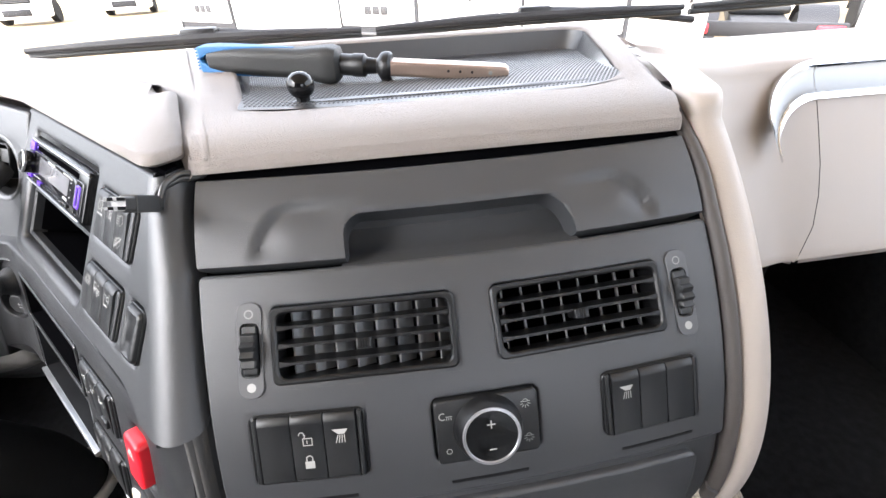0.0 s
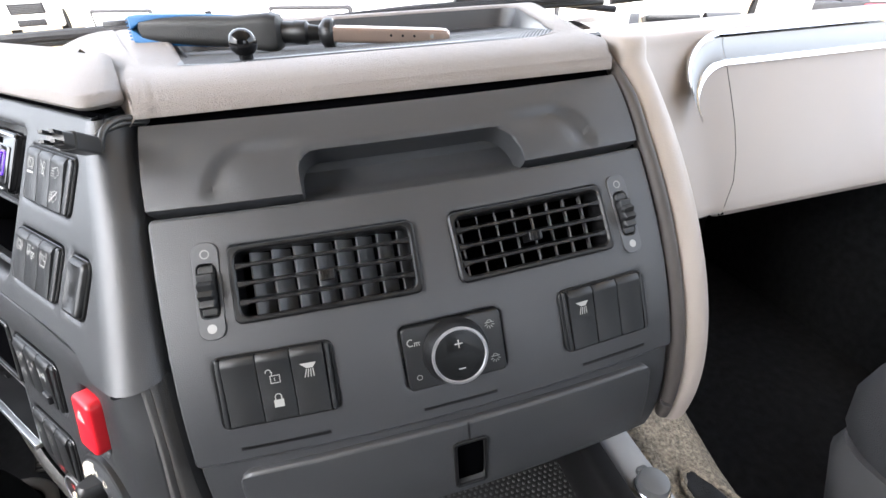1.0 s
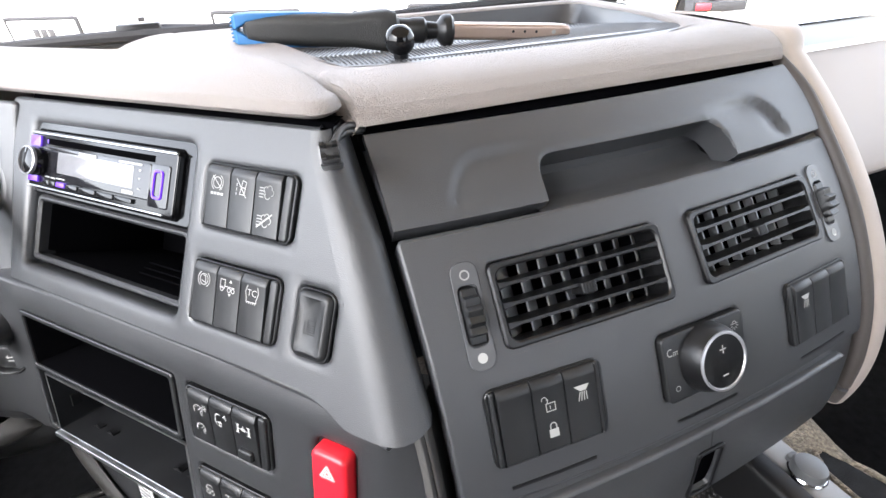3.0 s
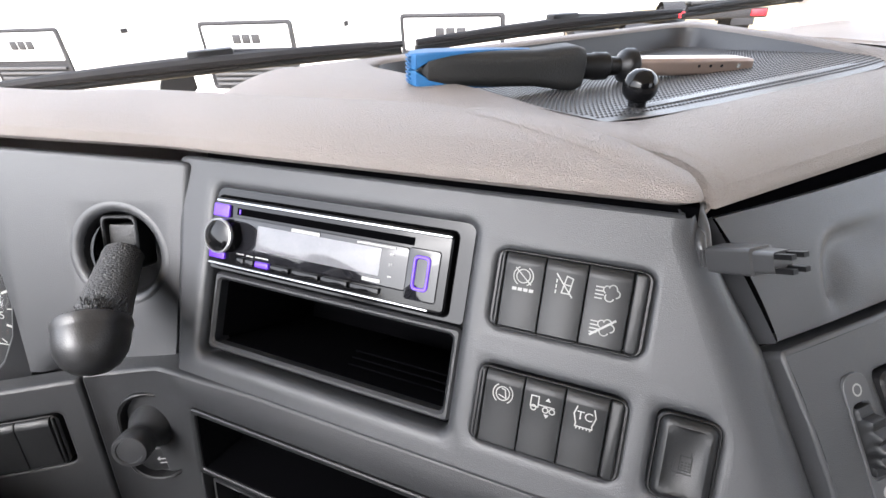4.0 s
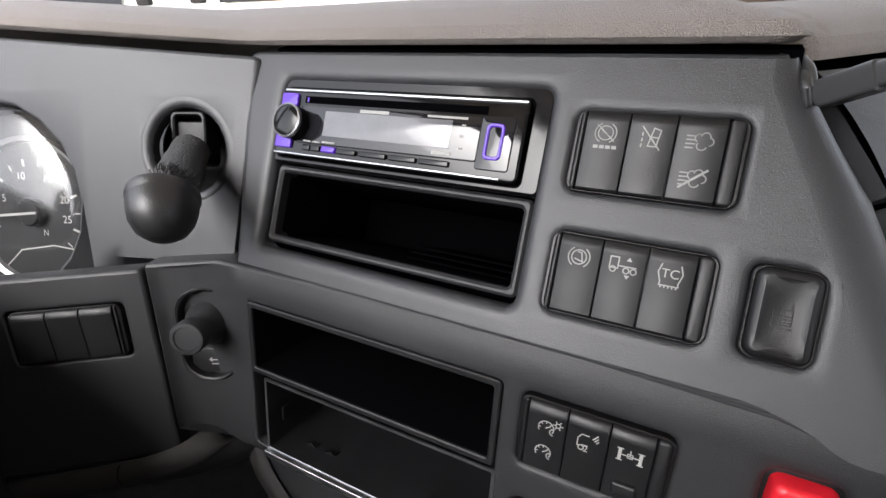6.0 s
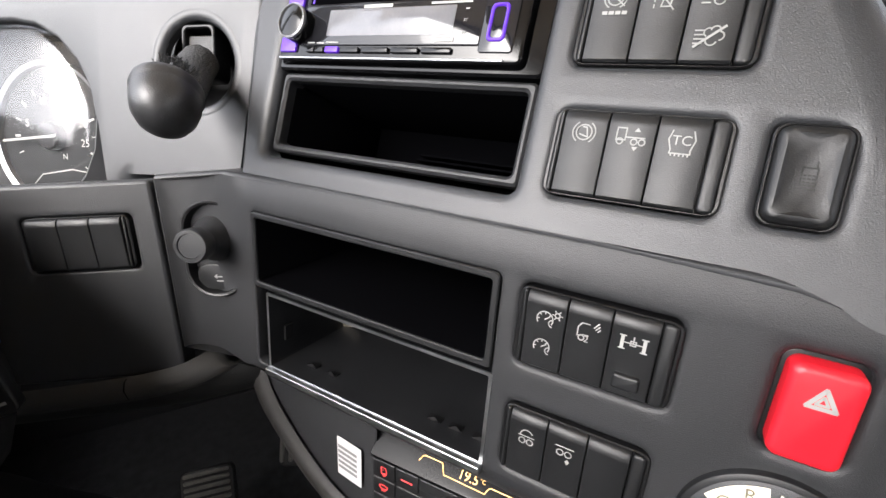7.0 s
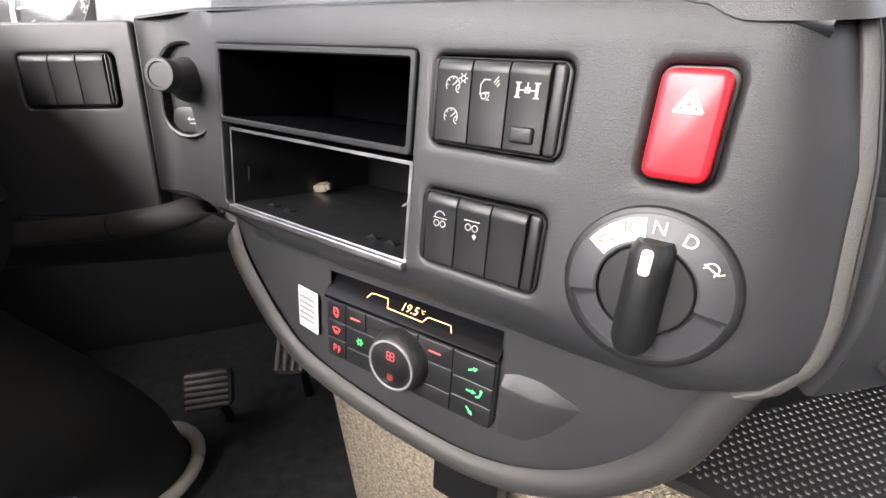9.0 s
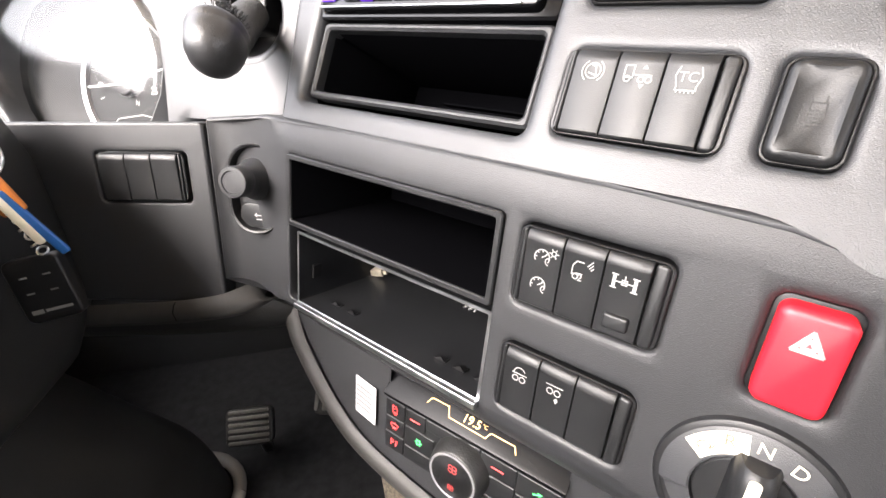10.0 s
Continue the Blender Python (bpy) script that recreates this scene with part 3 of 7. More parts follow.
def right_wall(u, v):
    """The taupe side of the console, sweeping out to the glove box and over the top."""
    w = min(1.0, v / 0.62)
    z0 = lerp(0.525, 0.555, ease((u - 0.5) / 0.25))
    zt = 0.829
    for _ in range(3):
        pts = side_plan(lerp(z0, zt, w))
        k = u * (len(pts) - 1)
        i = min(int(k), len(pts) - 2)
        p0, p1, p2, p3 = (Vector(pts[max(0, min(len(pts) - 1, i + j))]) for j in (-1, 0, 1, 2))
        t = k - i
        q = 0.5 * ((2 * p1) + (p2 - p0) * t + (2 * p0 - 5 * p1 + 4 * p2 - p3) * t * t + (3 * p1 - p0 - 3 * p2 + p3) * t ** 3)
        zt = top_z(q.x)
    z = lerp(z0, zt, w)
    if v <= 0.62:
        return Vector((q.x, q.y, z))
    return over_top(q.x, q.y, z, v)


bm = bmesh.new()
grid(bm, right_wall, 64, 60)
tagged(part("dash_panel", bm, TAUPE_SMOOTH), "pale taupe console side sweeping out to the glove box", "dashboard", kind="structure")

GLV = axes((0.92, glove_y(0.66), 0.66), (0, -0.85, 0.527))


def lid(u, v):
    """The glove box lid with its lower edge rolled under."""
    if v < 0.12:
        a = (1 - v / 0.12) * radians(130)
        z = 0.566 - 0.022 * math.sin(a)
        y = glove_y(0.566) - 0.014 * math.sin(a) + 0.030 * (1 - math.cos(a))
    else:
        z = lerp(0.566, 0.7515, (v - 0.12) / 0.88)
        y = glove_y(z)
    x = lerp(lid_edge(max(0.55, z)) + 0.0008, 1.215, u)
    return Vector((x, y, z))


bm = bmesh.new()
grid(bm, lid, 30, 40)
part("glove_box", bm, TAUPE_SMOOTH)
tagged(bpy.data.objects["glove_box"], "pale taupe glove box lid with a rounded lower edge", "glove box", kind="structure")


def face_above(u, v):
    w = min(1.0, v / 0.62)
    z = lerp(0.7525, 0.786, w)
    x = lerp(lid_edge(z) + 0.0008, 1.215, u)
    if v <= 0.62:
        return Vector((x, glove_y(z), z))
    return over_top(x, glove_y(z), z, v)


bm = bmesh.new()
grid(bm, face_above, 30, 40)
tagged(part("dash_pad", bm, TAUPE_SMOOTH), "pale taupe dash face and top on the passenger side", "dashboard", kind="structure")
bm = bmesh.new()
rows = [[Vector((lid_edge(z) + o, glove_y(z) + 0.0035, z)) for o in (-0.006, 0.006)] for z in [0.553 + 0.0125 * i for i in range(20)]]
skin(bm, rows, closed=False)
part("seam", bm, VOID, bpy.data.objects["glove_box"])

# soft dark seal between console and side
SEAL = material("soft_dark_brown_seal", (0.04, 0.034, 0.031), 0.6, bump=0.3, grain=1000, vary=0.1)
# Last points follow the tray pad, standing in for shade in that gap.
bm = bmesh.new()
tube(bm, smooth_line([(0.2655, centre_y(0.25, z) + 0.003, z) for z in (0.538, 0.56, 0.60, 0.65, 0.70, 0.74, 0.78, 0.805)] + [(0.266, 0.372, 0.829), (pad_right_x(0.41) + 0.005, 0.41, 0.833), (pad_right_x(0.46) + 0.003, 0.46, 0.829), (pad_right_x(0.56), 0.56, 0.824)], 6), 0.0060, 14)
tagged(part("seal", bm, SEAL), "soft dark seal along the centre console edge", "trim", kind="structure")


def side_band(u0, u1, lift):
    b = bmesh.new()

    def fn(u, v):
        z = lerp(0.533, 0.694, v)
        y_low = (z - LOW.translation.z) / 0.97
        far = low_end(y_low) - 0.004
        a = LOW @ Vector((far, y_low, -0.016))
        e = Vector((-0.131, centre_y(-0.122, z) + 0.006, z))
        c = LOW @ Vector((far + 0.012, y_low, -0.014))
        t = lerp(u0, u1, u)
        q = a * (1 - t) ** 2 + c * 2 * t * (1 - t) + e * t * t
        roll = min(u, 1 - u) * (u1 - u0)
        return q + Vector((-0.6, -0.75, 0)) * (lift - 0.004 * max(0.0, 1 - roll / 0.05) ** 2)

    grid(b, fn, 20, 24)
    return b


tagged(part("trim_band", side_band(0.02, 0.40, 0.003), TRIM), "warm grey trim band round the end of the switch panel", "trim", kind="structure")
tagged(part("dash_panel", side_band(0.42, 1.0, 0.0), TRIM), "warm grey side of the centre console", "dashboard", kind="structure")

# ---- printed symbols ----
LW = 0.00062


def icon_circle_slash(b, z):
    stroke(b, arc(0, 0.001, 0.0036, 0, 360, 20), LW, z, True)
    stroke(b, arc(0, 0.001, 0.0052, 120, 240), LW, z)
    stroke(b, arc(0, 0.001, 0.0052, -60, 60), LW, z)
    stroke(b, [(-0.0045, 0.005), (0.0045, -0.003)], LW, z)
    for k in range(4):
        stroke(b, [(-0.0045 + k * 0.003, -0.0062), (-0.0033 + k * 0.003, -0.0062)], 0.0017, z)


def icon_lane(b, z):
    for k in range(3):
        stroke(b, [(-0.004, -0.0045 + k * 0.0028), (-0.004, -0.003 + k * 0.0028)], LW, z)
    stroke(b, [(-0.001, -0.004), (0.0028, -0.004), (0.004, 0.004), (0.0008, 0.005)], LW, z, True)
    stroke(b, [(0.0006, 0.0005), (0.0032, 0.0003)], LW, z)
    stroke(b, [(-0.0045, 0.0055), (0.0045, -0.0055)], LW, z)


def icon_cloud(b, z):
    for k in range(4):
        stroke(b, [(-0.006, -0.003 + k * 0.0019), (-0.0028 + 0.0006 * (k % 2), -0.003 + k * 0.0019)], LW, z)
    stroke(b, arc(-0.0006, 0.0018, 0.0019, 60, 240), LW, z)
    stroke(b, arc(0.002, 0.0026, 0.0019, 0, 170), LW, z)
    stroke(b, arc(0.0036, 0.0002, 0.0019, -80, 80), LW, z)
    stroke(b, arc(0.0008, -0.0018, 0.0021, 150, 340), LW, z)


def icon_cloud_off(b, z):
    icon_cloud(b, z)
    stroke(b, [(-0.0055, -0.0045), (0.0055, 0.0045)], 0.0011, z)


def icon_hold(b, z):
    stroke(b, arc(0, 0, 0.0037, 0, 360, 20), LW, z, True)
    stroke(b, arc(0, 0, 0.0054, 125, 235), LW, z)
    stroke(b, arc(0, 0, 0.0054, -55, 55), LW, z)
    stroke(b, [(-0.002, -0.001), (0.002, -0.0022), (0.001, 0.0024), (-0.0008, 0.0026)], LW, z)


def icon_level(b, z):
    stroke(b, [(-0.0062, -0.002), (-0.0062, 0.0036), (-0.0022, 0.0036), (-0.0022, -0.002)], LW, z, True)
    for x in (-0.0045, 0.0018, 0.0052):
        stroke(b, arc(x, -0.0026, 0.0014, 0, 360, 10), LW, z, True)
    stroke(b, [(-0.0022, -0.0006), (0.0062, -0.0006)], LW, z)
    poly(b, [(0.0026, 0.0042), (0.0012, 0.0022), (0.004, 0.0022)], z)
    poly(b, [(0.0026, -0.0068), (0.0012, -0.0048), (0.004, -0.0048)], z)


def icon_tyre(b, z):
    stroke(b, [(-0.0042, 0.005), (-0.0054, 0.001), (-0.004, -0.0036), (-0.0042, -0.0052), (0.0042, -0.0052), (0.004, -0.0036), (0.0054, 0.001), (0.0042, 0.005)], LW, z)
    for k in range(5):
        stroke(b, [(-0.0034 + 0.0017 * k, -0.0052), (-0.0034 + 0.0017 * k, -0.0062)], LW, z)


def icon_gauge(b, z):
    stroke(b, arc(0, 0, 0.0042, -30, 210, 18), LW, z)
    for a in (0, 45, 90, 135, 180):
        stroke(b, [(0.003 * math.cos(radians(a)), 0.003 * math.sin(radians(a))), (0.0042 * math.cos(radians(a)), 0.0042 * math.sin(radians(a)))], LW, z)
    stroke(b, [(0, 0), (0.0024, 0.0018)], LW, z)
    stroke(b, arc(0.0042, -0.0016, 0.002, 90, 260), LW, z)


def icon_gauge_sun(b, z):
    icon_gauge(b, z)
    stroke(b, arc(0.0062, 0.0036, 0.0013, 0, 360, 10), LW, z, True)
    for a in range(0, 360, 60):
        stroke(b, [(0.0062 + 0.0019 * math.cos(radians(a)), 0.0036 + 0.0019 * math.sin(radians(a))), (0.0062 + 0.0026 * math.cos(radians(a)), 0.0036 + 0.0026 * math.sin(radians(a)))], 0.0006, z)


def icon_cab_lamp(b, z):
    stroke(b, [(0.0008, -0.001), (-0.0018, -0.001), (-0.0045, -0.002), (-0.0045, 0.0028), (-0.0028, 0.0052), (0.0008, 0.0052)], LW, z)
    stroke(b, arc(-0.0024, -0.0028, 0.0014, 0, 360, 10), LW, z, True)
    for k in range(3):
        stroke(b, [(0.003 + 0.001 * k, 0.004 - 0.0008 * k), (0.0052 + 0.0004 * k, 0.0068 - 0.0016 * k)], 0.0006, z)


def icon_axle(b, z):
    stroke(b, [(-0.0048, 0), (0.0048, 0)], LW, z)
    for x in (-0.005, 0.005):
        stroke(b, [(x, -0.0026), (x, 0.0026)], 0.0016, z)
        stroke(b, [(x - 0.0014, 0.0034), (x + 0.0014, 0.0034)], LW, z)
        stroke(b, [(x - 0.0014, -0.0034), (x + 0.0014, -0.0034)], LW, z)
    stroke(b, [(0, 0), (0, 0.0034)], LW, z)
    stroke(b, [(-0.0012, -0.001), (0.0012, -0.001), (0.0012, 0.0012), (-0.0012, 0.0012)], LW, z, True)


def icon_lift_up(b, z):
    for x in (-0.0022, 0.0022):
        stroke(b, arc(x, -0.0026, 0.0018, 0, 360, 12), LW, z, True)
    stroke(b, [(-0.0045, 0.0006), (0.0045, 0.0006)], LW, z)
    stroke(b, arc(0, 0.001, 0.0036, 30, 180), LW, z)


def icon_lift_down(b, z):
    for x in (-0.0022, 0.0022):
        stroke(b, arc(x, 0.0006, 0.0018, 0, 360, 12), LW, z, True)
    stroke(b, [(-0.0048, 0.0044), (0.0048, 0.0044)], LW, z)
    poly(b, [(0.001, -0.004), (0.0036, -0.004), (0.0023, -0.0062)], z)
    poly(b, [(0.001, -0.004), (0.0036, -0.004), (0.0023, -0.0024)], z)


def icon_lamp(b, z):
    poly(b, [(-0.0055, 0.0048), (0.0055, 0.0048), (0.0028, 0.0012), (-0.0012, 0.0012)], z)
    for k in range(4):
        stroke(b, [(-0.0014 + 0.0014 * k, 0.0004), (-0.003 + 0.002 * k, -0.0048)], LW, z)


def icon_unlock(b, z):
    frame = [(-0.003, -0.0044), (0.003, -0.0044), (0.003, 0.0006), (-0.003, 0.0006)]
    stroke(b, frame, LW, z, True)
    stroke(b, [(-0.0004, -0.001), (-0.0004, -0.003)], LW, z)
    stroke(b, [(-0.0022, 0.0006)] + arc(-0.0032, 0.003, 0.0017, 0, 180, 8)[0:1] + [(-0.0022, 0.003)] + arc(-0.0038, 0.0034, 0.0017, 10, 190, 8), LW, z)


def icon_lock(b, z):
    poly(b, [(-0.0032, -0.0046), (0.0032, -0.0046), (0.0032, 0.0006), (-0.0032, 0.0006)], z)
    stroke(b, [(-0.002, 0.0006), *arc(0, 0.0026, 0.002, 180, 0, 10), (0.002, 0.0006)], LW * 1.2, z)


def icon_phone(b, z):
    stroke(b, [(-0.002, -0.004), (0.003, -0.004), (0.003, 0.003), (-0.002, 0.003)], LW, z, True)
    stroke(b, [(0.0024, 0.003), (0.0024, 0.0056)], LW, z)
    for i in range(3):
        for j in range(3):
            stroke(b, [(-0.0012 + 0.0015 * i, -0.0028 + 0.0014 * j), (-0.0006 + 0.0015 * i, -0.0028 + 0.0014 * j)], 0.0007, z)
    stroke(b, [(-0.0042, 0.002), (-0.0042, -0.0055), (0.0034, -0.0055)], LW, z)


def icon_hazard(b, z):
    stroke(b, [(0.0070 * math.cos(radians(a)), 0.0070 * math.sin(radians(a)) - 0.001) for a in (90, 210, 330)], 0.0022, z, True)
    stroke(b, [(0.0030 * math.cos(radians(a)), 0.0030 * math.sin(radians(a)) - 0.001) for a in (90, 210, 330)], 0.0014, z, True)


def icon_return(b, z):
    stroke(b, [(-0.0045, 0.0012), (0.0028, 0.0012), (0.0042, 0.0), (0.0042, -0.0012), (0.0028, -0.0024), (-0.004, -0.0024)], 0.001, z)
    poly(b, [(-0.0062, 0.0012), (-0.0036, 0.0036), (-0.0036, -0.0006)], z)


def icon_dome(b, z, rays=5):
    stroke(b, arc(0, 0.0008, 0.0018, 0, 180, 8), LW, z)
    stroke(b, [(-0.0032, 0.0008), (0.0032, 0.0008)], LW, z)
    for k in range(rays):
        a = radians(-160 + 140 * k / (rays - 1))
        stroke(b, [(0.002 * math.cos(a), 0.002 * math.sin(a)), (0.0038 * math.cos(a), 0.0038 * math.sin(a))], 0.0006, z)


def icon_moon(b, z):
    stroke(b, arc(-0.002, 0.0005, 0.0024, 60, 300, 14), LW * 1.3, z)
    b2 = [(0.0004, 0.0), (0.0046, 0.0)]
    stroke(b, b2, LW, z)
    for k in range(3):
        stroke(b, [(0.001 + 0.0014 * k, -0.0008), (0.0004 + 0.0018 * k, -0.0024)], 0.0006, z)


def symbol(fn, mat, parent, x=0.0, y=0.0, z=0.0, name="symbol", size=1.0, turn=0.0):
    b = bmesh.new()
    fn(b, 0.0)
    ob = part(name, b, mat, parent, smooth=0)
    ob.matrix_basis = pose(x, y, z, 0, 0, turn) @ Matrix.Diagonal((size, size, 1, 1))
    return ob


# ---- rocker switches ----


def rocker_mesh(w, h):
    b = bmesh.new()
    prof = [(-h, -0.008), (-h, 0.0016), (-h + 0.0011, 0.0027), (-h * 0.3, 0.0033), (h - 0.0062, 0.0042), (h - 0.0050, 0.0045), (h - 0.0010, 0.0030), (h, 0.0016), (h, -0.008)]
    g = 0.0006
    lp = []
    for x, q in ((-w / 2, g), (-w / 2 + g * 0.3, g * 0.3), (-w / 2 + g, 0), (w / 2 - g, 0), (w / 2 - g * 0.3, g * 0.3), (w / 2, g)):
        lp.append([(x, y, z - q) for y, z in prof])
    skin(b, lp, True, True)
    return b


def switch_bank(m, label, legends, group, h=0.0205, bump=None, wide=0.0215, x_off=-0.002, legend_mat=None):
    """A housing with end caps and three rockers. legends: per rocker a list of (symbol, height on the rocker)."""
    bank = thing("switch_bank", m, label, "switch", group)
    b = bmesh.new()
    frame_ring(b, (-0.0395, 0.0395, -h - 0.0012, h + 0.0012), (-0.0372, 0.0372, -h - 0.0002, h + 0.0002), 0.0055, 0.004, -0.012, 0.0008, 0.0006)
    slab(b, -0.039, 0.039, -h - 0.001, h + 0.001, -0.014, -0.0085, 0.004, 0.001)
    part("housing", b, BLACK, bank)
    x0 = x_off - wide * 1.5
    for xa, xb, nm in ((-0.0372, x0 - 0.0003, "end_cap"), (x0 + 3 * wide + 0.0003, 0.0372, "end_cap")):
        b = bmesh.new()
        slab(b, xa, xb, -h, h, -0.008, 0.0026, 0.0022, 0.0016)
        part(nm, b, SWITCH, bank)
    for k in range(3):
        r = part("rocker", rocker_mesh(wide - 0.0006, h), SWITCH, bank)
        r.matrix_basis = pose(x0 + wide * (k + 0.5), 0, 0)
        for item in legends[k]:
            fn, y = item[:2]
            z = 0.0037 + (y + 0.006) * 0.035 + 0.00025
            if isinstance(fn, str):
                lettering("legend", fn, item[2], INK, r, 0, y, z)
            else:
                symbol(fn, legend_mat or INK, r, 0, y, z)
        if bump == k:
            b = bmesh.new()
            slab(b, -0.0062, 0.0062, -0.0165, -0.0085, 0.002, 0.0060, 0.0015, 0.0014)
            part("finger_grip", b, SWITCH, r)
    return bank


def spot(frame, hole):
    return frame @ pose((hole[0] + hole[1]) / 2, (hole[2] + hole[3]) / 2, 0)


switch_bank(spot(UP, HOLE_A), "black rocker switches with brake, lane and exhaust symbols", [[(icon_circle_slash, 0.008)], [(icon_lane, 0.008)], [(icon_cloud, 0.008), (icon_cloud_off, -0.0095)]], "switch banks on the dashboard")
switch_bank(spot(UP, HOLE_B), "black rocker switches with hold, suspension and traction symbols", [[(icon_hold, 0.0095)], [(icon_level, 0.0095)], [(icon_tyre, 0.0088), ("TC", 0.0093, 0.0062)]], "switch banks on the dashboard")
switch_bank(spot(LOW, HOLE_C), "black rocker switches with dimmer, work lamp and differential symbols", [[(icon_gauge_sun, 0.0085), (icon_gauge, -0.0075)], [(icon_cab_lamp, 0.007), ("2", 0.0038, 0.0052)], [(icon_axle, 0.0085)]], "switch banks on the dashboard", h=0.0215, bump=2)
switch_bank(spot(LOW, HOLE_D), "black rocker switches with axle lift symbols and a blank", [[(icon_lift_up, 0.007)], [(icon_lift_down, 0.006)], []], "switch banks on the dashboard", h=0.021)
switch_bank(spot(SID, HOLE_S), "three blank black switch covers under the instruments", [[], [], []], "switch banks on the dashboard", h=0.0205, wide=0.0235, x_off=-0.0005)
switch_bank(cen_frame(-0.0582, 0.672), "black door lock switches with padlock symbols", [[], [(icon_unlock, 0.0075), (icon_lock, -0.0095)], [(icon_lamp, 0.008)]], "switch banks on the console", h=0.024, x_off=0.0, wide=0.0222)
switch_bank(cen_frame(0.1927, 0.670), "black lamp switch beside two blank covers", [[(icon_lamp, 0.009)], [], []], "switch banks on the console", h=0.024, x_off=0.0, wide=0.0222)

# phone switch and hazard switch
sw = thing("phone_switch", spot(UP, HOLE_P), "single black switch with an embossed phone symbol", "switch")
b = bmesh.new()
frame_ring(b, (-0.0142, 0.0142, -0.0215, 0.0215), (-0.0126, 0.0126, -0.0202, 0.0202), 0.0055, 0.005, -0.012, 0.0008, 0.0006)
part("housing", b, BLACK, sw)
b = bmesh.new()
slab(b, -0.0126, 0.0126, -0.0202, 0.0202, -0.012, 0.0042, 0.005, 0.0035, dish=0.0012)
key = part("key", b, SWITCH, sw)
symbol(icon_phone, BLACK, key, 0, 0, 0.0033)

sw = thing("hazard_switch", spot(LOW, HOLE_H), "bright red hazard warning switch with a white triangle", "switch")
b = bmesh.new()
slab(b, -0.0153, 0.0153, -0.0243, 0.0243, -0.012, -0.004, 0.006, 0.001)
part("housing", b, BLACK, sw)
b = bmesh.new()
slab(b, -0.0130, 0.0130, -0.0222, 0.0222, -0.010, 0.0072, 0.0048, 0.0032)
key = part("key", b, RED, sw)
symbol(icon_hazard, INK, key, 0, 0.0092, 0.0075, size=0.80)

# ---- trays in the slots ----


def pocket(b, x0, x1, y0, y1, lip, z, depth, taper=0.004, r=0.003):
    lp = [[(x, y, z - 0.004) for x, y in ring(x0, x1, y0, y1, r)], [(x, y, z - 0.0008) for x, y in ring(x0, x1, y0, y1, r)],
          [(x, y, z) for x, y in ring(x0 + 0.0008, x1 - 0.0008, y0 + 0.0008, y1 - 0.0008, r)],
          [(x, y, z) for x, y in ring(x0 + lip - 0.0008, x1 - lip + 0.0008, y0 + lip - 0.0008, y1 - lip + 0.0008, r * 0.7)],
          [(x, y, z - 0.001) for x, y in ring(x0 + lip, x1 - lip, y0 + lip, y1 - lip, r * 0.6)],
          [(x, y, z - depth) for x, y in ring(x0 + lip + taper, x1 - lip - taper, y0 + lip + taper, y1 - lip - taper, r * 0.6)]]
    skin(b, lp, False, True)
    return b


# Pocket and ribs near black: the shade inside is put into their colour.
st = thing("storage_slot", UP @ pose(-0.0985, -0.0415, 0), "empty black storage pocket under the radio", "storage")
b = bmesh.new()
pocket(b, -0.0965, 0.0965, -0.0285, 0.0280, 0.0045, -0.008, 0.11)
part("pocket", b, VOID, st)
b = bmesh.new()
frame_ring(b, (-0.0968, 0.0968, -0.0288, 0.0283), (-0.0918, 0.0918, -0.0238, 0.0233), 0.004, 0.003, -0.020, -0.0055, 0.0018)
part("rim", b, FASCIA, st)
b = bmesh.new()
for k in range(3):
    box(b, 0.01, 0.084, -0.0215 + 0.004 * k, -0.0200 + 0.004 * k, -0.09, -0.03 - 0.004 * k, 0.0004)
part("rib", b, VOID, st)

# This pocket's inner darkness is likewise painted into its walls.
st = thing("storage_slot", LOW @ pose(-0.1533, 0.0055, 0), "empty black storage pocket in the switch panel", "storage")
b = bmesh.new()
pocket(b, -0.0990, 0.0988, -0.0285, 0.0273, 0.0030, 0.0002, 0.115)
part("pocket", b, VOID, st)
b = bmesh.new()
frame_ring(b, (-0.1005, 0.1003, -0.0300, 0.0288), (-0.0962, 0.0960, -0.0257, 0.0245), 0.003, 0.002, -0.004, 0.0016, 0.0008)
part("frame", b, SWITCH, st)

cage = thing("radio_cage", LOW @ pose(-0.1465, -0.0600, 0), "empty bare steel radio cage with loose plugs inside", "radio mount")
b = bmesh.new()
x, y0, y1, dz = 0.0930, -0.0310, 0.0300, 0.16
lp = [[(px, py, z) for px, py in ring(-x - o, x + o, y0 - o, y1 + o, 0.001)] for z, o in ((-0.001, 0.0022), (0.0002, 0.0022), (0.0002, 0.0), (-dz, -0.001))]
# Same steel as the flange, its inner shade put into a near-black colour.
skin(b, lp[2:])
part("sleeve", b, material("shaded_sheet_steel", (0.014, 0.0145, 0.016), 0.35, 0.3, vary=0.3, wear=50), cage, "inner sleeve with shade in its colour")
b = bmesh.new()
skin(b, lp[:3])
part("flange", b, STEEL, cage, "bright front flange")
b = bmesh.new()
slab(b, -x - 0.002, x + 0.002, y0 - 0.0062, y0 - 0.0010, -0.002, 0.0050, 0.0008, 0.0008)
part("lip", b, STEEL, cage)
b = bmesh.new()
box(b, -0.12, 0.12, -0.05, 0.05, -0.17, -0.165)
part("back_plate", b, BLACK, cage)
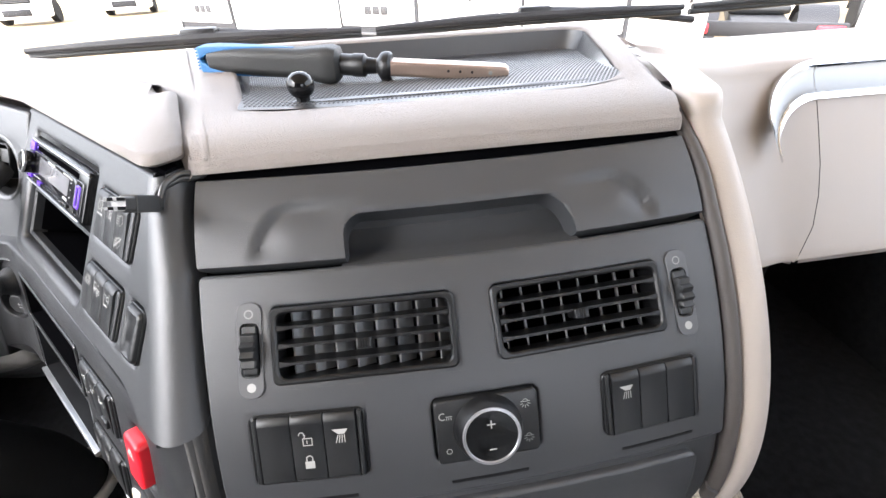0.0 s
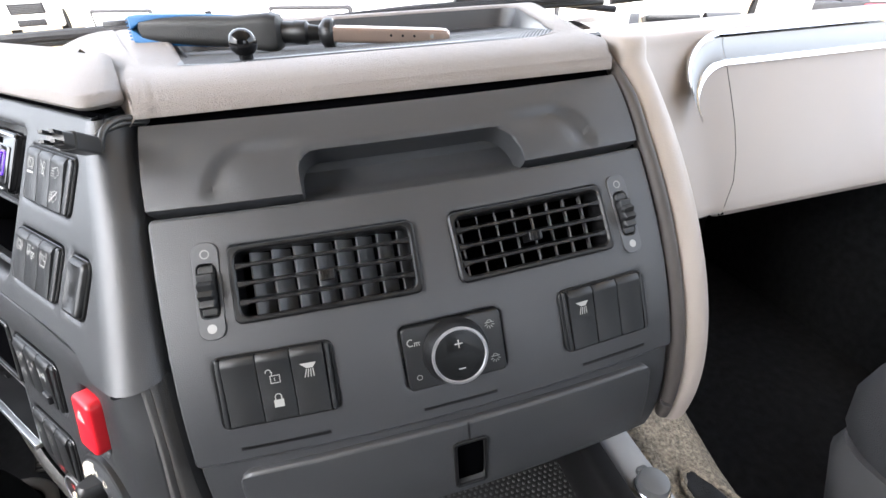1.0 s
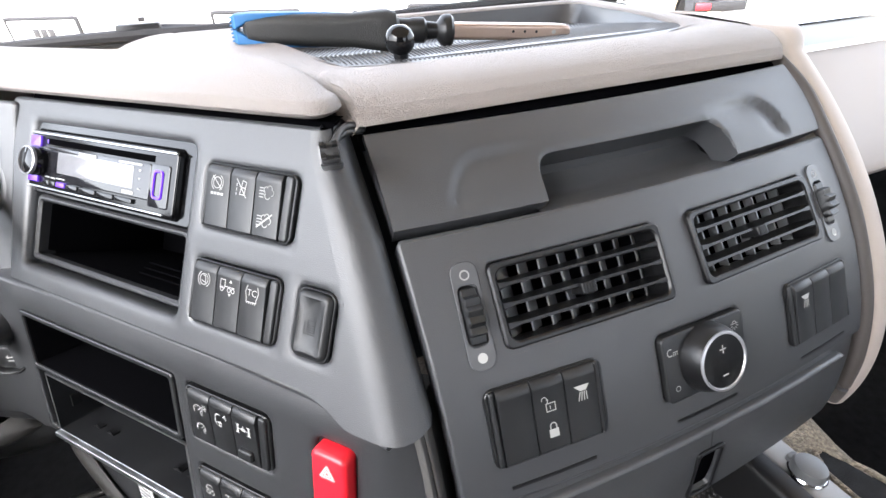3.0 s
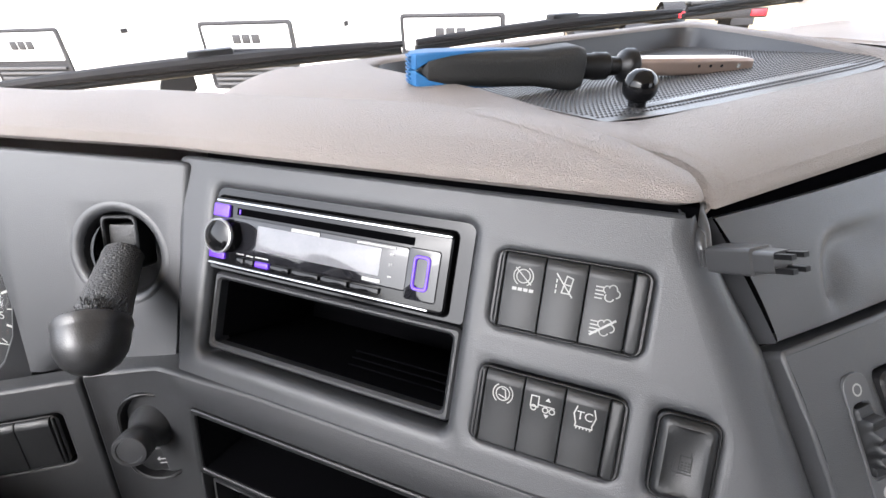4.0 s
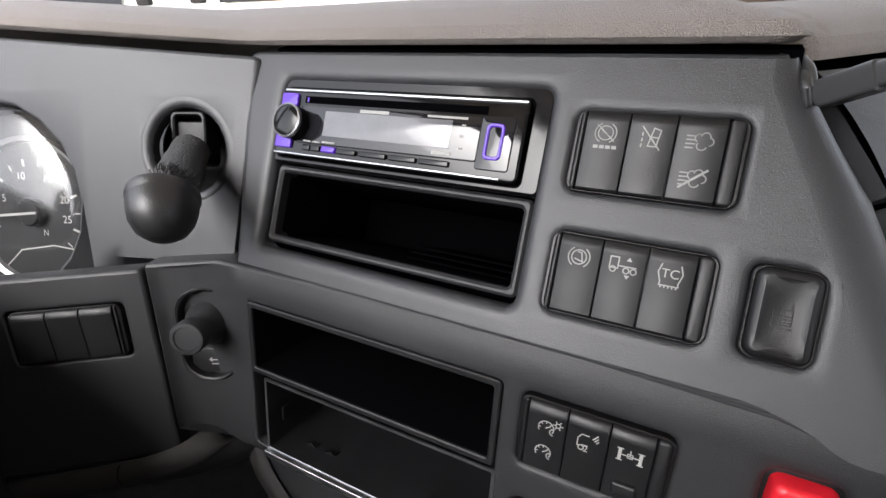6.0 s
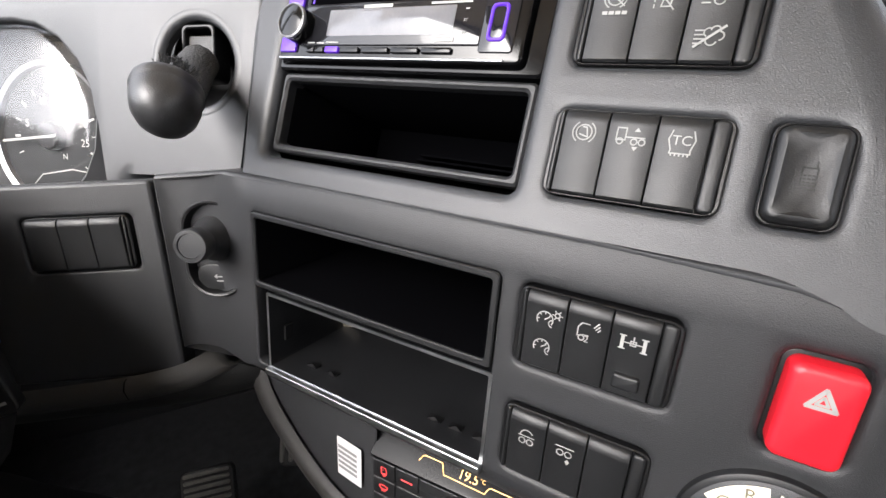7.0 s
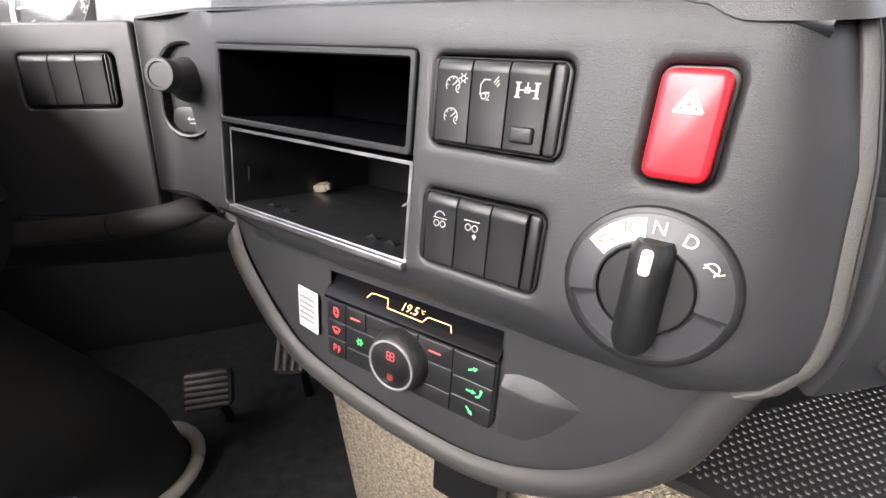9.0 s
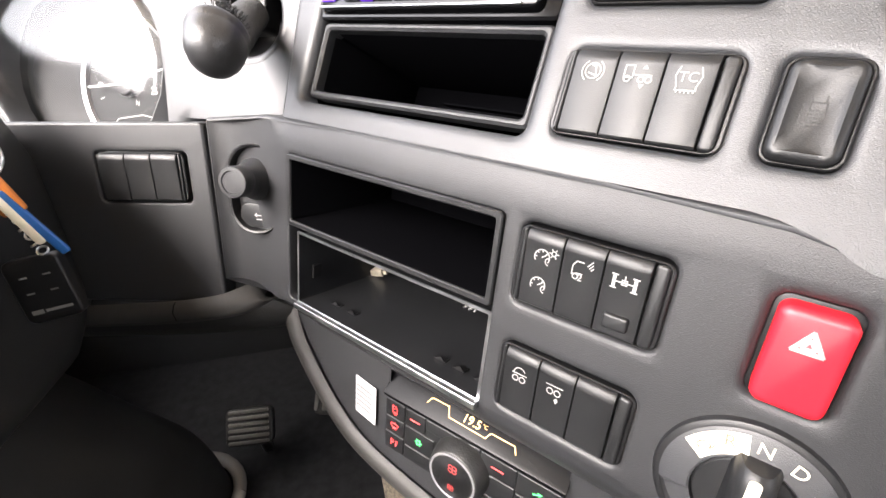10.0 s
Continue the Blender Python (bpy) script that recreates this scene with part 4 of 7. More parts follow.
for k, (tx, ty) in enumerate(((-0.07, -1), (-0.05, -1), (0.045, -1), (0.062, -1), (0.08, -1), (-0.085, 0))):
    b = bmesh.new()
    if ty:
        poly(b, [(tx, y0 + 0.0005), (tx + 0.010, y0 + 0.0005), (tx + 0.006, y0 + 0.004)], -0.016)
        box(b, tx, tx + 0.010, y0 + 0.0004, y0 + 0.0012, -0.022, -0.016)
    else:
        box(b, tx - 0.006, tx - 0.004, -0.012, 0.0, -0.02, -0.012)
    part("tab", b, BLACK, cage)
plug = thing("wiring_plug", Matrix.Translation((-0.3526, 0.5262, 0.5333)) @ (LOW.to_3x3().to_4x4() @ pose(0, 0, 0, 20, 10, 15)) @ Matrix.Scale(0.75, 4), "cream plastic wiring plug lying in the steel cage", "plug")
b = bmesh.new()
box(b, -0.012, 0.012, -0.005, 0.005, -0.006, 0.006, 0.001)
box(b, 0.012, 0.018, -0.0035, 0.0035, -0.004, 0.004, 0.0008)
part("shell", b, material("dull_cream_plug", (0.20, 0.18, 0.14), 0.5, vary=0.3, wear=90), plug)
b = bmesh.new()
tube(b, smooth_line([(-0.012, 0, 0), (-0.03, 0.006, -0.01), (-0.045, 0.012, -0.03)]), 0.0022, 8)
part("lead", b, FADED, plug)
wires = thing("wiring_loom", LOW @ pose(-0.105, -0.070, -0.085), "bundle of thin dark wires in the steel cage", "cable")
for k in range(7):
    b = bmesh.new()
    tube(b, smooth_line([(-0.02 + 0.002 * k, -0.012 + 0.0015 * (k % 3), 0.0), (0.0, 0.0 + 0.001 * k, -0.008), (0.02, -0.004 + 0.002 * (k % 4), 0.0), (0.05, 0.004, -0.04)]), 0.0014, 6)
    part("wire", b, (BLACK, FADED, RUBBER)[k % 3], wires)

# ---- radio ----
PURPLE = material("purple_backlight", (0.06, 0.012, 0.30), 0.3, emit=0.10, vary=0.0)
LCD = material("grey_display_glass", (0.13, 0.13, 0.14), 0.06, vary=0.12, wear=70)
LENS = material("smoked_clear_lens", (0.010, 0.010, 0.012), 0.06, vary=0.2, wear=40, spec=0.45)
radio = thing("car_radio", UP @ pose(-0.1035, 0.0172, 0), "gloss black car radio with chrome edging and purple-lit keys", "radio")
hw, hh = 0.0915, 0.0240
b = bmesh.new()
frame_ring(b, (-0.0972, 0.1037, -0.0290, 0.0340), (-hw - 0.0004, hw + 0.0004, -hh - 0.0004, hh + 0.0004), 0.004, 0.003, -0.016, -0.0030, 0.0015)
part("surround", b, GLOSS, radio)
b = bmesh.new()
slab(b, -hw, hw, -hh, hh, -0.016, 0.0020, 0.004, 0.0015)
body = part("body", b, GLOSS, radio)
b = bmesh.new()
slab(b, -hw + 0.020, hw - 0.026, -0.0145, 0.0118, 0.0018, 0.0032, 0.002, 0.0006)
part("lens", b, LENS, radio)
b = bmesh.new()
slab(b, -0.0490, 0.0470, -0.0085, 0.0085, 0.0030, 0.0034, 0.0008, 0.0001)
part("display", b, LCD, radio, "grey glossy display, switched off")
for y0, y1, x0, x1 in ((hh - 0.0030, hh - 0.0014, -hw + 0.003, hw - 0.001), (-hh + 0.0006, -hh + 0.0020, -hw + 0.001, hw - 0.010)):
    b = bmesh.new()
    slab(b, x0, x1, y0, y1, 0.0010, 0.0032, 0.0006, 0.0005)
    part("chrome_strip", b, STEEL, radio, "thin chrome edging strip")
b = bmesh.new()
box(b, -hw + 0.022, hw - 0.024, 0.0134, 0.0182, 0.0015, 0.0022)
part("disc_slot", b, VOID, radio)
b = bmesh.new()
slab(b, -hw + 0.024, -hw + 0.0255, 0.0140, 0.0174, 0.0018, 0.0026, 0.0004, 0.0002)
part("slot_lamp", b, PURPLE, radio, "small purple slot lamp")
for y0, y1, mt, lb in ((0.0105, 0.0195, PURPLE, "purple-lit key"), (0.0010, 0.0095, GLOSS, ""), (-0.0080, 0.0, GLOSS, ""), (-0.0190, -0.0090, PURPLE, "purple-lit key")):
    b = bmesh.new()
    slab(b, -hw + 0.0015, -hw + 0.0160, y0, y1, 0.0015, 0.0036, 0.001, 0.0006)
    part("key", b, mt, radio, lb)
b = bmesh.new()
lathe(b, [(0.0118, 0.001), (0.0118, 0.011), (0.0114, 0.0125), (0.0104, 0.0132)], 36, (-hw + 0.0180, -0.0020))
knob = part("volume_knob", b, GLOSS, radio)
b = bmesh.new()
lathe(b, [(0.0119, 0.0110), (0.0119, 0.0130), (0.0108, 0.0136), (0.0104, 0.0128)], 36, (-hw + 0.0180, -0.0020), caps=False)
part("knob_ring", b, SILVER, knob)
b = bmesh.new()
slab(b, hw - 0.0265, hw - 0.0060, -0.0185, 0.0125, 0.0015, 0.0030, 0.002, 0.0006)
part("port_cover", b, LENS, radio)
b = bmesh.new()
frame_ring(b, (hw - 0.0225, hw - 0.0115, -0.0125, 0.0085), (hw - 0.0205, hw - 0.0135, -0.0105, 0.0065), 0.003, 0.002, 0.002, 0.0040, 0.0006)
part("port_ring", b, PURPLE, radio, "purple-lit ring round the socket")
for k, (x0, x1) in enumerate(((-0.0640, -0.0575), (-0.0565, -0.0490), (-0.0475, -0.0360), (-0.0345, -0.0190), (-0.0165, 0.0045), (0.0065, 0.0265), (0.0285, 0.0490))):
    b = bmesh.new()
    slab(b, x0, x1, -0.0195, -0.0160 if k > 2 else -0.0155, 0.0018, 0.0042, 0.0008, 0.0006)
    part("button", b, PURPLE if k == 2 else GLOSS, radio, "purple-lit key" if k == 2 else "")
for x0, x1, y, w in ((-0.0200, 0.0010, 0.0098, 0.0022), (0.0300, 0.0560, 0.0100, 0.0014), (0.0370, 0.0480, -0.0115, 0.0024), (-0.0640, -0.0580, -0.0130, 0.0009), (-0.0555, -0.0500, -0.0132, 0.0009), (-0.0475, -0.0370, -0.0128, 0.0009), (0.0535, 0.0555, 0.0060, 0.0009), (0.0535, 0.0555, -0.0075, 0.0009)):
    b = bmesh.new()
    stroke(b, [(x0, y), (x1, y)], w, 0.0036)
    part("print_bar", b, INK, radio, smooth=0)
lettering("legend", "BT", 0.0024, INK, radio, 0.0545, -0.0005, 0.0036)

# ---- parking brake lever in its round recess ----
lever = thing("parking_brake", INS.copy(), "black parking brake lever with worn leather gaiter and round head", "lever")
b = bmesh.new()
lathe(b, [(0.0425, -0.0006), (0.0390, 0.0005), (0.0355, 0.0002), (0.0333, -0.0018), (0.0325, -0.006)], 48, caps=False)
part("bezel", b, DARK, lever)
b = bmesh.new()
lp = []
for r, z in ((0.0328, -0.004), (0.031, -0.014), (0.024, -0.024), (0.012, -0.030), (0.001, -0.031)):
    lp.append([(r * math.cos(2 * math.pi * i / 36), r * math.sin(2 * math.pi * i / 36), z) for i in range(36)])
skin(b, lp, False, True)
part("bowl", b, BLACK, lever)
b = bmesh.new()
lp = []
for i in range(7):
    sx = lerp(-0.0305, -0.0148, i / 6)
    rr = math.sqrt(0.0318 ** 2 - sx * sx)
    lp.append([(sx, rr * math.sin(radians(a)), -0.0215 + rr * math.cos(radians(a))) for a in range(-80, 81, 10)])
skin(b, lp, closed=False)
part("ball_side", b, DARK, lever)
b = bmesh.new()
frame_ring(b, (-0.0145, 0.0155, -0.012, 0.0300), (-0.0115, 0.0125, -0.010, 0.0270), 0.005, 0.004, -0.020, -0.002, 0.001)
part("gate", b, BLACK, lever)
b = bmesh.new()
slab(b, -0.0112, 0.0122, 0.006, 0.0225, -0.02, -0.006, 0.002, 0.001)
part("gate_slide", b, RUBBER, lever)
inv = INS.inverted()
p_in = inv @ DRV @ Vector((-0.4385, 0.585, 0.757))
p_out = inv @ DRV @ Vector((-0.450, 0.5195, 0.7365))
b = bmesh.new()
steps = smooth_line([p_in, p_in.lerp(p_out, 0.3), p_in.lerp(p_out, 0.65), p_out], 5)
tube(b, steps, [lerp(0.0135, 0.0165, ease(i / (len(steps) - 1))) for i in range(len(steps))], 24)
for v in b.verts:
    v.co += Vector(noise.noise_vector(v.co * 260)) * 0.0007
part("stalk", b, material("worn_black_leather", (0.035, 0.035, 0.036), 0.55, bump=0.7, grain=500, kind="leather", vary=0.3, wear=60), lever, "scuffed leather-covered stalk")
b = bmesh.new()
head = inv @ DRV @ Vector((-0.4500, 0.5045, 0.7370))
prof = [(0.0165, -0.0165), (0.0225, -0.0175), (0.0250, -0.0155), (0.0256, -0.0110), (0.0243, -0.0085), (0.0243, -0.0060), (0.0240, 0.0), (0.0222, 0.0085), (0.0180, 0.0165), (0.0120, 0.0215), (0.0055, 0.0238), (0.0005, 0.0242)]
up_ax = (inv.to_3x3() @ Vector((-0.15, -1.0, -0.65))).normalized()
sx = up_ax.cross((inv.to_3x3() @ Vector((0, 0, 1)))).normalized()
sy = sx.cross(up_ax)
lp = [[head + up_ax * (z * 0.84) + sx * (r * 0.84 * math.cos(2 * math.pi * i / 40)) + sy * (r * 0.90 * math.sin(2 * math.pi * i / 40)) for i in range(40)] for r, z in prof]
skin(b, lp, True, True)
part("head", b, material("worn_black_head_plastic", (0.022, 0.022, 0.023), 0.40, bump=0.15, grain=900, vary=0.25, wear=60), lever, "smooth satin black head")
b = bmesh.new()
for k in range(150):
    a = random.gauss(-0.75, 0.40)
    rim = head + up_ax * random.uniform(-0.022, -0.013) + sy * (0.0212 * math.cos(a)) + sx * (0.0200 * math.sin(a))
    out = (rim - head).normalized()
    e = rim + out * random.uniform(0.0, 0.0006) + up_ax * random.uniform(-0.002, 0.0012) + sx * random.uniform(-0.002, 0.002)
    tube(b, [rim - out * 0.002, (rim + e) / 2 + out * 0.0006, e], random.uniform(0.0002, 0.0005), 4)
part("frayed_leather", b, RUBBER, lever, "frayed torn leather edge")

# ---- instrument cluster ----
cl = thing("instrument_cluster", INS @ pose(-0.182, -0.043, 0) @ Matrix.Scale(0.953, 4), "round rev counter behind a clear domed cover", "instrument")
b = bmesh.new()
lp = [[(x, y, z) for x, y in ring(-0.195 + o, 0.0855 - o, -0.095 + o, 0.0855 - o, 0.085)] for z, o in ((-0.018, 0.0), (-0.040, 0.002), (-0.044, 0.006))]
skin(b, lp, False, True)
part("housing", b, FOOT, cl)
GXC, GYC, GZ, GS = -0.001, -0.014, -0.032, 1.22
b = bmesh.new()
lathe(b, [(0.0720, GZ - 0.004), (0.0720, GZ + 0.006), (0.0680, GZ + 0.004), (0.0660, GZ - 0.004)], 64, (GXC, GYC), caps=False)
part("dial_ring", b, SILVER, cl, "silver ring round the dial")
b = bmesh.new()
lathe(b, [(0.0670, GZ - 0.002), (0.0670, GZ)], 64, (GXC, GYC))
part("dial_face", b, FOOT, cl)
b = bmesh.new()
for k in range(13):
    a = radians(200 - k * 20)
    stroke(b, [(GXC + 0.037 * GS * math.cos(a), GYC + 0.037 * GS * math.sin(a)), (GXC + 0.0415 * GS * math.cos(a), GYC + 0.0415 * GS * math.sin(a))], 0.0022 if k % 2 else 0.0012, GZ + 0.0004)
stroke(b, [(GXC - 0.040, GYC - 0.056), (GXC - 0.020, GYC - 0.038), (GXC + 0.018, GYC - 0.032), (GXC + 0.050, GYC - 0.036)], 0.0012, GZ + 0.0004)
part("scale", b, INK, cl, smooth=0)
for tx, a, r in (("5", 160, 0.030), ("10", 110, 0.030), ("15", 62, 0.0300), ("20", 20, 0.0300), ("25", -10, 0.0300), ("N", -62, 0.0185)):
    lettering("numeral", tx, 0.0105 if tx != "N" else 0.008, INK, cl, GXC + r * GS * math.cos(radians(a)), GYC + r * GS * math.sin(radians(a)), GZ + 0.0005)
b = bmesh.new()
stroke(b, [(GXC + 0.010, GYC), (GXC - 0.055, GYC - 0.006)], 0.0024, GZ + 0.009)
part("needle", b, INK, cl, smooth=0)
b = bmesh.new()
lathe(b, [(0.0135, GZ), (0.0135, GZ + 0.007), (0.012, GZ + 0.0085)], 28, (GXC, GYC))
part("needle_hub", b, BLACK, cl)
GLASS = bpy.data.materials.new("clear_cover_glass")
GLASS.use_nodes = True
gn, gl = GLASS.node_tree.nodes, GLASS.node_tree.links
for n in list(gn):
    gn.remove(n)
g_out, g_mix, g_tr, g_gl = (gn.new(k) for k in ("ShaderNodeOutputMaterial", "ShaderNodeMixShader", "ShaderNodeBsdfTransparent", "ShaderNodeBsdfGlossy"))
g_gl.inputs["Roughness"].default_value = 0.14
g_mix.inputs[0].default_value = 0.085
gl.new(g_tr.outputs[0], g_mix.inputs[1])
gl.new(g_gl.outputs[0], g_mix.inputs[2])
gl.new(g_mix.outputs[0], g_out.inputs[0])
b = bmesh.new()
lp = []
for k in range(7):
    t = k / 6
    o = 0.0840 * (1 - math.cos(t * math.pi / 2))
    lp.append([(x, y, -0.0050 + 0.013 * math.sin(t * math.pi / 2)) for x, y in ring(-0.1916 + o, 0.0846 - o, -0.0846 + o, 0.0846 - o, 0.0845 - o, 12)])
skin(b, lp, False, True)
cover = part("cover", b, GLASS, cl, "clear domed cover")
cover.visible_shadow = False

# ---- menu knob ----
JOG = DRV @ axes((-0.4515, 0.5335, 0.6305), (-0.33, -0.91, 0.24))
jog = thing("menu_knob", JOG, "black rotary menu knob above a return key", "knob")
b = bmesh.new()
lp = [[(x, y, z) for x, y in ring(-0.024 + o, 0.024 - o, -0.048 + o, 0.030 - o, 0.021)] for z, o in ((-0.02, 0.0), (0.0012, 0.0), (0.0020, 0.0008), (0.0014, 0.0022), (-0.006, 0.0036), (-0.015, 0.005))]
skin(b, lp, False, True)
part("socket", b, BLACK, jog)
b = bmesh.new()
lathe(b, [(0.0190, -0.014), (0.0180, 0.000), (0.0130, 0.009), (0.0114, 0.015), (0.0120, 0.0165), (0.0130, 0.018), (0.0130, 0.0285), (0.0122, 0.0300), (0.0095, 0.0303), (0.0090, 0.0293), (0.0008, 0.0297)], 36)
part("knob", b, FASCIA, jog)
b = bmesh.new()
slab(b, -0.0180, 0.0180, -0.0435, -0.0220, -0.015, -0.0035, 0.008, 0.001)
key = part("key", b, SWITCH, jog)
symbol(icon_return, INK, key, 0.002, -0.0335, -0.0032)

# ---- gear selector dial ----
dial = thing("gear_selector", LOW @ pose(0.0895, -0.0645, 0), "black rotary gear selector with cream-backed letters", "gear selector")
b = bmesh.new()
lathe(b, [(0.0385, -0.034), (0.0385, 0.0015), (0.0378, 0.0032), (0.0362, 0.0040), (0.0345, 0.0040)], 64, caps=False)
part("bezel", b, SWITCH, dial)
b = bmesh.new()
lp = []
for r, z in ((0.0350, 0.0040), (0.0335, 0.0046), (0.0265, 0.0062), (0.0225, 0.0068), (0.0215, 0.0062), (0.0213, -0.004)):
    row = []
    for i in range(96):
        a = 360 * i / 96
        dip = 0.0
        if 196 < a < 352 and 0.022 < r < 0.034:
            dip = 0.0036 * min(1, (a - 196) / 5, (352 - a) / 5)
        row.append((r * math.cos(radians(a)), r * math.sin(radians(a)), z - dip))
    lp.append(row)
skin(b, lp, False, True)
face = part("face", b, DARK, dial)
b = bmesh.new()
lathe(b, [(0.0208, -0.004), (0.0208, 0.0046), (0.0200, 0.0054)], 48)
part("disc", b, SWITCH, dial)
b = bmesh.new()
lp = []
for x, q in ((-0.0285, 0.006), (-0.027, 0.0022), (-0.0225, 0.0), (0.014, 0.0), (0.0215, 0.0004), (0.0245, 0.003)):
    w = 0.0085 - q * 0.6
    lp.append([(-w - 0.0012, x, 0.004), (-w, x, 0.013 - q), (-w * 0.72, x, 0.0185 - q), (-w * 0.3, x, 0.0205 - q), (w * 0.3, x, 0.0205 - q), (w * 0.72, x, 0.0185 - q), (w, x, 0.013 - q), (w + 0.0012, x, 0.004)])
skin(b, lp, True, True)
grip = part("grip", b, SWITCH, dial, "raised finger bar")
b = bmesh.new()
slab(b, -0.0024, 0.0024, 0.0115, 0.0228, 0.0200, 0.0212, 0.0018, 0.0004)
part("pointer", b, CREAM, grip, "cream pointer mark")
b = bmesh.new()
ang = [lerp(100, 148, i / 16) for i in range(17)]
rows = [[(r * math.cos(radians(a)), r * math.sin(radians(a)), z) for a in ang] for r, z in ((0.0238, 0.0072), (0.0290, 0.0062), (0.0335, 0.0051))]
skin(b, rows, closed=False)
part("patch", b, CREAM, dial, "cream patch behind the reverse marks")
for tx, a, mt, turn in (("R", 114, material("dark_print", (0.16, 0.14, 0.10), 0.6), 8), ("N", 89, CREAM, -2), ("D", 63, CREAM, -14)):
    lettering("letter", tx, 0.0085, mt, dial, 0.0296 * math.cos(radians(a)), 0.0296 * math.sin(radians(a)), 0.0068, turn)


def icon_tortoise(b, z):
    stroke(b, arc(0, -0.001, 0.0028, 0, 180, 10), LW, z)
    stroke(b, [(-0.0034, -0.001), (0.0034, -0.001), (0.0046, 0.0008)], LW, z)
    stroke(b, [(-0.002, -0.001), (-0.0026, -0.0024)], LW, z)
    stroke(b, [(0.002, -0.001), (0.0026, -0.0024)], LW, z)


symbol(icon_tortoise, CREAM, dial, 0.0298 * math.cos(radians(37)), 0.0298 * math.sin(radians(37)), 0.0068, turn=-30)
symbol(icon_tortoise, MATS["dark_print"], dial, 0.0290 * math.cos(radians(136)), 0.0290 * math.sin(radians(136)), 0.0069, turn=20)

# ---- heater panel below ----
bm = bmesh.new()
RIM = [(-0.170, 0.092), (-0.1368, 0.0349), (-0.0899, -0.0179), (-0.0436, -0.0438), (0.0514, -0.0600), (0.1334, -0.0600), (0.1963, -0.0351), (0.2412, 0.0096), (0.2598, 0.0589), (0.268, 0.084)]
rim2 = smooth_line([(x, y, 0) for x, y in RIM], 6)


def heater_surf(u, v):
    """From the rim up to the underside of the switch panel."""
    k = u * (len(rim2) - 1)
    i = min(int(k), len(rim2) - 2)
    q = rim2[i].lerp(rim2[i + 1], k - i)
    lo = CLI @ Vector((q.x, q.y, 0.0))
    mid = CLI @ Vector((lerp(-0.150, 0.245, u), max(q.y, lerp(0.060, 0.058, u)), 0.0))
    hi = LOW @ Vector((lerp(-0.272, 0.118, u), lerp(-0.094, -0.112, ease(u / 0.25)), -0.010))
    if v < 0.6:
        return lo.lerp(mid, v / 0.6)
    t = (v - 0.6) / 0.4
    c = mid + (CLI.to_3x3() @ Vector((0, 0.020, 0.006)))
    return mid * (1 - t) ** 2 + c * 2 * t * (1 - t) + hi * t * t


grid(bm, heater_surf, 108, 48)
turn = CLI.to_3x3()
for p, n in (((-0.026, 0, 0), (1, 0, 0)), ((0.138, 0, 0), (1, 0, 0)), ((0, 0.034, 0), (0, 1, 0)), ((0, 0.0530, 0), (0, 1, 0))):
    bmesh.ops.bisect_plane(bm, geom=bm.verts[:] + bm.edges[:] + bm.faces[:], plane_co=CLI @ Vector(p), plane_no=turn @ Vector(n))
inv_cli = CLI.inverted()
gone = [fc for fc in bm.faces for c in (inv_cli @ fc.calc_center_median(),) if -0.026 < c.x < 0.138 and 0.034 < c.y < 0.0530]
bmesh.ops.delete(bm, geom=gone, context="FACES")
heater_panel = tagged(part("dash_panel", bm, FASCIA), "black bowl-shaped lower dashboard panel holding the heater controls", "dashboard", kind="structure")

# grey trim band along the bowl's rim, and on along the driver's side
bm = bmesh.new()
left_end = CLI.inverted() @ (SID @ Vector((-0.30, -0.136, 0.0)))
left_mid = CLI.inverted() @ (SID @ Vector((-0.044, -0.124, 0.0)))
left_in = CLI.inverted() @ (SID @ Vector((0.056, -0.113, 0.0)))
band = smooth_line([(left_end.x, left_end.y, left_end.z), tuple(left_mid), tuple(left_in), *[(x, y, 0.0) for x, y in RIM]], 8)
lp = []
for i, q in enumerate(band):
    d = (band[min(i + 1, len(band) - 1)] - band[max(i - 1, 0)])
    d.z = 0
    d.normalize()
    s = Vector((d.y, -d.x, 0))
    sec = ((-0.004, 0.004), (-0.001, 0.008), (0.006, 0.0105), (0.014, 0.009), (0.0185, 0.004), (0.021, -0.006), (0.024, -0.05))
    lp.append([CLI @ (q + s * a + Vector((0, 0, c))) for a, c in sec])
skin(bm, lp, closed=False)
trim_band = tagged(part("trim_band", bm, RIMGREY), "dark grey soft trim band edging the lower dashboard", "trim", kind="structure")

left_count = 8 * 3 - 2
bm = bmesh.new()
lp = []
for i, q in enumerate(band[:left_count]):
    d = (band[i + 1] - band[max(i - 1, 0)])
    d.z = 0
    d.normalize()
    s = Vector((d.y, -d.x, 0))
    lp.append([CLI @ (q + s * a + Vector((0, 0, c))) for a, c in ((0.019, -0.004), (0.030, -0.014), (0.044, -0.034), (0.054, -0.065), (0.058, -0.10))])
skin(bm, lp, closed=False)
tagged(part("knee_panel", bm, RUBBER), "black plastic knee panel under the dashboard trim band", "dashboard", kind="structure")
bm = bmesh.new()
q, d = band[12], band[13] - band[11]
d.z = 0
d.normalize()
s = Vector((d.y, -d.x, 0))
skin(bm, [[CLI @ (q + d * e + s * a + Vector((0, 0, c + 0.0004))) for a, c in ((-0.003, 0.0055), (-0.001, 0.008), (0.006, 0.0105), (0.014, 0.009), (0.0185, 0.004))] for e in (-0.0012, 0.0012)], closed=False)
part("joint", bm, VOID, trim_band)

RED_LED = material("red_backlit_symbol", (0.9, 0.07, 0.07), 0.5, emit=0.09, vary=0.0)
GREEN_LED = material("green_backlit_symbol", (0.05, 0.62, 0.14), 0.5, emit=0.09, vary=0.0)
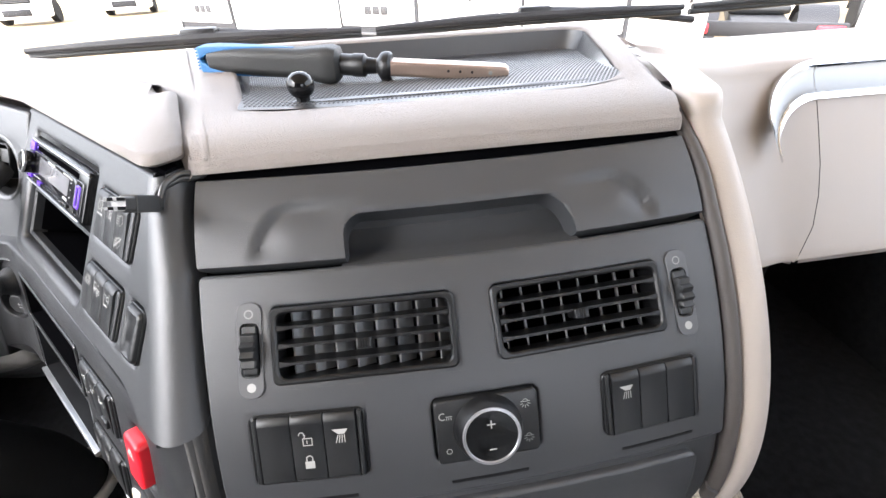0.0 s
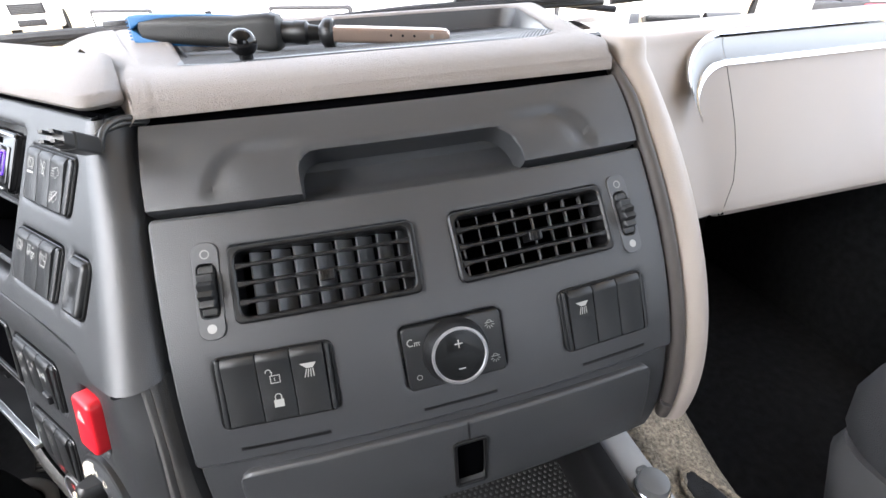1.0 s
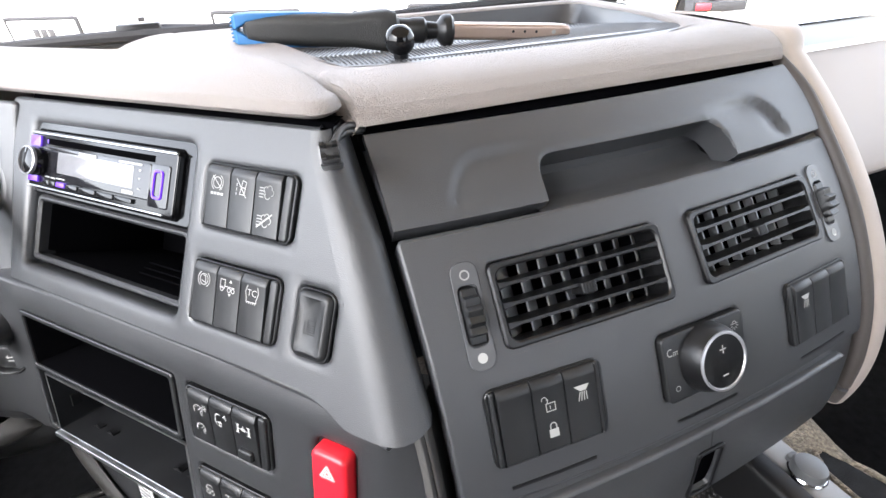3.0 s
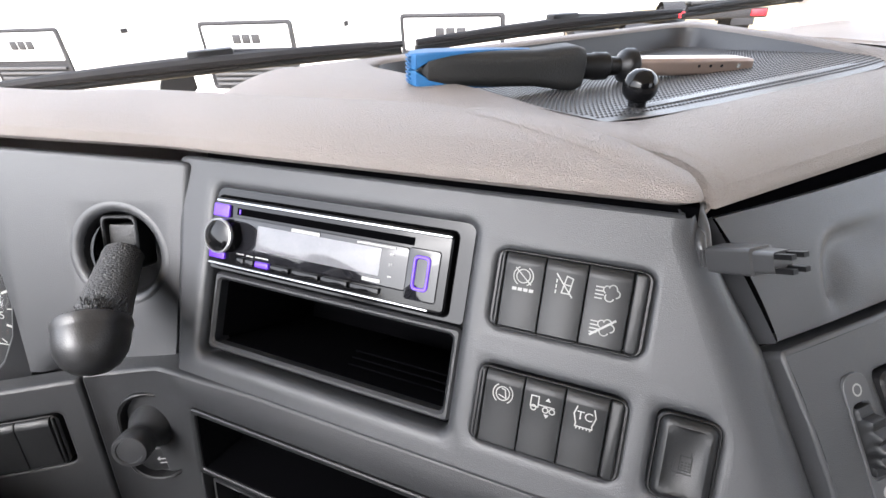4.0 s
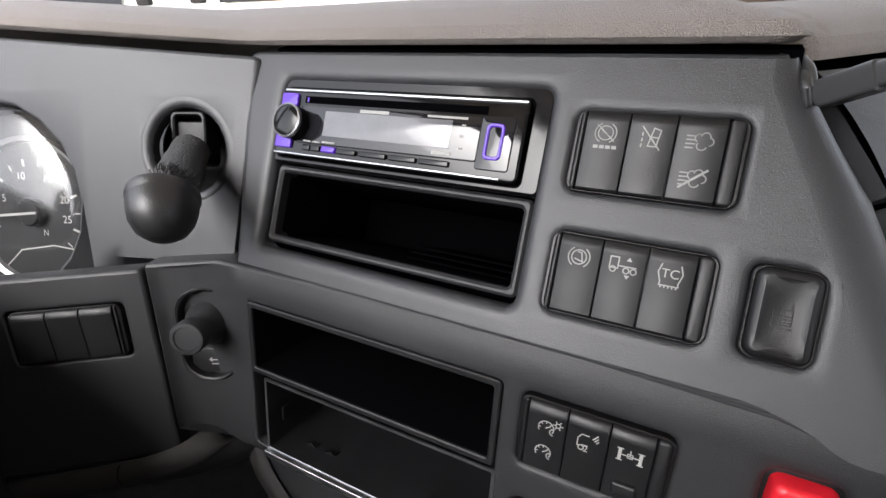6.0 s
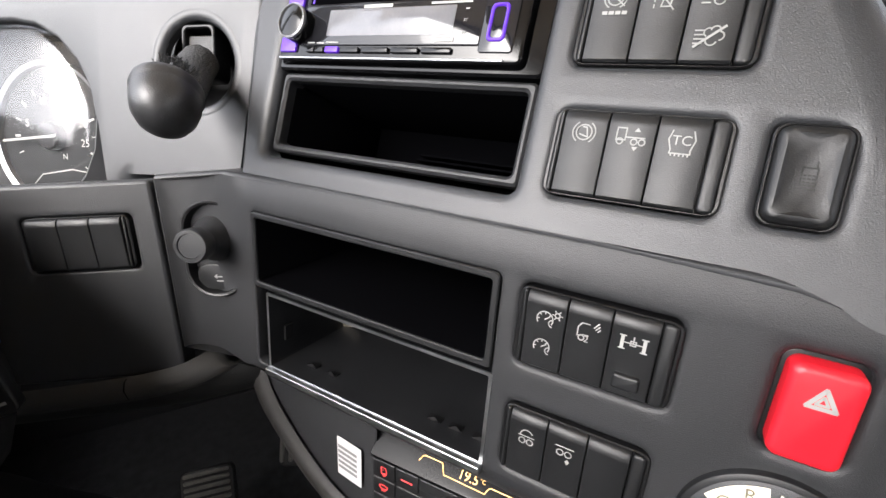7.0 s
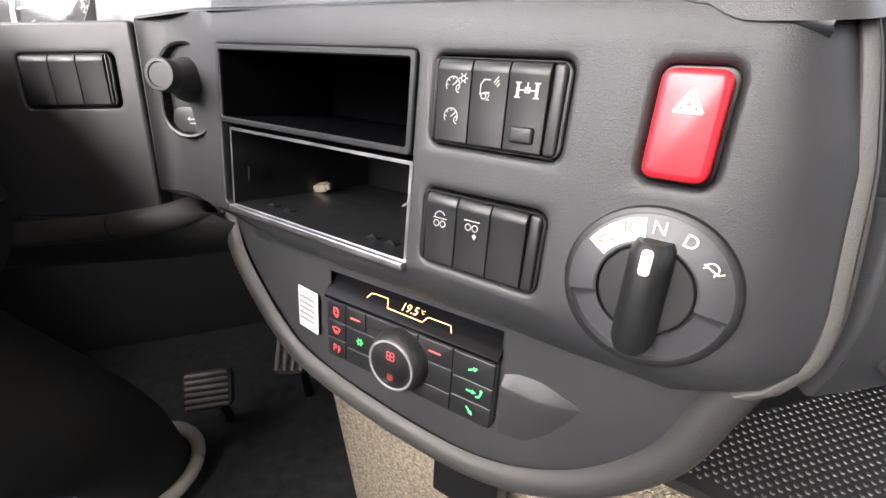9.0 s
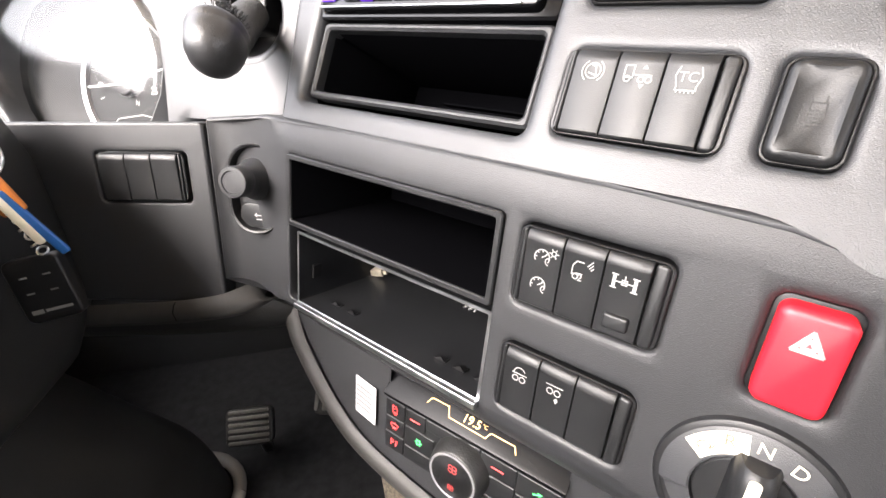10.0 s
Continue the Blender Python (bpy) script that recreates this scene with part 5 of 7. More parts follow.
AMBER_LED = material("amber_backlit_display", (1.0, 0.55, 0.18), 0.5, emit=0.13, vary=0.0)
heat = thing("heater_control", CLI @ pose(0.0560, 0.0015, 0), "black heater control panel with lit symbols and amber display", "heater control")
b = bmesh.new()
slab(b, -0.083, 0.083, -0.0300, 0.0300, -0.01, 0.0040, 0.008, 0.002)
body = part("body", b, SWITCH, heat)
b = bmesh.new()
skin(b, [[(x, y, z) for x in (-0.083, -0.04, 0.04, 0.083)] for y, z in ((0.0285, 0.0066), (0.0312, 0.0070), (0.0328, 0.0055), (0.0465, -0.0100), (0.0502, -0.0095), (0.0535, 0.0004))], closed=False)
for sx in (-0.083, 0.083):
    b.faces.new([b.verts.new((sx, y, z)) for y, z in ((0.0300, 0.0004), (0.0310, 0.0060), (0.0328, 0.0055), (0.0465, -0.0100), (0.0502, -0.0095), (0.0535, 0.0004))])
strip = part("display_strip", b, material("black_display_window", (0.003, 0.003, 0.0035), 0.22, spec=0.12), heat, "gloss black display window")
disp = pose(0, 0.0388, -0.0011, -48.5, 0, 0)
b = bmesh.new()
stroke(b, [(-0.041, -0.001), (-0.039, 0.0032), (-0.037, 0.0040), (-0.022, 0.0040), (-0.018, -0.0035), (0.016, -0.0042), (0.018, 0.0), (0.0195, 0.0010), (0.039, 0.0010), (0.042, -0.004)], 0.0007, 0.0006)
part("display_line", b, AMBER_LED, strip, "amber outline", m=disp, smooth=0)
tx = lettering("display_digits", "19.5", 0.0098, AMBER_LED, strip)
tx.matrix_basis = disp @ pose(0.0010, 0.0018, 0.0006)
tx = lettering("display_unit", "\u00b0C", 0.0042, AMBER_LED, strip)
tx.matrix_basis = disp @ pose(0.0125, 0.0030, 0.0006)
b = bmesh.new()
lathe(b, [(0.0265, 0.004), (0.0250, 0.012), (0.0226, 0.0182), (0.0216, 0.0192), (0.0205, 0.0194)], 48)
knob = part("fan_knob", b, RUBBER, heat)
b = bmesh.new()
lathe(b, [(0.0214, 0.0188), (0.0212, 0.0200), (0.0200, 0.0203), (0.0192, 0.0190)], 48, caps=False)
part("knob_ring", b, SILVER, knob, "brushed silver ring")
b = bmesh.new()
lathe(b, [(0.0188, 0.0170), (0.0188, 0.0188), (0.0180, 0.0194)], 40)
stroke(b, [(-0.0176, -0.001), (0.0176, -0.001)], 0.0003, 0.0196)
part("knob_cap", b, SWITCH, knob)


def icon_fan(b, z):
    for a in range(45, 405, 90):
        stroke(b, arc(0.0024 * math.cos(radians(a)), 0.0024 * math.sin(radians(a)), 0.0019, 0, 360, 10), LW, z, True)


def icon_car_air(b, z):
    stroke(b, [(-0.0024, -0.003), (-0.0024, 0.0036), (0.0016, 0.0036), (0.0026, 0.0008), (0.0026, -0.003)], LW, z, True)
    stroke(b, arc(0.0004, -0.0036, 0.0014, 0, 360, 8), LW, z, True)
    stroke(b, [(0.0, 0.001), (-0.0014, 0.001)], LW, z)


def icon_screen(b, z):
    stroke(b, [(-0.0042, 0.002), (0, 0.0032), (0.0042, 0.002), (0.0028, -0.001), (-0.0028, -0.001)], LW, z, True)
    for k in (-1, 0, 1):
        stroke(b, [(0.0014 * k, -0.0016), (0.0014 * k, -0.0034)], LW, z)


def icon_heat_p(b, z):
    stroke(b, [(-0.003, -0.0032), (-0.003, 0.0032), (-0.0006, 0.0032), (0.0, 0.0016), (-0.0006, 0.0), (-0.003, 0.0)], LW, z)
    stroke(b, [(0.0024, -0.0032), (0.0024, 0.0032)], LW, z)
    for k in range(3):
        stroke(b, [(0.0024, -0.0012 + 0.0018 * k), (0.0042, -0.0006 + 0.0018 * k)], LW, z)


def icon_dash(b, z):
    stroke(b, [(-0.0048, 0.0), (0.0048, 0.0)], 0.0013, z)


def icon_ice(b, z):
    stroke(b, arc(0, 0, 0.0022, 0, 360, 6), 0.0013, z, True)
    for a in range(0, 360, 60):
        stroke(b, [(0.002 * math.cos(radians(a)), 0.002 * math.sin(radians(a))), (0.0036 * math.cos(radians(a)), 0.0036 * math.sin(radians(a)))], 0.0009, z)


def icon_arrow(b, z):
    poly(b, [(-0.004, -0.0007), (0.0006, -0.0007), (0.0006, -0.002), (0.0042, 0.0), (0.0006, 0.002), (0.0006, 0.0007), (-0.004, 0.0007)], z)


def icon_arrow_seat(b, z):
    icon_arrow(b, z)
    disc(b, 0.0082, 0.0032, 0.0012, z)
    stroke(b, [(0.0082, 0.0016), (0.0066, -0.0022), (0.0044, -0.0026)], 0.0014, z)


for yk, sk in ((0.0085, 1.0), (-0.0105, 0.7)):
    b = bmesh.new()
    icon_fan(b, 0.0)
    part("symbol", b, material("dim_red_symbol", (0.5, 0.06, 0.06), 0.5, emit=0.05, vary=0.0), knob, m=pose(0, yk, 0.0198) @ Matrix.Scale(sk, 4), smooth=0)

for x0, x1, y0, y1, legs in (
        (-0.0815, -0.0600, 0.0085, 0.0262, [(icon_car_air, RED_LED, 0)]), (-0.0815, -0.0600, -0.0090, 0.0078, [(icon_screen, RED_LED, 0)]), (-0.0815, -0.0600, -0.0280, -0.0097, [(icon_heat_p, RED_LED, 0)]),
        (-0.0593, -0.0380, 0.0085, 0.0262, [(icon_dash, RED_LED, 0)]), (-0.0593, -0.0280, -0.0125, 0.0078, [(icon_ice, GREEN_LED, 0)]), (-0.0593, -0.0200, -0.0280, -0.0132, []),
        (-0.0373, 0.0150, 0.0150, 0.0262, []), (0.0157, 0.0465, 0.0085, 0.0262, [(icon_dash, RED_LED, 0)]), (0.0200, 0.0465, -0.0125, 0.0078, []), (0.0100, 0.0465, -0.0280, -0.0132, []),
        (0.0472, 0.0812, 0.0065, 0.0262, [(icon_arrow, GREEN_LED, 25)]), (0.0472, 0.0812, -0.0105, 0.0058, [(icon_arrow_seat, GREEN_LED, 0)]), (0.0472, 0.0812, -0.0280, -0.0112, [(icon_arrow, GREEN_LED, -50)])):
    b = bmesh.new()
    slab(b, x0, x1, y0, y1, 0.001, 0.0056, 0.0012, 0.0009)
    kb = part("button", b, SWITCH, heat)
    for fn, mt, turn in legs:
        symbol(fn, mt, kb, (x0 + x1) / 2, (y0 + y1) / 2, 0.0059, turn=turn)

lab = thing("paper_label", CLI @ pose(-0.0555, 0.0065, 0.0012, 0, -8, 0), "small white paper label stuck beside the heater controls", "label")
b = bmesh.new()
lp = [[(x, y, z) for x, y in ring(-0.0165, 0.0165, -0.0205, 0.0205, 0.0005)] for z in (0.0, 0.0006)]
skin(b, lp, True, True)
part("sheet", b, PAPER, lab, smooth=0)
b = bmesh.new()
for k in range(5):
    stroke(b, [(-0.0105, 0.011 - 0.0055 * k), (0.0105, 0.011 - 0.0055 * k)], 0.0032, 0.0008)
part("print", b, FADED, lab, smooth=0)

# raised hump with a crescent-shaped ledge beside the heater control
b = bmesh.new()
ledge = (((0.1425, 0.1445, 0.152, 0.162, 0.1715, 0.181, 0.190, 0.1988), (0.0205, 0.0215, 0.0245, 0.0255, 0.0247, 0.0222, 0.0190, 0.0160)),
         ((0.1425, 0.146, 0.157, 0.170, 0.186, 0.1988), (0.0135, 0.0130, 0.0120, 0.0118, 0.0132, 0.0160)))
foot = ((0.1425, 0.163, 0.180, 0.190, 0.1988), (-0.0340, -0.0300, -0.0140, -0.0005, 0.0160))
lp = []
for i in range(25):
    x = lerp(0.1425, 0.1986, i / 24)
    hi, mid, lo = float(np.interp(x, *ledge[0])), float(np.interp(x, *ledge[1])), float(np.interp(x, *foot))
    h = 0.0048 * (1 - ease((x - 0.165) / 0.034))
    row = [(x, hi, -0.001), (x, hi, 0.0005), (x, lerp(hi, mid, 0.85), 0.0005 + 0.92 * h)]
    for k in range(9):
        t = k / 8
        row.append((x, lerp(mid, lo, t), 0.0005 + h * (1 - t * t * (1.6 - 0.6 * t)) - 0.001 * t))
    lp.append(row)
skin(b, lp, closed=False)
part("emboss", b, FASCIA, heater_panel, m=CLI.copy())

# ---- console vents, thumb wheels, lamp dimmer ----


GREYPLATE = material("satin_grey_plate", (0.045, 0.046, 0.049), 0.4, vary=0.1)
# Paler than the black vent: light falling on the vanes is painted in.
VANE = material("lit_vent_vane", (0.13, 0.133, 0.138), 0.35, vary=0.1)


def air_vent(x0, x1, label, vane_dx):
    m = cen_frame((x0 + x1) / 2, 0.7325)
    v = thing("air_vent", m, label, "air vent", "vents on the console")
    w, h = (x1 - x0) / 2, 0.0248
    b = bmesh.new()
    frame_ring(b, (-w - 0.0015, w + 0.0015, -h - 0.0015, h + 0.0015), (-w + 0.0028, w - 0.0028, -h + 0.0025, h - 0.0025), 0.005, 0.006, -0.02, 0.0022, 0.0012)
    part("frame", b, BLACK, v)
    # Duct walls near black: the vent's inner shade is in the colour.
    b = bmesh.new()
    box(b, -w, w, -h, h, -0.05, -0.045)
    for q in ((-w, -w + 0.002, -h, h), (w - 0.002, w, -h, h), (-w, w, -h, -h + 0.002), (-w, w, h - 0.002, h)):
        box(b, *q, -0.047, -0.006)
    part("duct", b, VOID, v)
    for k in range(3):
        y = -h + 0.0125 + (2 * h - 0.025) * k / 2
        b = bmesh.new()
        lp = []
        for i in range(15):
            t = -1 + 2 * i / 14
            edge = max(0.0, abs(t) - 0.93) / 0.07
            x = t * (w - 0.003)
            th = 0.0014 + 0.0016 * edge ** 2
            lp.append([(x, y - th, -0.001), (x, y - th * 0.6, 0.0016), (x, y + th * 0.6, 0.0016), (x, y + th, -0.001), (x, y + 0.0030, -0.013), (x, y + 0.0012, -0.013)])
        skin(b, lp, True, True)
        part("slat", b, BLACK, v)
    for k in range(8):
        x = -w + 0.010 + (2 * w - 0.02) * k / 7
        b = bmesh.new()
        lp = [[(x - 0.0006 + vane_dx * s, -h + 0.003, z), (x + 0.0006 + vane_dx * s, -h + 0.003, z), (x + 0.0006 + vane_dx * s, h - 0.003, z), (x - 0.0006 + vane_dx * s, h - 0.003, z)] for s, z in ((0, -0.0135), (1, -0.0235))]
        skin(b, lp, True, True)
        part("vane", b, VANE, v)
    b = bmesh.new()
    slab(b, -0.006, 0.0045, -0.0065, 0.0010, -0.01, 0.0042, 0.001, 0.001)
    for k in range(4):
        box(b, -0.004 + 0.0018 * k, -0.0034 + 0.0018 * k, -0.006, 0.0005, 0.004, 0.0048)
    part("tab", b, BLACK, v)
    return v


air_vent(-0.074, 0.050, "black air vent with blades turned towards the driver", 0.011)
air_vent(0.080, 0.207, "black air vent with blades turned aside", 0.0035)
for x, lb in ((-0.090, "ribbed black thumb wheel beside the driver side vent"), (0.226, "ribbed black thumb wheel beside the passenger side vent")):
    m = cen_frame(x, 0.731)
    tw = thing("thumb_wheel", m, lb, "thumb wheel", "thumb wheels")
    b = bmesh.new()
    n, r = 108, 0.020
    lp = []
    for xx, q in ((-0.0056, 0.0020), (-0.0044, 0.0), (0.0044, 0.0), (0.0056, 0.0020)):
        lp.append([(xx, (r - q + 0.0013 * math.cos(18 * 2 * math.pi * i / n)) * math.cos(2 * math.pi * i / n), -0.0125 + (r - q + 0.0013 * math.cos(18 * 2 * math.pi * i / n)) * math.sin(2 * math.pi * i / n)) for i in range(n)])
    skin(b, lp, True, True)
    part("wheel", b, SWITCH, tw)
    b = bmesh.new()
    frame_ring(b, (-0.0085, 0.0085, -0.0325, 0.0325), (-0.0064, 0.0064, -0.0185, 0.0185), 0.007, 0.004, -0.004, 0.0005, 0.0003)
    part("plate", b, GREYPLATE, tw)
    b = bmesh.new()
    stroke(b, arc(0, 0.0245, 0.0027, 0, 360, 18), 0.0009, 0.0006, True)
    part("mark", b, INK, tw, smooth=0)
    b = bmesh.new()
    disc(b, 0.0, -0.0252, 0.0031, 0.0007, 18)
    part("mark", b, INK, tw, smooth=0)

kn = thing("lamp_dimmer", cen_frame(0.0660, 0.671), "black cabin lamp dimmer plate with silver-ringed knob", "dimmer")
b = bmesh.new()
slab(b, -0.0372, 0.0372, -0.0235, 0.0235, -0.010, 0.0024, 0.004, 0.0014)
part("plate", b, SWITCH, kn)
b = bmesh.new()
lathe(b, [(0.0245, 0.001), (0.0235, 0.008), (0.0215, 0.0130), (0.0205, 0.0148), (0.0190, 0.0150)], 48)
knob = part("knob", b, BLACK, kn)
b = bmesh.new()
lathe(b, [(0.0206, 0.0135), (0.0204, 0.0156), (0.0188, 0.0160), (0.0180, 0.0148)], 48, caps=False)
part("knob_ring", b, SILVER, knob, "polished silver ring")
b = bmesh.new()
lathe(b, [(0.0180, 0.013), (0.0180, 0.0146), (0.0172, 0.0150)], 40)
stroke(b, [(-0.017, 0), (0.017, 0)], 0.0003, 0.01515)
part("knob_cap", b, SWITCH, knob)
b = bmesh.new()
stroke(b, [(-0.0026, 0.0085), (0.0026, 0.0085)], 0.0009, 0.0153)
stroke(b, [(0, 0.0059), (0, 0.0111)], 0.0009, 0.0153)
stroke(b, [(-0.0022, -0.0095), (0.0022, -0.0095)], 0.0009, 0.0153)
part("legend", b, INK, knob, smooth=0)
symbol(icon_moon, INK, kn, -0.0295, 0.0120, 0.0027)
symbol(icon_dome, INK, kn, 0.0280, 0.0140, 0.0027)
symbol(icon_dome, INK, kn, 0.0290, -0.0120, 0.0027)
lettering("legend", "O", 0.0058, INK, kn, -0.0290, -0.0140, 0.0027)

# ---- console drawer and ashtray ----
drawer = thing("drawer_unit", Matrix.Identity(4), "closed dark grey console drawer with a wide finger notch", "drawer")
N0, N1 = -0.0195, 0.1500


def drawer_low(x):
    def corner(t, r):
        if t <= 0:
            return 0.0
        return 0.0235 - (r - math.sqrt(max(0.0, r * r - max(0.0, r - t) ** 2)))
    return 0.7745 + min(corner(x - N0, 0.013), corner(N1 - x, 0.0225))


xs = cuts(-0.1215, 0.2565, [N0, N1, N0 + 0.0004, N1 - 0.0004] + [N0 + 0.013 * (i / 7) ** 2 for i in range(1, 8)] + [N1 - 0.0225 * (i / 8) ** 2 for i in range(1, 9)], 0.004)
b = bmesh.new()
rows = []
for f, d in [(-0.1, -0.02), (0.0, -0.002), (0.02, 0.0)] + [(0.05 * i, 0.002 * (1 - (0.1 * i - 1) ** 2)) for i in range(1, 20)] + [(0.98, 0.0), (1.0, -0.002), (1.02, -0.02)]:
    row = []
    for x in xs:
        lo = drawer_low(x)
        z = max(lo, lerp(0.7745, 0.8205, max(0.0, min(1.0, f))))
        crease = 0.0
        for s in (1, -1):
            w = s * (x - CX) - 0.117
            r = math.hypot(max(0.0, w), max(0.0, z - 0.772))
            rim = r - 0.032 if w > 0 else z - 0.804
            crease += (0.0042 if s > 0 else 0.0036) * math.exp(-((rim + 0.001) / (0.0016 if rim > -0.001 else 0.011)) ** 2) * ease((w + 0.06) / 0.06) * ease((z - 0.775) / 0.01)
        row.append(CEN(x, z, (0.002 * (1 - ((z - 0.7975) / 0.023) ** 2) if 0.04 < f < 0.96 else d) + 0.001 - crease - (0.0015 if z <= lo else 0.0)))
    rows.append(row)
skin(b, rows, closed=False)
for ex in (xs[0], xs[-1]):
    skin(b, [[CEN(ex, lerp(0.7745, 0.8205, k / 4), d) for k in range(5)] for d in (0.0, -0.02)], closed=False)
part("front", b, DARK, drawer)
b = bmesh.new()
rows = []
for z, d in ((0.800, -0.004), (0.800, -0.024), (0.796, -0.030), (0.788, -0.029), (0.779, -0.020), (0.7715, -0.004), (0.7690, -0.002)):
    rows.append([CEN(x, z, d) for x in cuts(N0 - 0.004, N1 + 0.004, [], 0.012)])
skin(b, rows, closed=False)
part("finger_recess", b, DARK, drawer)

b = bmesh.new()
sheet(b, lambda x, z, d: CEN(x, z, d - 0.004), (-0.1215, 0.258, 0.515, 0.6250), [], step=0.014, edge=0.003, r=0.004, depth=0.03)
tagged(part("dash_panel", b, DARK), "dark grey lower face of the centre console", "dashboard", kind="structure")
ash = thing("ashtray_drawer", Matrix.Identity(4), "closed dark grey drawer with a square lock opening", "drawer")
b = bmesh.new()


def ash_surf(x, z, d):
    t = (x - 0.07) / 0.165
    lift = 0.002 * t * t
    zz = z if z > 0.6 else 0.6 - (0.6 - z) * (1.0 - 0.18 * max(0.0, t))
    return CEN(x, zz - lift, d + 0.002)


sheet(b, ash_surf, (-0.0975, 0.2355, 0.534, 0.6165), [H_NO], step=0.012, edge=0.003, r=0.010, depth=0.012)
part("front", b, DARK, ash)
b = bmesh.new()
frame_ring(b, (0.0, 0.0275, 0.0, 0.0530), (0.0028, 0.0247, 0.0028, 0.0502), 0.004, 0.003, -0.001, 0.0008, 0.0005)
part("lock_rim", b, BLACK, ash, m=cen_frame(0.068, 0.5745) @ pose(-0.01375, -0.0265, 0.0021))
# Shallow black sheet; the opening's dark depth is painted by its colour.
b = bmesh.new()
rows = [[CEN(x, lerp(0.545, 0.604, i / 10), -0.0018) for x in (0.050, 0.062, 0.074, 0.086)] for i in range(11)]
skin(b, rows, closed=False)
part("lock_recess", b, VOID, ash)
b = bmesh.new()
skin(b, [[CEN(x, z, 0.0024) for x in (0.0672, 0.0688)] for z in (0.5985, 0.6160)], closed=False)
part("slit", b, BLACK, ash, smooth=0)

# ---- things on the dashboard ----
AX = Vector((0.338, -0.075, -0.024)).normalized()
stick = thing("selfie_stick", Matrix.Translation((-0.173, 0.606, 0.861)) @ AX.to_track_quat("X", "Z").to_matrix().to_4x4(), "black and blue selfie stick with champagne bar on the tray", "selfie stick")
b = bmesh.new()
lp = []
for x, w, h in ((0.006, 0.010, 0.009), (0.010, 0.0145, 0.0125), (0.03, 0.016, 0.0140), (0.07, 0.0165, 0.0150), (0.11, 0.0165, 0.0155), (0.135, 0.0185, 0.0185), (0.146, 0.0190, 0.0195), (0.154, 0.0175, 0.0175), (0.158, 0.012, 0.012)):
    lp.append([(x, y, z) for y, z in ring(-w, w, -h, h, 0.009)])
skin(b, lp, True, True)
part("grip", b, RUBBER, stick, "black rubber tripod grip")
for s in (1, -1):
    b = bmesh.new()
    lp = []
    for x, w, h, z in ((-0.004, 0.007, 0.006, 0.0062), (0.000, 0.0118, 0.0066, 0.0068), (0.012, 0.0140, 0.0036, 0.0108), (0.035, 0.0125, 0.0024, 0.0128), (0.070, 0.0080, 0.0018, 0.0142), (0.105, 0.003, 0.0012, 0.0148)):
        lp.append([(x, y, s * z + q) for y, q in ring(-w, w, -h, h, 0.002)])
    skin(b, lp, True, True)
    part("leg_inlay", b, BLUE, stick, "blue rubber leg inlay")
b = bmesh.new()
for k in range(7):
    box(b, -0.0058, -0.0036, -0.008, 0.008, -0.011 + 0.0034 * k, -0.0095 + 0.0034 * k)
part("end_rib", b, BLUE, stick, "ribbed blue foot")
b = bmesh.new()
lp = [[(x, r * math.cos(2 * math.pi * i / 24), r * math.sin(2 * math.pi * i / 24)) for i in range(24)] for x, r in ((0.156, 0.0115), (0.170, 0.0115), (0.172, 0.0125), (0.184, 0.0125), (0.187, 0.009), (0.198, 0.008), (0.203, 0.0145), (0.207, 0.0160), (0.212, 0.0160), (0.215, 0.0135))]
skin(b, lp, True, True)
part("joint", b, BLACK, stick, "black swivel joint with a round collar")
b = bmesh.new()
lp = [[(x, y, z) for y, z in ring(-0.0125 + o, 0.0125 - o, -0.0078 + o, 0.0078 - o, 0.003)] for x, o in ((0.214, 0.0), (0.334, 0.0), (0.342, 0.0006), (0.345, 0.003))]
skin(b, lp, True, True)
bar = part("bar", b, GOLD, stick, "champagne aluminium extension bar")
for x, r, mt in ((0.325, 0.0022, INK), (0.305, 0.0014, BLACK), (0.292, 0.0014, BLACK), (0.279, 0.0014, BLACK)):
    b = bmesh.new()
    lathe(b, [(r, 0.0), (r, 0.0005)], 14)
    part("screw", b, mt, bar, m=pose(x, -0.0126, 0.001, 90, 0, 0))
b = bmesh.new()
lp = [[(x, y, z) for x, y in ring(0.292, 0.330, -0.010, 0.010, 0.006)] for z in (-0.0075, -0.014, -0.0150)]
skin(b, lp, True, True)
part("rubber_foot", b, RUBBER, stick)

mount = thing("ball_mount", Matrix.Translation((-0.0530, 0.4665, 0.8405)) @ Matrix.Scale(0.92, 4), "glossy black ball mount standing on the tray mat", "mount")
b = bmesh.new()
prof = [(0.0004, 0.0285), (0.006, 0.0275), (0.0105, 0.0242), (0.0132, 0.019), (0.0136, 0.0145), (0.0128, 0.010), (0.0100, 0.0060), (0.0070, 0.0040), (0.0068, -0.001), (0.009, -0.0035)]
lathe(b, prof, 32)
part("ball", b, GLOSS, mount)
b = bmesh.new()
lathe(b, [(0.0185, -0.0075), (0.0180, -0.0045), (0.0150, -0.0030), (0.0085, -0.0015), (0.006, 0.0)], 32)
part("foot", b, GLOSS, mount)

CABLE = material("grey_black_cable", (0.035, 0.035, 0.036), 0.38, vary=0.15)
cable = thing("cable_plug", Matrix.Translation((-0.1445, 0.3300, 0.8125)), "loose black twin cable with a ribbed plug hanging from the seam", "cable")
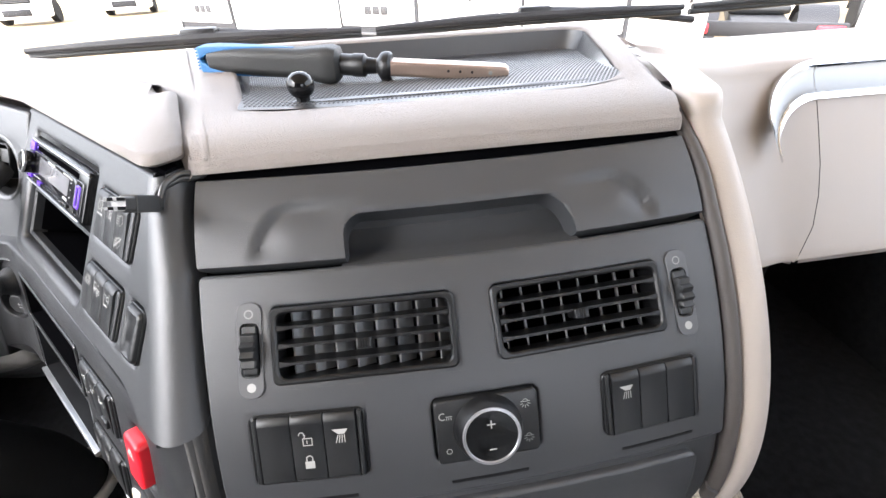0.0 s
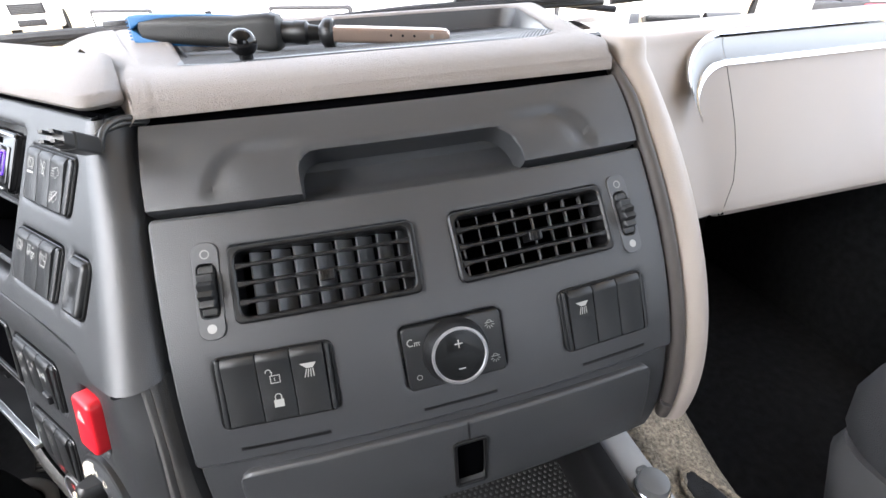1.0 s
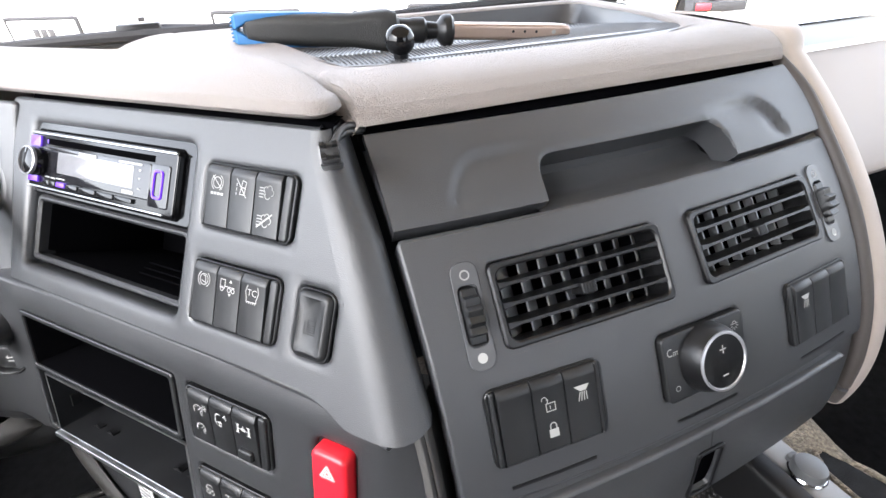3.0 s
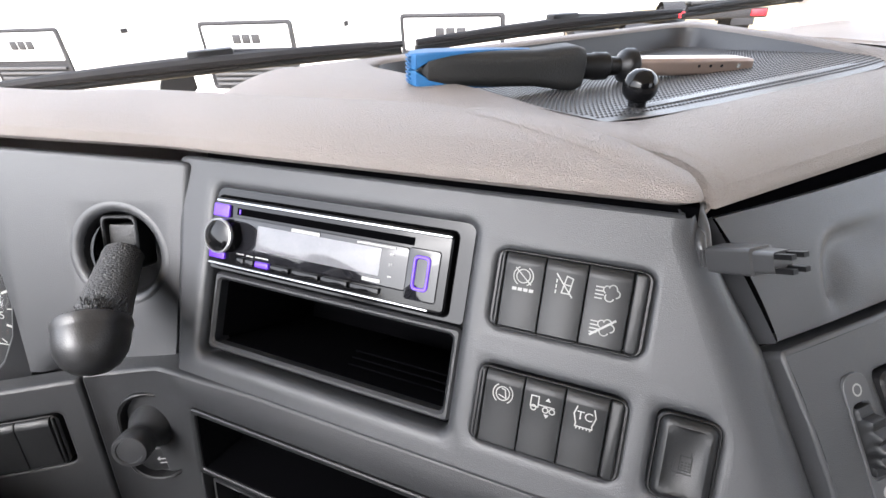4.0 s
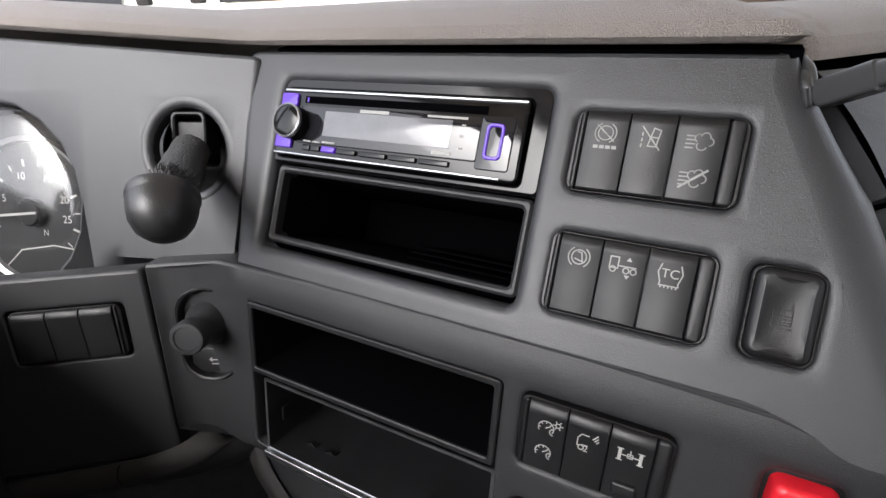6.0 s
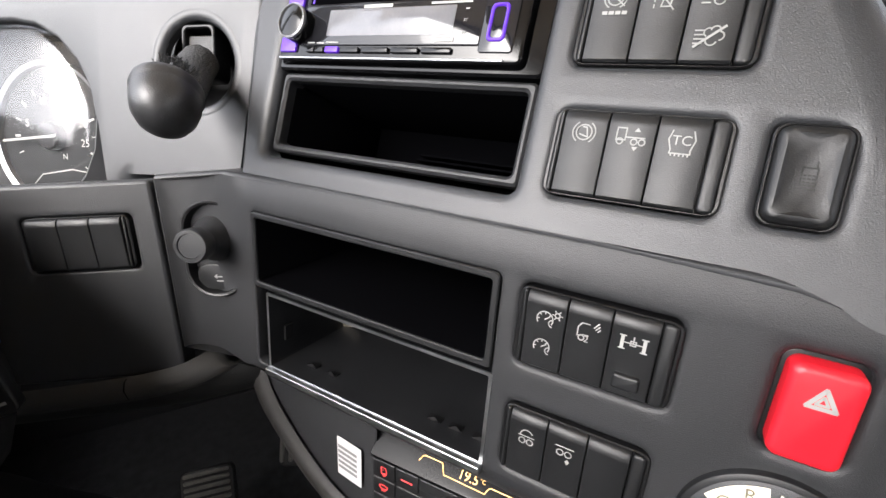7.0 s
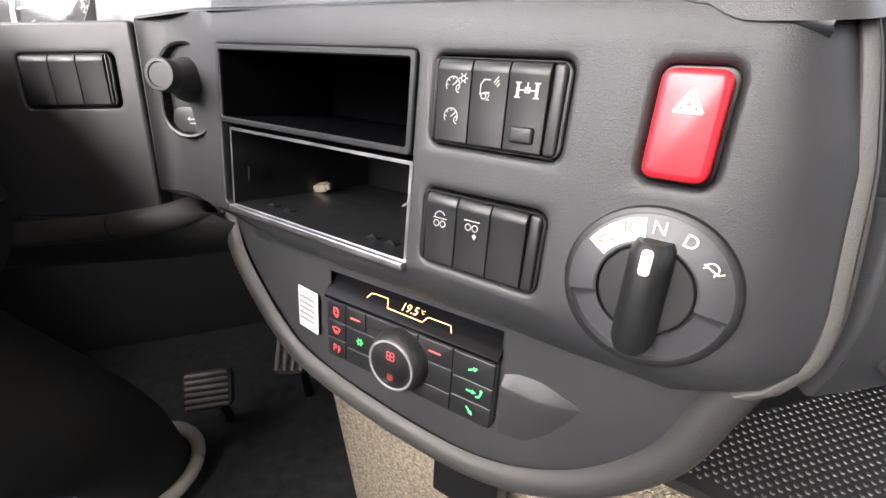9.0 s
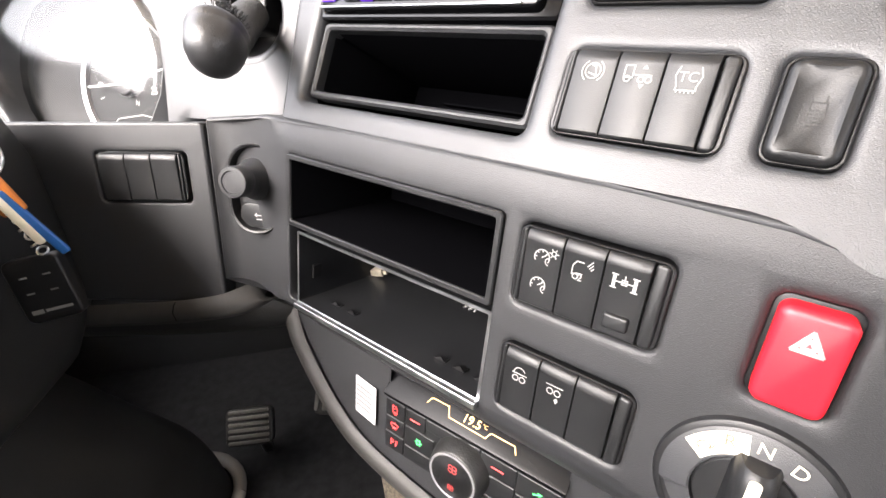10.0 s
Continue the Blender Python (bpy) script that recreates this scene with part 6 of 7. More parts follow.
for o in (0.0, 0.0042):
    b = bmesh.new()
    tube(b, smooth_line([(0.0290, 0.034, 0.007 + o), (0.0235, 0.0225, 0.0085 + 0.8 * o), (0.0130, 0.0165, 0.0105 + 0.8 * o), (0.0040 + 0.4 * o, 0.0070, 0.0090 + 0.5 * o), (-0.0010 + 0.8 * o, 0.0015, 0.0050), (0.0 + 0.3 * o, -0.001, 0.0)], 6), 0.0023, 10)
    part("lead", b, CABLE, cable)
b = bmesh.new()
lp = [[(-x, y, z) for y, z in ring(-w, w, -h, h, 0.0016)] for x, w, h in ((0.0, 0.0030, 0.0028), (0.0075, 0.0034, 0.0034), (0.0085, 0.0060, 0.0058), (0.030, 0.0060, 0.0058), (0.0305, 0.0050, 0.0048), (0.039, 0.0046, 0.0044))]
skin(b, lp, True, True)
aim = Vector((-0.0064, -0.041, 0.022)).to_track_quat("-X", "Z").to_matrix().to_4x4()
tip = part("plug", b, CABLE, cable, m=aim)
for k in range(3):
    b = bmesh.new()
    box(b, -0.0030 - 0.0020 * k, -0.0020 - 0.0020 * k, -0.0042, 0.0042, -0.0040, 0.0040, 0.0003)
    part("rib", b, CABLE, tip)
for y in (-0.0030, 0.0030):
    for z in (-0.0028, 0.0028):
        b = bmesh.new()
        box(b, -0.046, -0.037, y - 0.0012, y + 0.0012, z - 0.0010, z + 0.0010)
        part("pin", b, BLACK, tip)

# dimples of the tray mat, raised studs of rubber
b = bmesh.new()
nx, ny = 92, 52
vs, fs = [], []
for j in range(ny):
    for i in range(nx):
        u, v = (i + 0.5 * (j % 2)) / nx, j / ny
        if not (0.02 < u < 0.98 and 0.03 < v < 0.97):
            continue
        p = tray_floor(u, v)
        k0 = len(vs)
        for q in range(5):
            a = 2 * math.pi * q / 5
            vs.append((p.x + 0.0017 * math.cos(a), p.y + 0.0017 * math.sin(a), p.z + 0.0001))
        vs.append((p.x, p.y, p.z + 0.0011))
        fs += [(k0 + q, k0 + (q + 1) % 5, k0 + 5) for q in range(5)]
me = bpy.data.meshes.new("stud")
me.from_pydata(vs, [], fs)
me.materials.append(TRAYMAT)
tagged(new("stud", me), kind="stuff").parent = tray_mat

# ---- chrome strip on the passenger side ----
strip = thing("chrome_strip", GLV @ pose(0, 0.136, 0.002), "wide polished chrome strip with a darker centre band", "trim strip")
for nm, sec, mt in (("rail", ((0.030, -0.004), (0.0285, 0.004), (0.0205, 0.0055), (0.0175, 0.002)), CHROME), ("centre_band", ((0.0175, 0.0015), (0.010, -0.0015), (-0.010, -0.0015), (-0.0165, 0.0015)), material("brushed_grey_metal", (0.22, 0.22, 0.215), 0.42, 0.9, vary=0.1)), ("rail", ((-0.0165, 0.002), (-0.0195, 0.0055), (-0.0275, 0.004), (-0.030, -0.004)), CHROME)):
    b = bmesh.new()
    skin(b, [[(x, y, z) for y, z in sec] for x in (-0.278, -0.1, 0.1, 0.34)], closed=False)
    part(nm, b, mt, strip)
    b = bmesh.new()
    rows = []
    for k in range(21):
        t = k / 20
        a = t * radians(84)
        row = []
        for y, z in sec:
            w = (0.030 - y) / 0.060
            ox, oy = -0.280 - 0.090 * math.sin(a), -0.075 + 0.105 * math.cos(a)
            ix, iy = -0.280 - 0.079 * math.sin(a), -0.125 + 0.095 * math.cos(a)
            row.append((lerp(ox, ix, w), lerp(oy, iy, w), z * (1 - 0.6 * t) + 0.001 + 0.018 * t ** 3))
        rows.append(row)
    skin(b, rows, closed=False)
    part("end_" + nm, b, mt, strip)

# ---- engine tunnel, floor mat, lower console ----
TUN = 0.36
b = bmesh.new()
pts = [(-0.385, 0.535), (-0.10, 0.235), (-0.085, 0.20), (-0.085, -0.5), (0.26, -0.5), (0.26, 0.60), (-0.385, 0.60)]
lp = [[(x, y, z) for x, y in pts] for z in (0.0, TUN - 0.012)]
skin(b, lp, False, True)
tagged(part("engine_tunnel", b, BEIGE, smooth=0), "beige pebbled vinyl side of the engine tunnel", "floor", kind="structure")
b = bmesh.new()
lp = [[(x, y, z) for x, y in [(-0.335, 0.50), (-0.098, 0.25), (-0.07, 0.205), (-0.07, -0.5), (0.245, -0.5), (0.245, 0.52), (-0.335, 0.52)]] for z in (TUN - 0.012, TUN)]
skin(b, lp, False, True)
mat_ob = tagged(part("rubber_mat", b, RUBBER, smooth=0), "black studded rubber mat on the engine tunnel", "mat")
vs, fs = [], []
step = 0.0072
for j in range(84):
    for i in range(76):
        x, y = -0.30 + step * (i + 0.5 * (j % 2)), 0.0 + step * 0.86 * j
        if x > 0.245 or y > 0.51 or (x + 0.95 * y) < 0.155 or x < -0.065 and y < 0.21:
            continue
        k0 = len(vs)
        for q in range(6):
            a = 2 * math.pi * q / 6
            vs.append((x + 0.0021 * math.cos(a), y + 0.0021 * math.sin(a), TUN + 0.0001))
        for q in range(6):
            a = 2 * math.pi * q / 6
            vs.append((x + 0.0013 * math.cos(a), y + 0.0013 * math.sin(a), TUN + 0.0013))
        fs += [(k0 + q, k0 + (q + 1) % 6, k0 + 6 + (q + 1) % 6, k0 + 6 + q) for q in range(6)]
        fs.append(tuple(k0 + 6 + q for q in range(6)))
me = bpy.data.meshes.new("stud")
me.from_pydata(vs, [], fs)
# Studs paler than the mat, with their highlights put into the colour.
me.materials.append(material("stud_highlight_rubber", (0.03, 0.03, 0.031), 0.4, vary=0.3))
tagged(new("stud", me), kind="stuff").parent = mat_ob
# Block added to paint the dark space behind the open shelf.
bm = bmesh.new()
box(bm, -0.115, 0.255, 0.30, 0.34, TUN, 0.53)
tagged(part("console_shade", bm, BLACK, smooth=0), "black block added as the darkness behind the open console shelf", "dashboard", kind="structure")

side = thing("console_shelf", Matrix.Translation((0.268, 0.20, 0.40)), "grey plastic ledge beside the open console shelf", "console")
b = bmesh.new()
lp = [[(x, y, z) for x, y in ring(-0.020 + o, 0.022 - o, -0.32 + o, 0.12 - o, 0.012)] for z, o in ((-0.4, 0.0), (0.022, 0.0), (0.027, 0.002), (0.029, 0.006))]
skin(b, lp, False, True)
part("ledge", b, material("mid_grey_plastic", (0.20, 0.20, 0.205), 0.5, bump=0.2, grain=900), side)
b = bmesh.new()
lp = [[(x, y, z) for x, y in ring(-0.050 + o, -0.022 - o * 0.2, -0.32, 0.13, 0.006)] for z, o in ((-0.04, 0.0), (0.030, 0.0), (0.036, 0.004), (0.038, 0.010))]
skin(b, lp, False, True)
part("shelf_wall", b, BLACK, side)
soc = thing("power_socket", Matrix.Translation((0.270, 0.185, 0.429)), "round grey capped power socket on the console ledge", "socket")
b = bmesh.new()
lathe(b, [(0.0185, 0.0), (0.0185, 0.004), (0.0172, 0.0055)], 32)
part("rim", b, CHROME, soc)
b = bmesh.new()
lathe(b, [(0.0165, 0.003), (0.0165, 0.012), (0.0150, 0.0155), (0.010, 0.0170), (0.001, 0.0172)], 32)
slab(b, -0.007, 0.007, 0.012, 0.0215, 0.004, 0.010, 0.004, 0.002)
part("cap", b, material("dark_grey_cap", (0.07, 0.072, 0.075), 0.4), soc)

b = bmesh.new()


def shoulder(u, v):
    prof = ((0.290, 0.385), (0.300, 0.392), (0.330, 0.392), (0.368, 0.386), (0.388, 0.370), (0.398, 0.33), (0.405, 0.15), (0.41, 0.0))
    k = u * (len(prof) - 1)
    i = min(int(k), len(prof) - 2)
    x, z = lerp(prof[i][0], prof[i + 1][0], k - i), lerp(prof[i][1], prof[i + 1][1], k - i)
    y = lerp(-0.6, 0.37, v)
    return Vector((x + 0.02 * ease((y - 0.1) / 0.25), y, z + 0.03 * ease((y - 0.18) / 0.18)))


grid(b, shoulder, 28, 24)
beige = tagged(part("tunnel_cover", b, BEIGE), "beige pebbled vinyl cover over the tunnel's edge", "floor", kind="structure")
b = bmesh.new()
inset = [(0.322, -0.3), (0.322, 0.14), (0.330, 0.195), (0.342, 0.205), (0.352, 0.195), (0.380, 0.10), (0.384, -0.3)]
lp = [[(x, y, 0.3935 + 0.03 * ease((y - 0.18) / 0.18) + h) for x, y in inset] for h in (0.0, 0.003)]
skin(b, lp, False, True)
ins = tagged(part("carpet_inset", b, CARPET, smooth=0), "black carpet inset with a stitched beige edge", "carpet")
b = bmesh.new()
tube(b, smooth_line([(x, y, 0.3955 + 0.03 * ease((y - 0.18) / 0.18)) for x, y in inset], 5), 0.0035, 8)
part("piping", b, BEIGE, ins, "beige piped edge")

fuse = thing("socket_box", DRV @ axes((-0.235, 0.384, 0.270), (-0.7, -0.7, 0.1)), "small black hinged cover below the dashboard trim", "cover")
b = bmesh.new()
slab(b, -0.036, 0.036, -0.035, 0.026, -0.01, 0.016, 0.003, 0.003)
part("cover", b, BLACK, fuse)
b = bmesh.new()
slab(b, -0.036, 0.036, 0.0265, 0.034, -0.01, 0.018, 0.002, 0.002)
part("hinge", b, BLACK, fuse)

# ---- driver's footwell ----


def pedal(m, w, h, n, across, label):
    p = thing("pedal", m, label, "pedal", "foot pedals")
    b = bmesh.new()
    slab(b, -w, w, -h, h, -0.012, 0.004, 0.012, 0.003)
    part("plate", b, RUBBER, p)
    for k in range(n):
        b = bmesh.new()
        t = -0.8 + 1.6 * k / (n - 1)
        if across:
            slab(b, -w * 0.86, w * 0.86, t * h - 0.0028, t * h + 0.0028, 0.003, 0.008, 0.002, 0.0015)
        else:
            slab(b, t * w - 0.0035, t * w + 0.0035, -h * 0.86, h * 0.86, 0.003, 0.008, 0.003, 0.0015)
        part("tread", b, material("worn_pedal_rubber", (0.11, 0.105, 0.095), 0.5, vary=0.3, wear=60), p)
    b = bmesh.new()
    foot = m.inverted() @ (m.translation + Vector((0, 0.04, 0.005 - m.translation.z)))
    tube(b, [(0, 0, -0.008), foot.lerp(Vector((0, 0, -0.008)), 0.5) + Vector((0, 0, -0.01)), foot], 0.009, 10)
    part("arm", b, BLACK, p)
    return p


pedal(DRV @ axes((-0.462, 0.775, 0.155), (-0.15, -0.70, 0.70)), 0.027, 0.050, 4, False, "ribbed black accelerator pedal")
pedal(axes((-0.611, 0.720, 0.121), (-0.05, -0.75, 0.66)), 0.040, 0.032, 6, True, "wide ribbed black brake pedal")

col = thing("steering_column", Matrix.Translation((-0.722, 0.655, 0.0)), "black rubber-booted steering column rising from the floor", "steering column")
b = bmesh.new()
# Upper end is carried on unseen, to keep light off the side panel.
path = smooth_line([(0.0, 0.0, 0.03), (0.0, -0.03, 0.15), (-0.005, -0.125, 0.32), (-0.065, -0.197, 0.50), (-0.125, -0.267, 0.62), (-0.19, -0.345, 0.75), (-0.23, -0.40, 0.86)], 6)
tube(b, path, [lerp(0.070, 0.125, ease(i / (len(path) - 1))) for i in range(len(path))], 28)
part("boot", b, FOOT, col)
b = bmesh.new()
tube(b, [(0.084 * math.cos(a), 0.084 * math.sin(a), 0.035) for a in [2 * math.pi * i / 32 for i in range(33)]], 0.011, 10, caps=False)
part("floor_ring", b, material("grey_floor_ring", (0.22, 0.21, 0.195), 0.6, bump=0.3, grain=500), col, "grey ring where the boot meets the floor")
b = bmesh.new()
# Shroud raised and lengthened unseen, so it shades the panel under the instruments.
lp = [[(x + 0.097, y - 0.067, z) for x, z in ring(-0.24 + o, 0.012 - o, 0.485 + o, (0.69 if y > -0.02 else 0.755) - o, 0.05)] for y, o in ((0.02, 0.03), (-0.03, 0.012), (-0.09, 0.0), (-0.18, 0.004), (-0.28, 0.006), (-0.31, 0.03))]
skin(b, lp, True, True)
part("shroud", b, FOOT, col)

keys = thing("key_ring", DRV @ Matrix.Translation((-0.600, 0.470, 0.676)) @ Matrix.Scale(1.12, 4), "bunch of keys with a black fob hanging from the ignition", "keys")
b = bmesh.new()
tube(b, [(0.011 * math.cos(a), 0.004 * math.sin(a), 0.011 * math.sin(a)) for a in [2 * math.pi * i / 24 for i in range(25)]], 0.0010, 6, caps=False)
part("ring", b, STEEL, keys)
for k, (x, z, w, h, mt, lb, turn) in enumerate(((0.004, -0.020, 0.008, 0.014, material("orange_key_tag", (0.38, 0.12, 0.02), 0.5), "orange plastic tag", 20), (0.016, -0.040, 0.0032, 0.024, material("blue_key_tag", (0.008, 0.06, 0.2), 0.4), "blue plastic strip", 28), (0.009, -0.036, 0.003, 0.019, CREAM, "", 24), (-0.006, -0.045, 0.022, 0.030, None, "", 0))):
    if mt is None:
        continue
    b = bmesh.new()
    slab(b, -w, w, -h, h, -0.001, 0.001, 0.002, 0.0008)
    part("key_tag", b, mt, keys, lb, m=pose(x, -0.006 - 0.001 * k, z, 90, 0, 0) @ pose(0, 0, 0, 0, 0, turn))
for k in range(9):
    b = bmesh.new()
    tube(b, [(0.0045 * math.cos(a), 0.0025 * math.sin(a), 0.0) for a in [2 * math.pi * i / 12 for i in range(13)]], 0.0008, 5, caps=False)
    part("chain_link", b, STEEL, keys, m=pose(0.002 + 0.0012 * k, -0.004, -0.016 - 0.0055 * k, 90 * (k % 2) + 60, 0, 90))
b = bmesh.new()
slab(b, -0.0170, 0.0170, -0.0240, 0.0200, -0.004, 0.004, 0.005, 0.002)
fob = part("fob", b, BLACK, keys, "black remote fob with pale print", m=pose(0.006, -0.008, -0.083, 80, -8, 6))
b = bmesh.new()
for x, y in ((-0.007, 0.008), (0.007, 0.008), (-0.007, -0.003), (0.007, -0.003)):
    stroke(b, [(x - 0.002, y), (x + 0.002, y)], 0.0012, 0.0042)
stroke(b, [(-0.011, -0.016), (-0.006, -0.016)], 0.003, 0.0042)
stroke(b, [(-0.003, -0.016), (0.012, -0.016)], 0.002, 0.0042)
part("print", b, FADED, fob, smooth=0)

stalk = thing("column_stalk", DRV @ Matrix.Translation((-0.495, 0.385, 0.797)), "pale grey column stalk with a dark end button", "stalk")
b = bmesh.new()
tip_dir = Vector((0.32, -0.55, 0.55)).normalized()
root = [Vector((-0.10, 0.055, -0.075)), Vector((-0.05, 0.03, -0.035)), Vector((-0.012, 0.012, -0.011)), Vector((0, 0, 0))]
tube(b, smooth_line(root, 5), [lerp(0.011, 0.0145, ease(i / 15)) for i in range(16)], 24)
part("arm", b, material("pale_grey_stalk", (0.42, 0.40, 0.37), 0.5), stalk)
b = bmesh.new()
q = tip_dir.to_track_quat("Z", "Y").to_matrix().to_4x4()
lathe(b, [(0.0090, -0.004), (0.0090, 0.004), (0.0072, 0.0065), (0.001, 0.0075)], 28)
part("button", b, SWITCH, stalk, m=Matrix.Translation((0.0, 0.0, 0.001)) @ q)

# ---- passenger seat ----
seat = thing("passenger_seat", Matrix.Translation((0.820, -0.045, 0.0)), "dark grey fabric passenger seat with a grey base cover", "seat")
b = bmesh.new()
lp = [[(x, y, z) for x, y in ring(-0.27 + o, 0.27 - o, -0.30 + o, 0.27 - o, 0.08)] for z, o in ((0.36, 0.02), (0.39, 0.004), (0.43, 0.0), (0.47, 0.006), (0.50, 0.022), (0.515, 0.05))]
skin(b, lp, True, True)
part("cushion", b, material("dark_seat_fabric", (0.03, 0.031, 0.034), 0.85, bump=0.6, grain=700, vary=0.2), seat)
b = bmesh.new()
lp = [[(x, y, z) for x, y in ring(-0.275 + o, 0.275 - o, -0.30, 0.25 - o, 0.05)] for z, o in ((0.0, 0.05), (0.20, 0.03), (0.36, 0.0), (0.385, 0.004))]
skin(b, lp, True, True)
part("base_cover", b, material("grey_seat_plastic", (0.06, 0.06, 0.063), 0.5, bump=0.2, grain=800), seat)
b = bmesh.new()
lp = [[(x, y, z) for x, y in ring(-0.25, 0.25, -0.42 - 0.05 * k, -0.28 - 0.05 * k, 0.05)] for k, z in enumerate((0.45, 0.65, 0.85, 1.05, 1.2))]
skin(b, lp, True, True)
part("backrest", b, MATS["dark_seat_fabric"], seat)

# ---- windscreen and wipers ----
b = bmesh.new()
skin(b, [[(x, y, z) for x in (-1.10, -0.4, 0.4, 1.2)] for y, z in ((1.085, 0.745), (1.03, 1.0), (0.94, 1.35), (0.85, 1.62))], closed=False)
SCREEN = GLASS.copy()
SCREEN.name = "clear_windscreen_glass"
for n in SCREEN.node_tree.nodes:
    if n.type == "MIX_SHADER":
        n.inputs[0].default_value = 0.02
ws = tagged(part("window_1", b, SCREEN), "large clear cab windscreen", "windscreen", kind="structure")
ws.visible_shadow = False


def wiper(p0, p1, label):
    p0, p1 = Vector(p0), Vector(p1)
    w = thing("windscreen_wiper", Matrix.Translation(p0), label, "wiper", "windscreen wipers")
    d = p1 - p0
    b = bmesh.new()
    tube(b, [d * (i / 12) + Vector((0, 0, 0.003 * math.sin(math.pi * i / 12))) for i in range(13)], 0.0065, 8)
    part("blade", b, RUBBER, w)
    b = bmesh.new()
    tube(b, [d * (i / 12) + Vector((0, -0.008, 0.012 + 0.005 * math.sin(math.pi * i / 12))) for i in range(13)], [0.006 + 0.004 * math.sin(math.pi * i / 12) for i in range(13)], 8)
    part("spoiler", b, TRUCK_DARK, w)
    b = bmesh.new()
    tube(b, [d * 0.50 + Vector((0, 0.015, 0.024)), d * 0.75 + Vector((0, 0.018, 0.012)), d + Vector((0.05, 0.02, -0.02))], 0.008, 8)
    part("arm", b, TRUCK_DARK, w)
    b = bmesh.new()
    o = d * 0.5
    box(b, o.x - 0.035, o.x + 0.035, o.y - 0.012, o.y + 0.016, o.z + 0.004, o.z + 0.034, 0.004)
    part("clip", b, BLACK, w)


wiper((-0.655, 1.095, 0.806), (0.0, 1.095, 0.806), "long black wiper resting at the windscreen's foot")
wiper((0.030, 1.095, 0.806), (0.730, 1.095, 0.812), "long black wiper resting at the windscreen's foot")
wiper((0.752, 1.095, 0.812), (1.45, 1.095, 0.82), "long black wiper resting at the windscreen's foot")

# ---- parked trucks ----
TGLASS = material("dark_windscreen_glass", (0.012, 0.013, 0.014), 0.25, spec=0.15, vary=0.2)
LAMP = material("headlamp_lens", (0.20, 0.21, 0.22), 0.3, vary=0.2, wear=20)
BADGE = material("grey_badge", (0.03, 0.03, 0.032), 0.5, spec=0.2)


def truck(x, y, turn, label):
    """A cab-over truck: local x across its front, -y ahead of it, z up from the ground."""
    t = thing("truck", pose(x, y, GROUND_Z, 0, 0, turn), label, "truck", "parked trucks")
    b = bmesh.new()
    lp = []
    for z, o, f in ((0.55, 0.0, 0.02), (1.0, 0.0, 0.0), (1.7, 0.0, 0.0), (1.95, 0.01, 0.02), (2.4, 0.03, 0.10), (3.1, 0.07, 0.26), (3.25, 0.15, 0.36)):
        lp.append([(px, py, z) for px, py in ring(-1.15 + o, 1.15 - o, f, 2.1, 0.28)])
    skin(b, lp, False, True)
    part("cab", b, WHITE_PAINT, t)
    b = bmesh.new()
    skin(b, [[(px, py, z) for px in (-0.98, -0.6, 0.6, 0.98)] for z, py in ((2.12, 0.022), (2.4, 0.075), (2.9, 0.20))], closed=False)
    part("windscreen", b, TGLASS, t)
    b = bmesh.new()
    lp = [[(px, yy, pz) for px, pz in ring(-0.68 + o, 0.68 - o, 0.92 + o, 1.77 - o, 0.05)] for yy, o in ((0.02, 0.0), (-0.035, 0.0), (-0.04, 0.03), (-0.02, 0.045))]
    skin(b, lp, False, True)
    part("grille_frame", b, TRUCK_DARK, t)
    b = bmesh.new()
    lp = [[(px, yy, pz) for px, pz in ring(-0.63, 0.63, 1.35, 1.72, 0.03)] for yy in (0.0, -0.034, -0.036)]
    skin(b, lp, False, True)
    panel = part("grille_panel", b, material("pale_grille_panel", (0.50, 0.50, 0.50), 0.4), t)
    for k in (-1, 0, 1):
        b = bmesh.new()
        box(b, 0.14 * k - 0.058, 0.14 * k + 0.058, -0.044, -0.034, 1.50, 1.61, 0.01)
        part("badge_block", b, BADGE, panel)
    for k in range(5):
        b = bmesh.new()
        box(b, -0.60, 0.60, -0.06, -0.02, 0.97 + 0.066 * k, 1.005 + 0.066 * k, 0.008)
        part("slat", b, material("grey_grille_slat", (0.06, 0.06, 0.062), 0.6, spec=0.2), t)
    b = bmesh.new()
    lp = [[(px, py, z) for px, py in ring(-1.16 + o, 1.16 - o, -0.08 + o, 0.9, 0.22)] for z, o in ((0.32, 0.06), (0.40, 0.0), (0.80, 0.0), (0.88, 0.04))]
    skin(b, lp, True, True)
    part("bumper", b, WHITE_PAINT, t)
    b = bmesh.new()
    box(b, -0.55, 0.55, -0.11, -0.06, 0.42, 0.70, 0.02)
    part("bumper_grille", b, TRUCK_DARK, t)
    for s in (-1, 1):
        b = bmesh.new()
        box(b, s * 0.72, s * 1.08, -0.10, 0.0, 0.60, 0.86, 0.03)
        part("headlight", b, LAMP, t)
        b = bmesh.new()
        box(b, s * 1.13, s * 1.165, 0.55, 0.67, 1.62, 1.68, 0.006)
        part("door_handle", b, TRUCK_DARK, t)
        b = bmesh.new()
        tube(b, [(s * 1.05, 0.25, 2.72), (s * 1.35, 0.05, 2.68)], 0.025, 6)
        box(b, s * 1.24, s * 1.46, 0.0, 0.10, 2.12, 2.75, 0.03)
        part("mirror", b, TRUCK_DARK, t)
        b = bmesh.new()
        tube(b, [(s * 1.05, 1.35 + 0.66 * math.cos(a), 0.52 + 0.66 * math.sin(a)) for a in [math.pi * i / 14 for i in range(15)]], 0.07, 8)
        part("wheel_arch", b, TRUCK_DARK, t)
        b = bmesh.new()
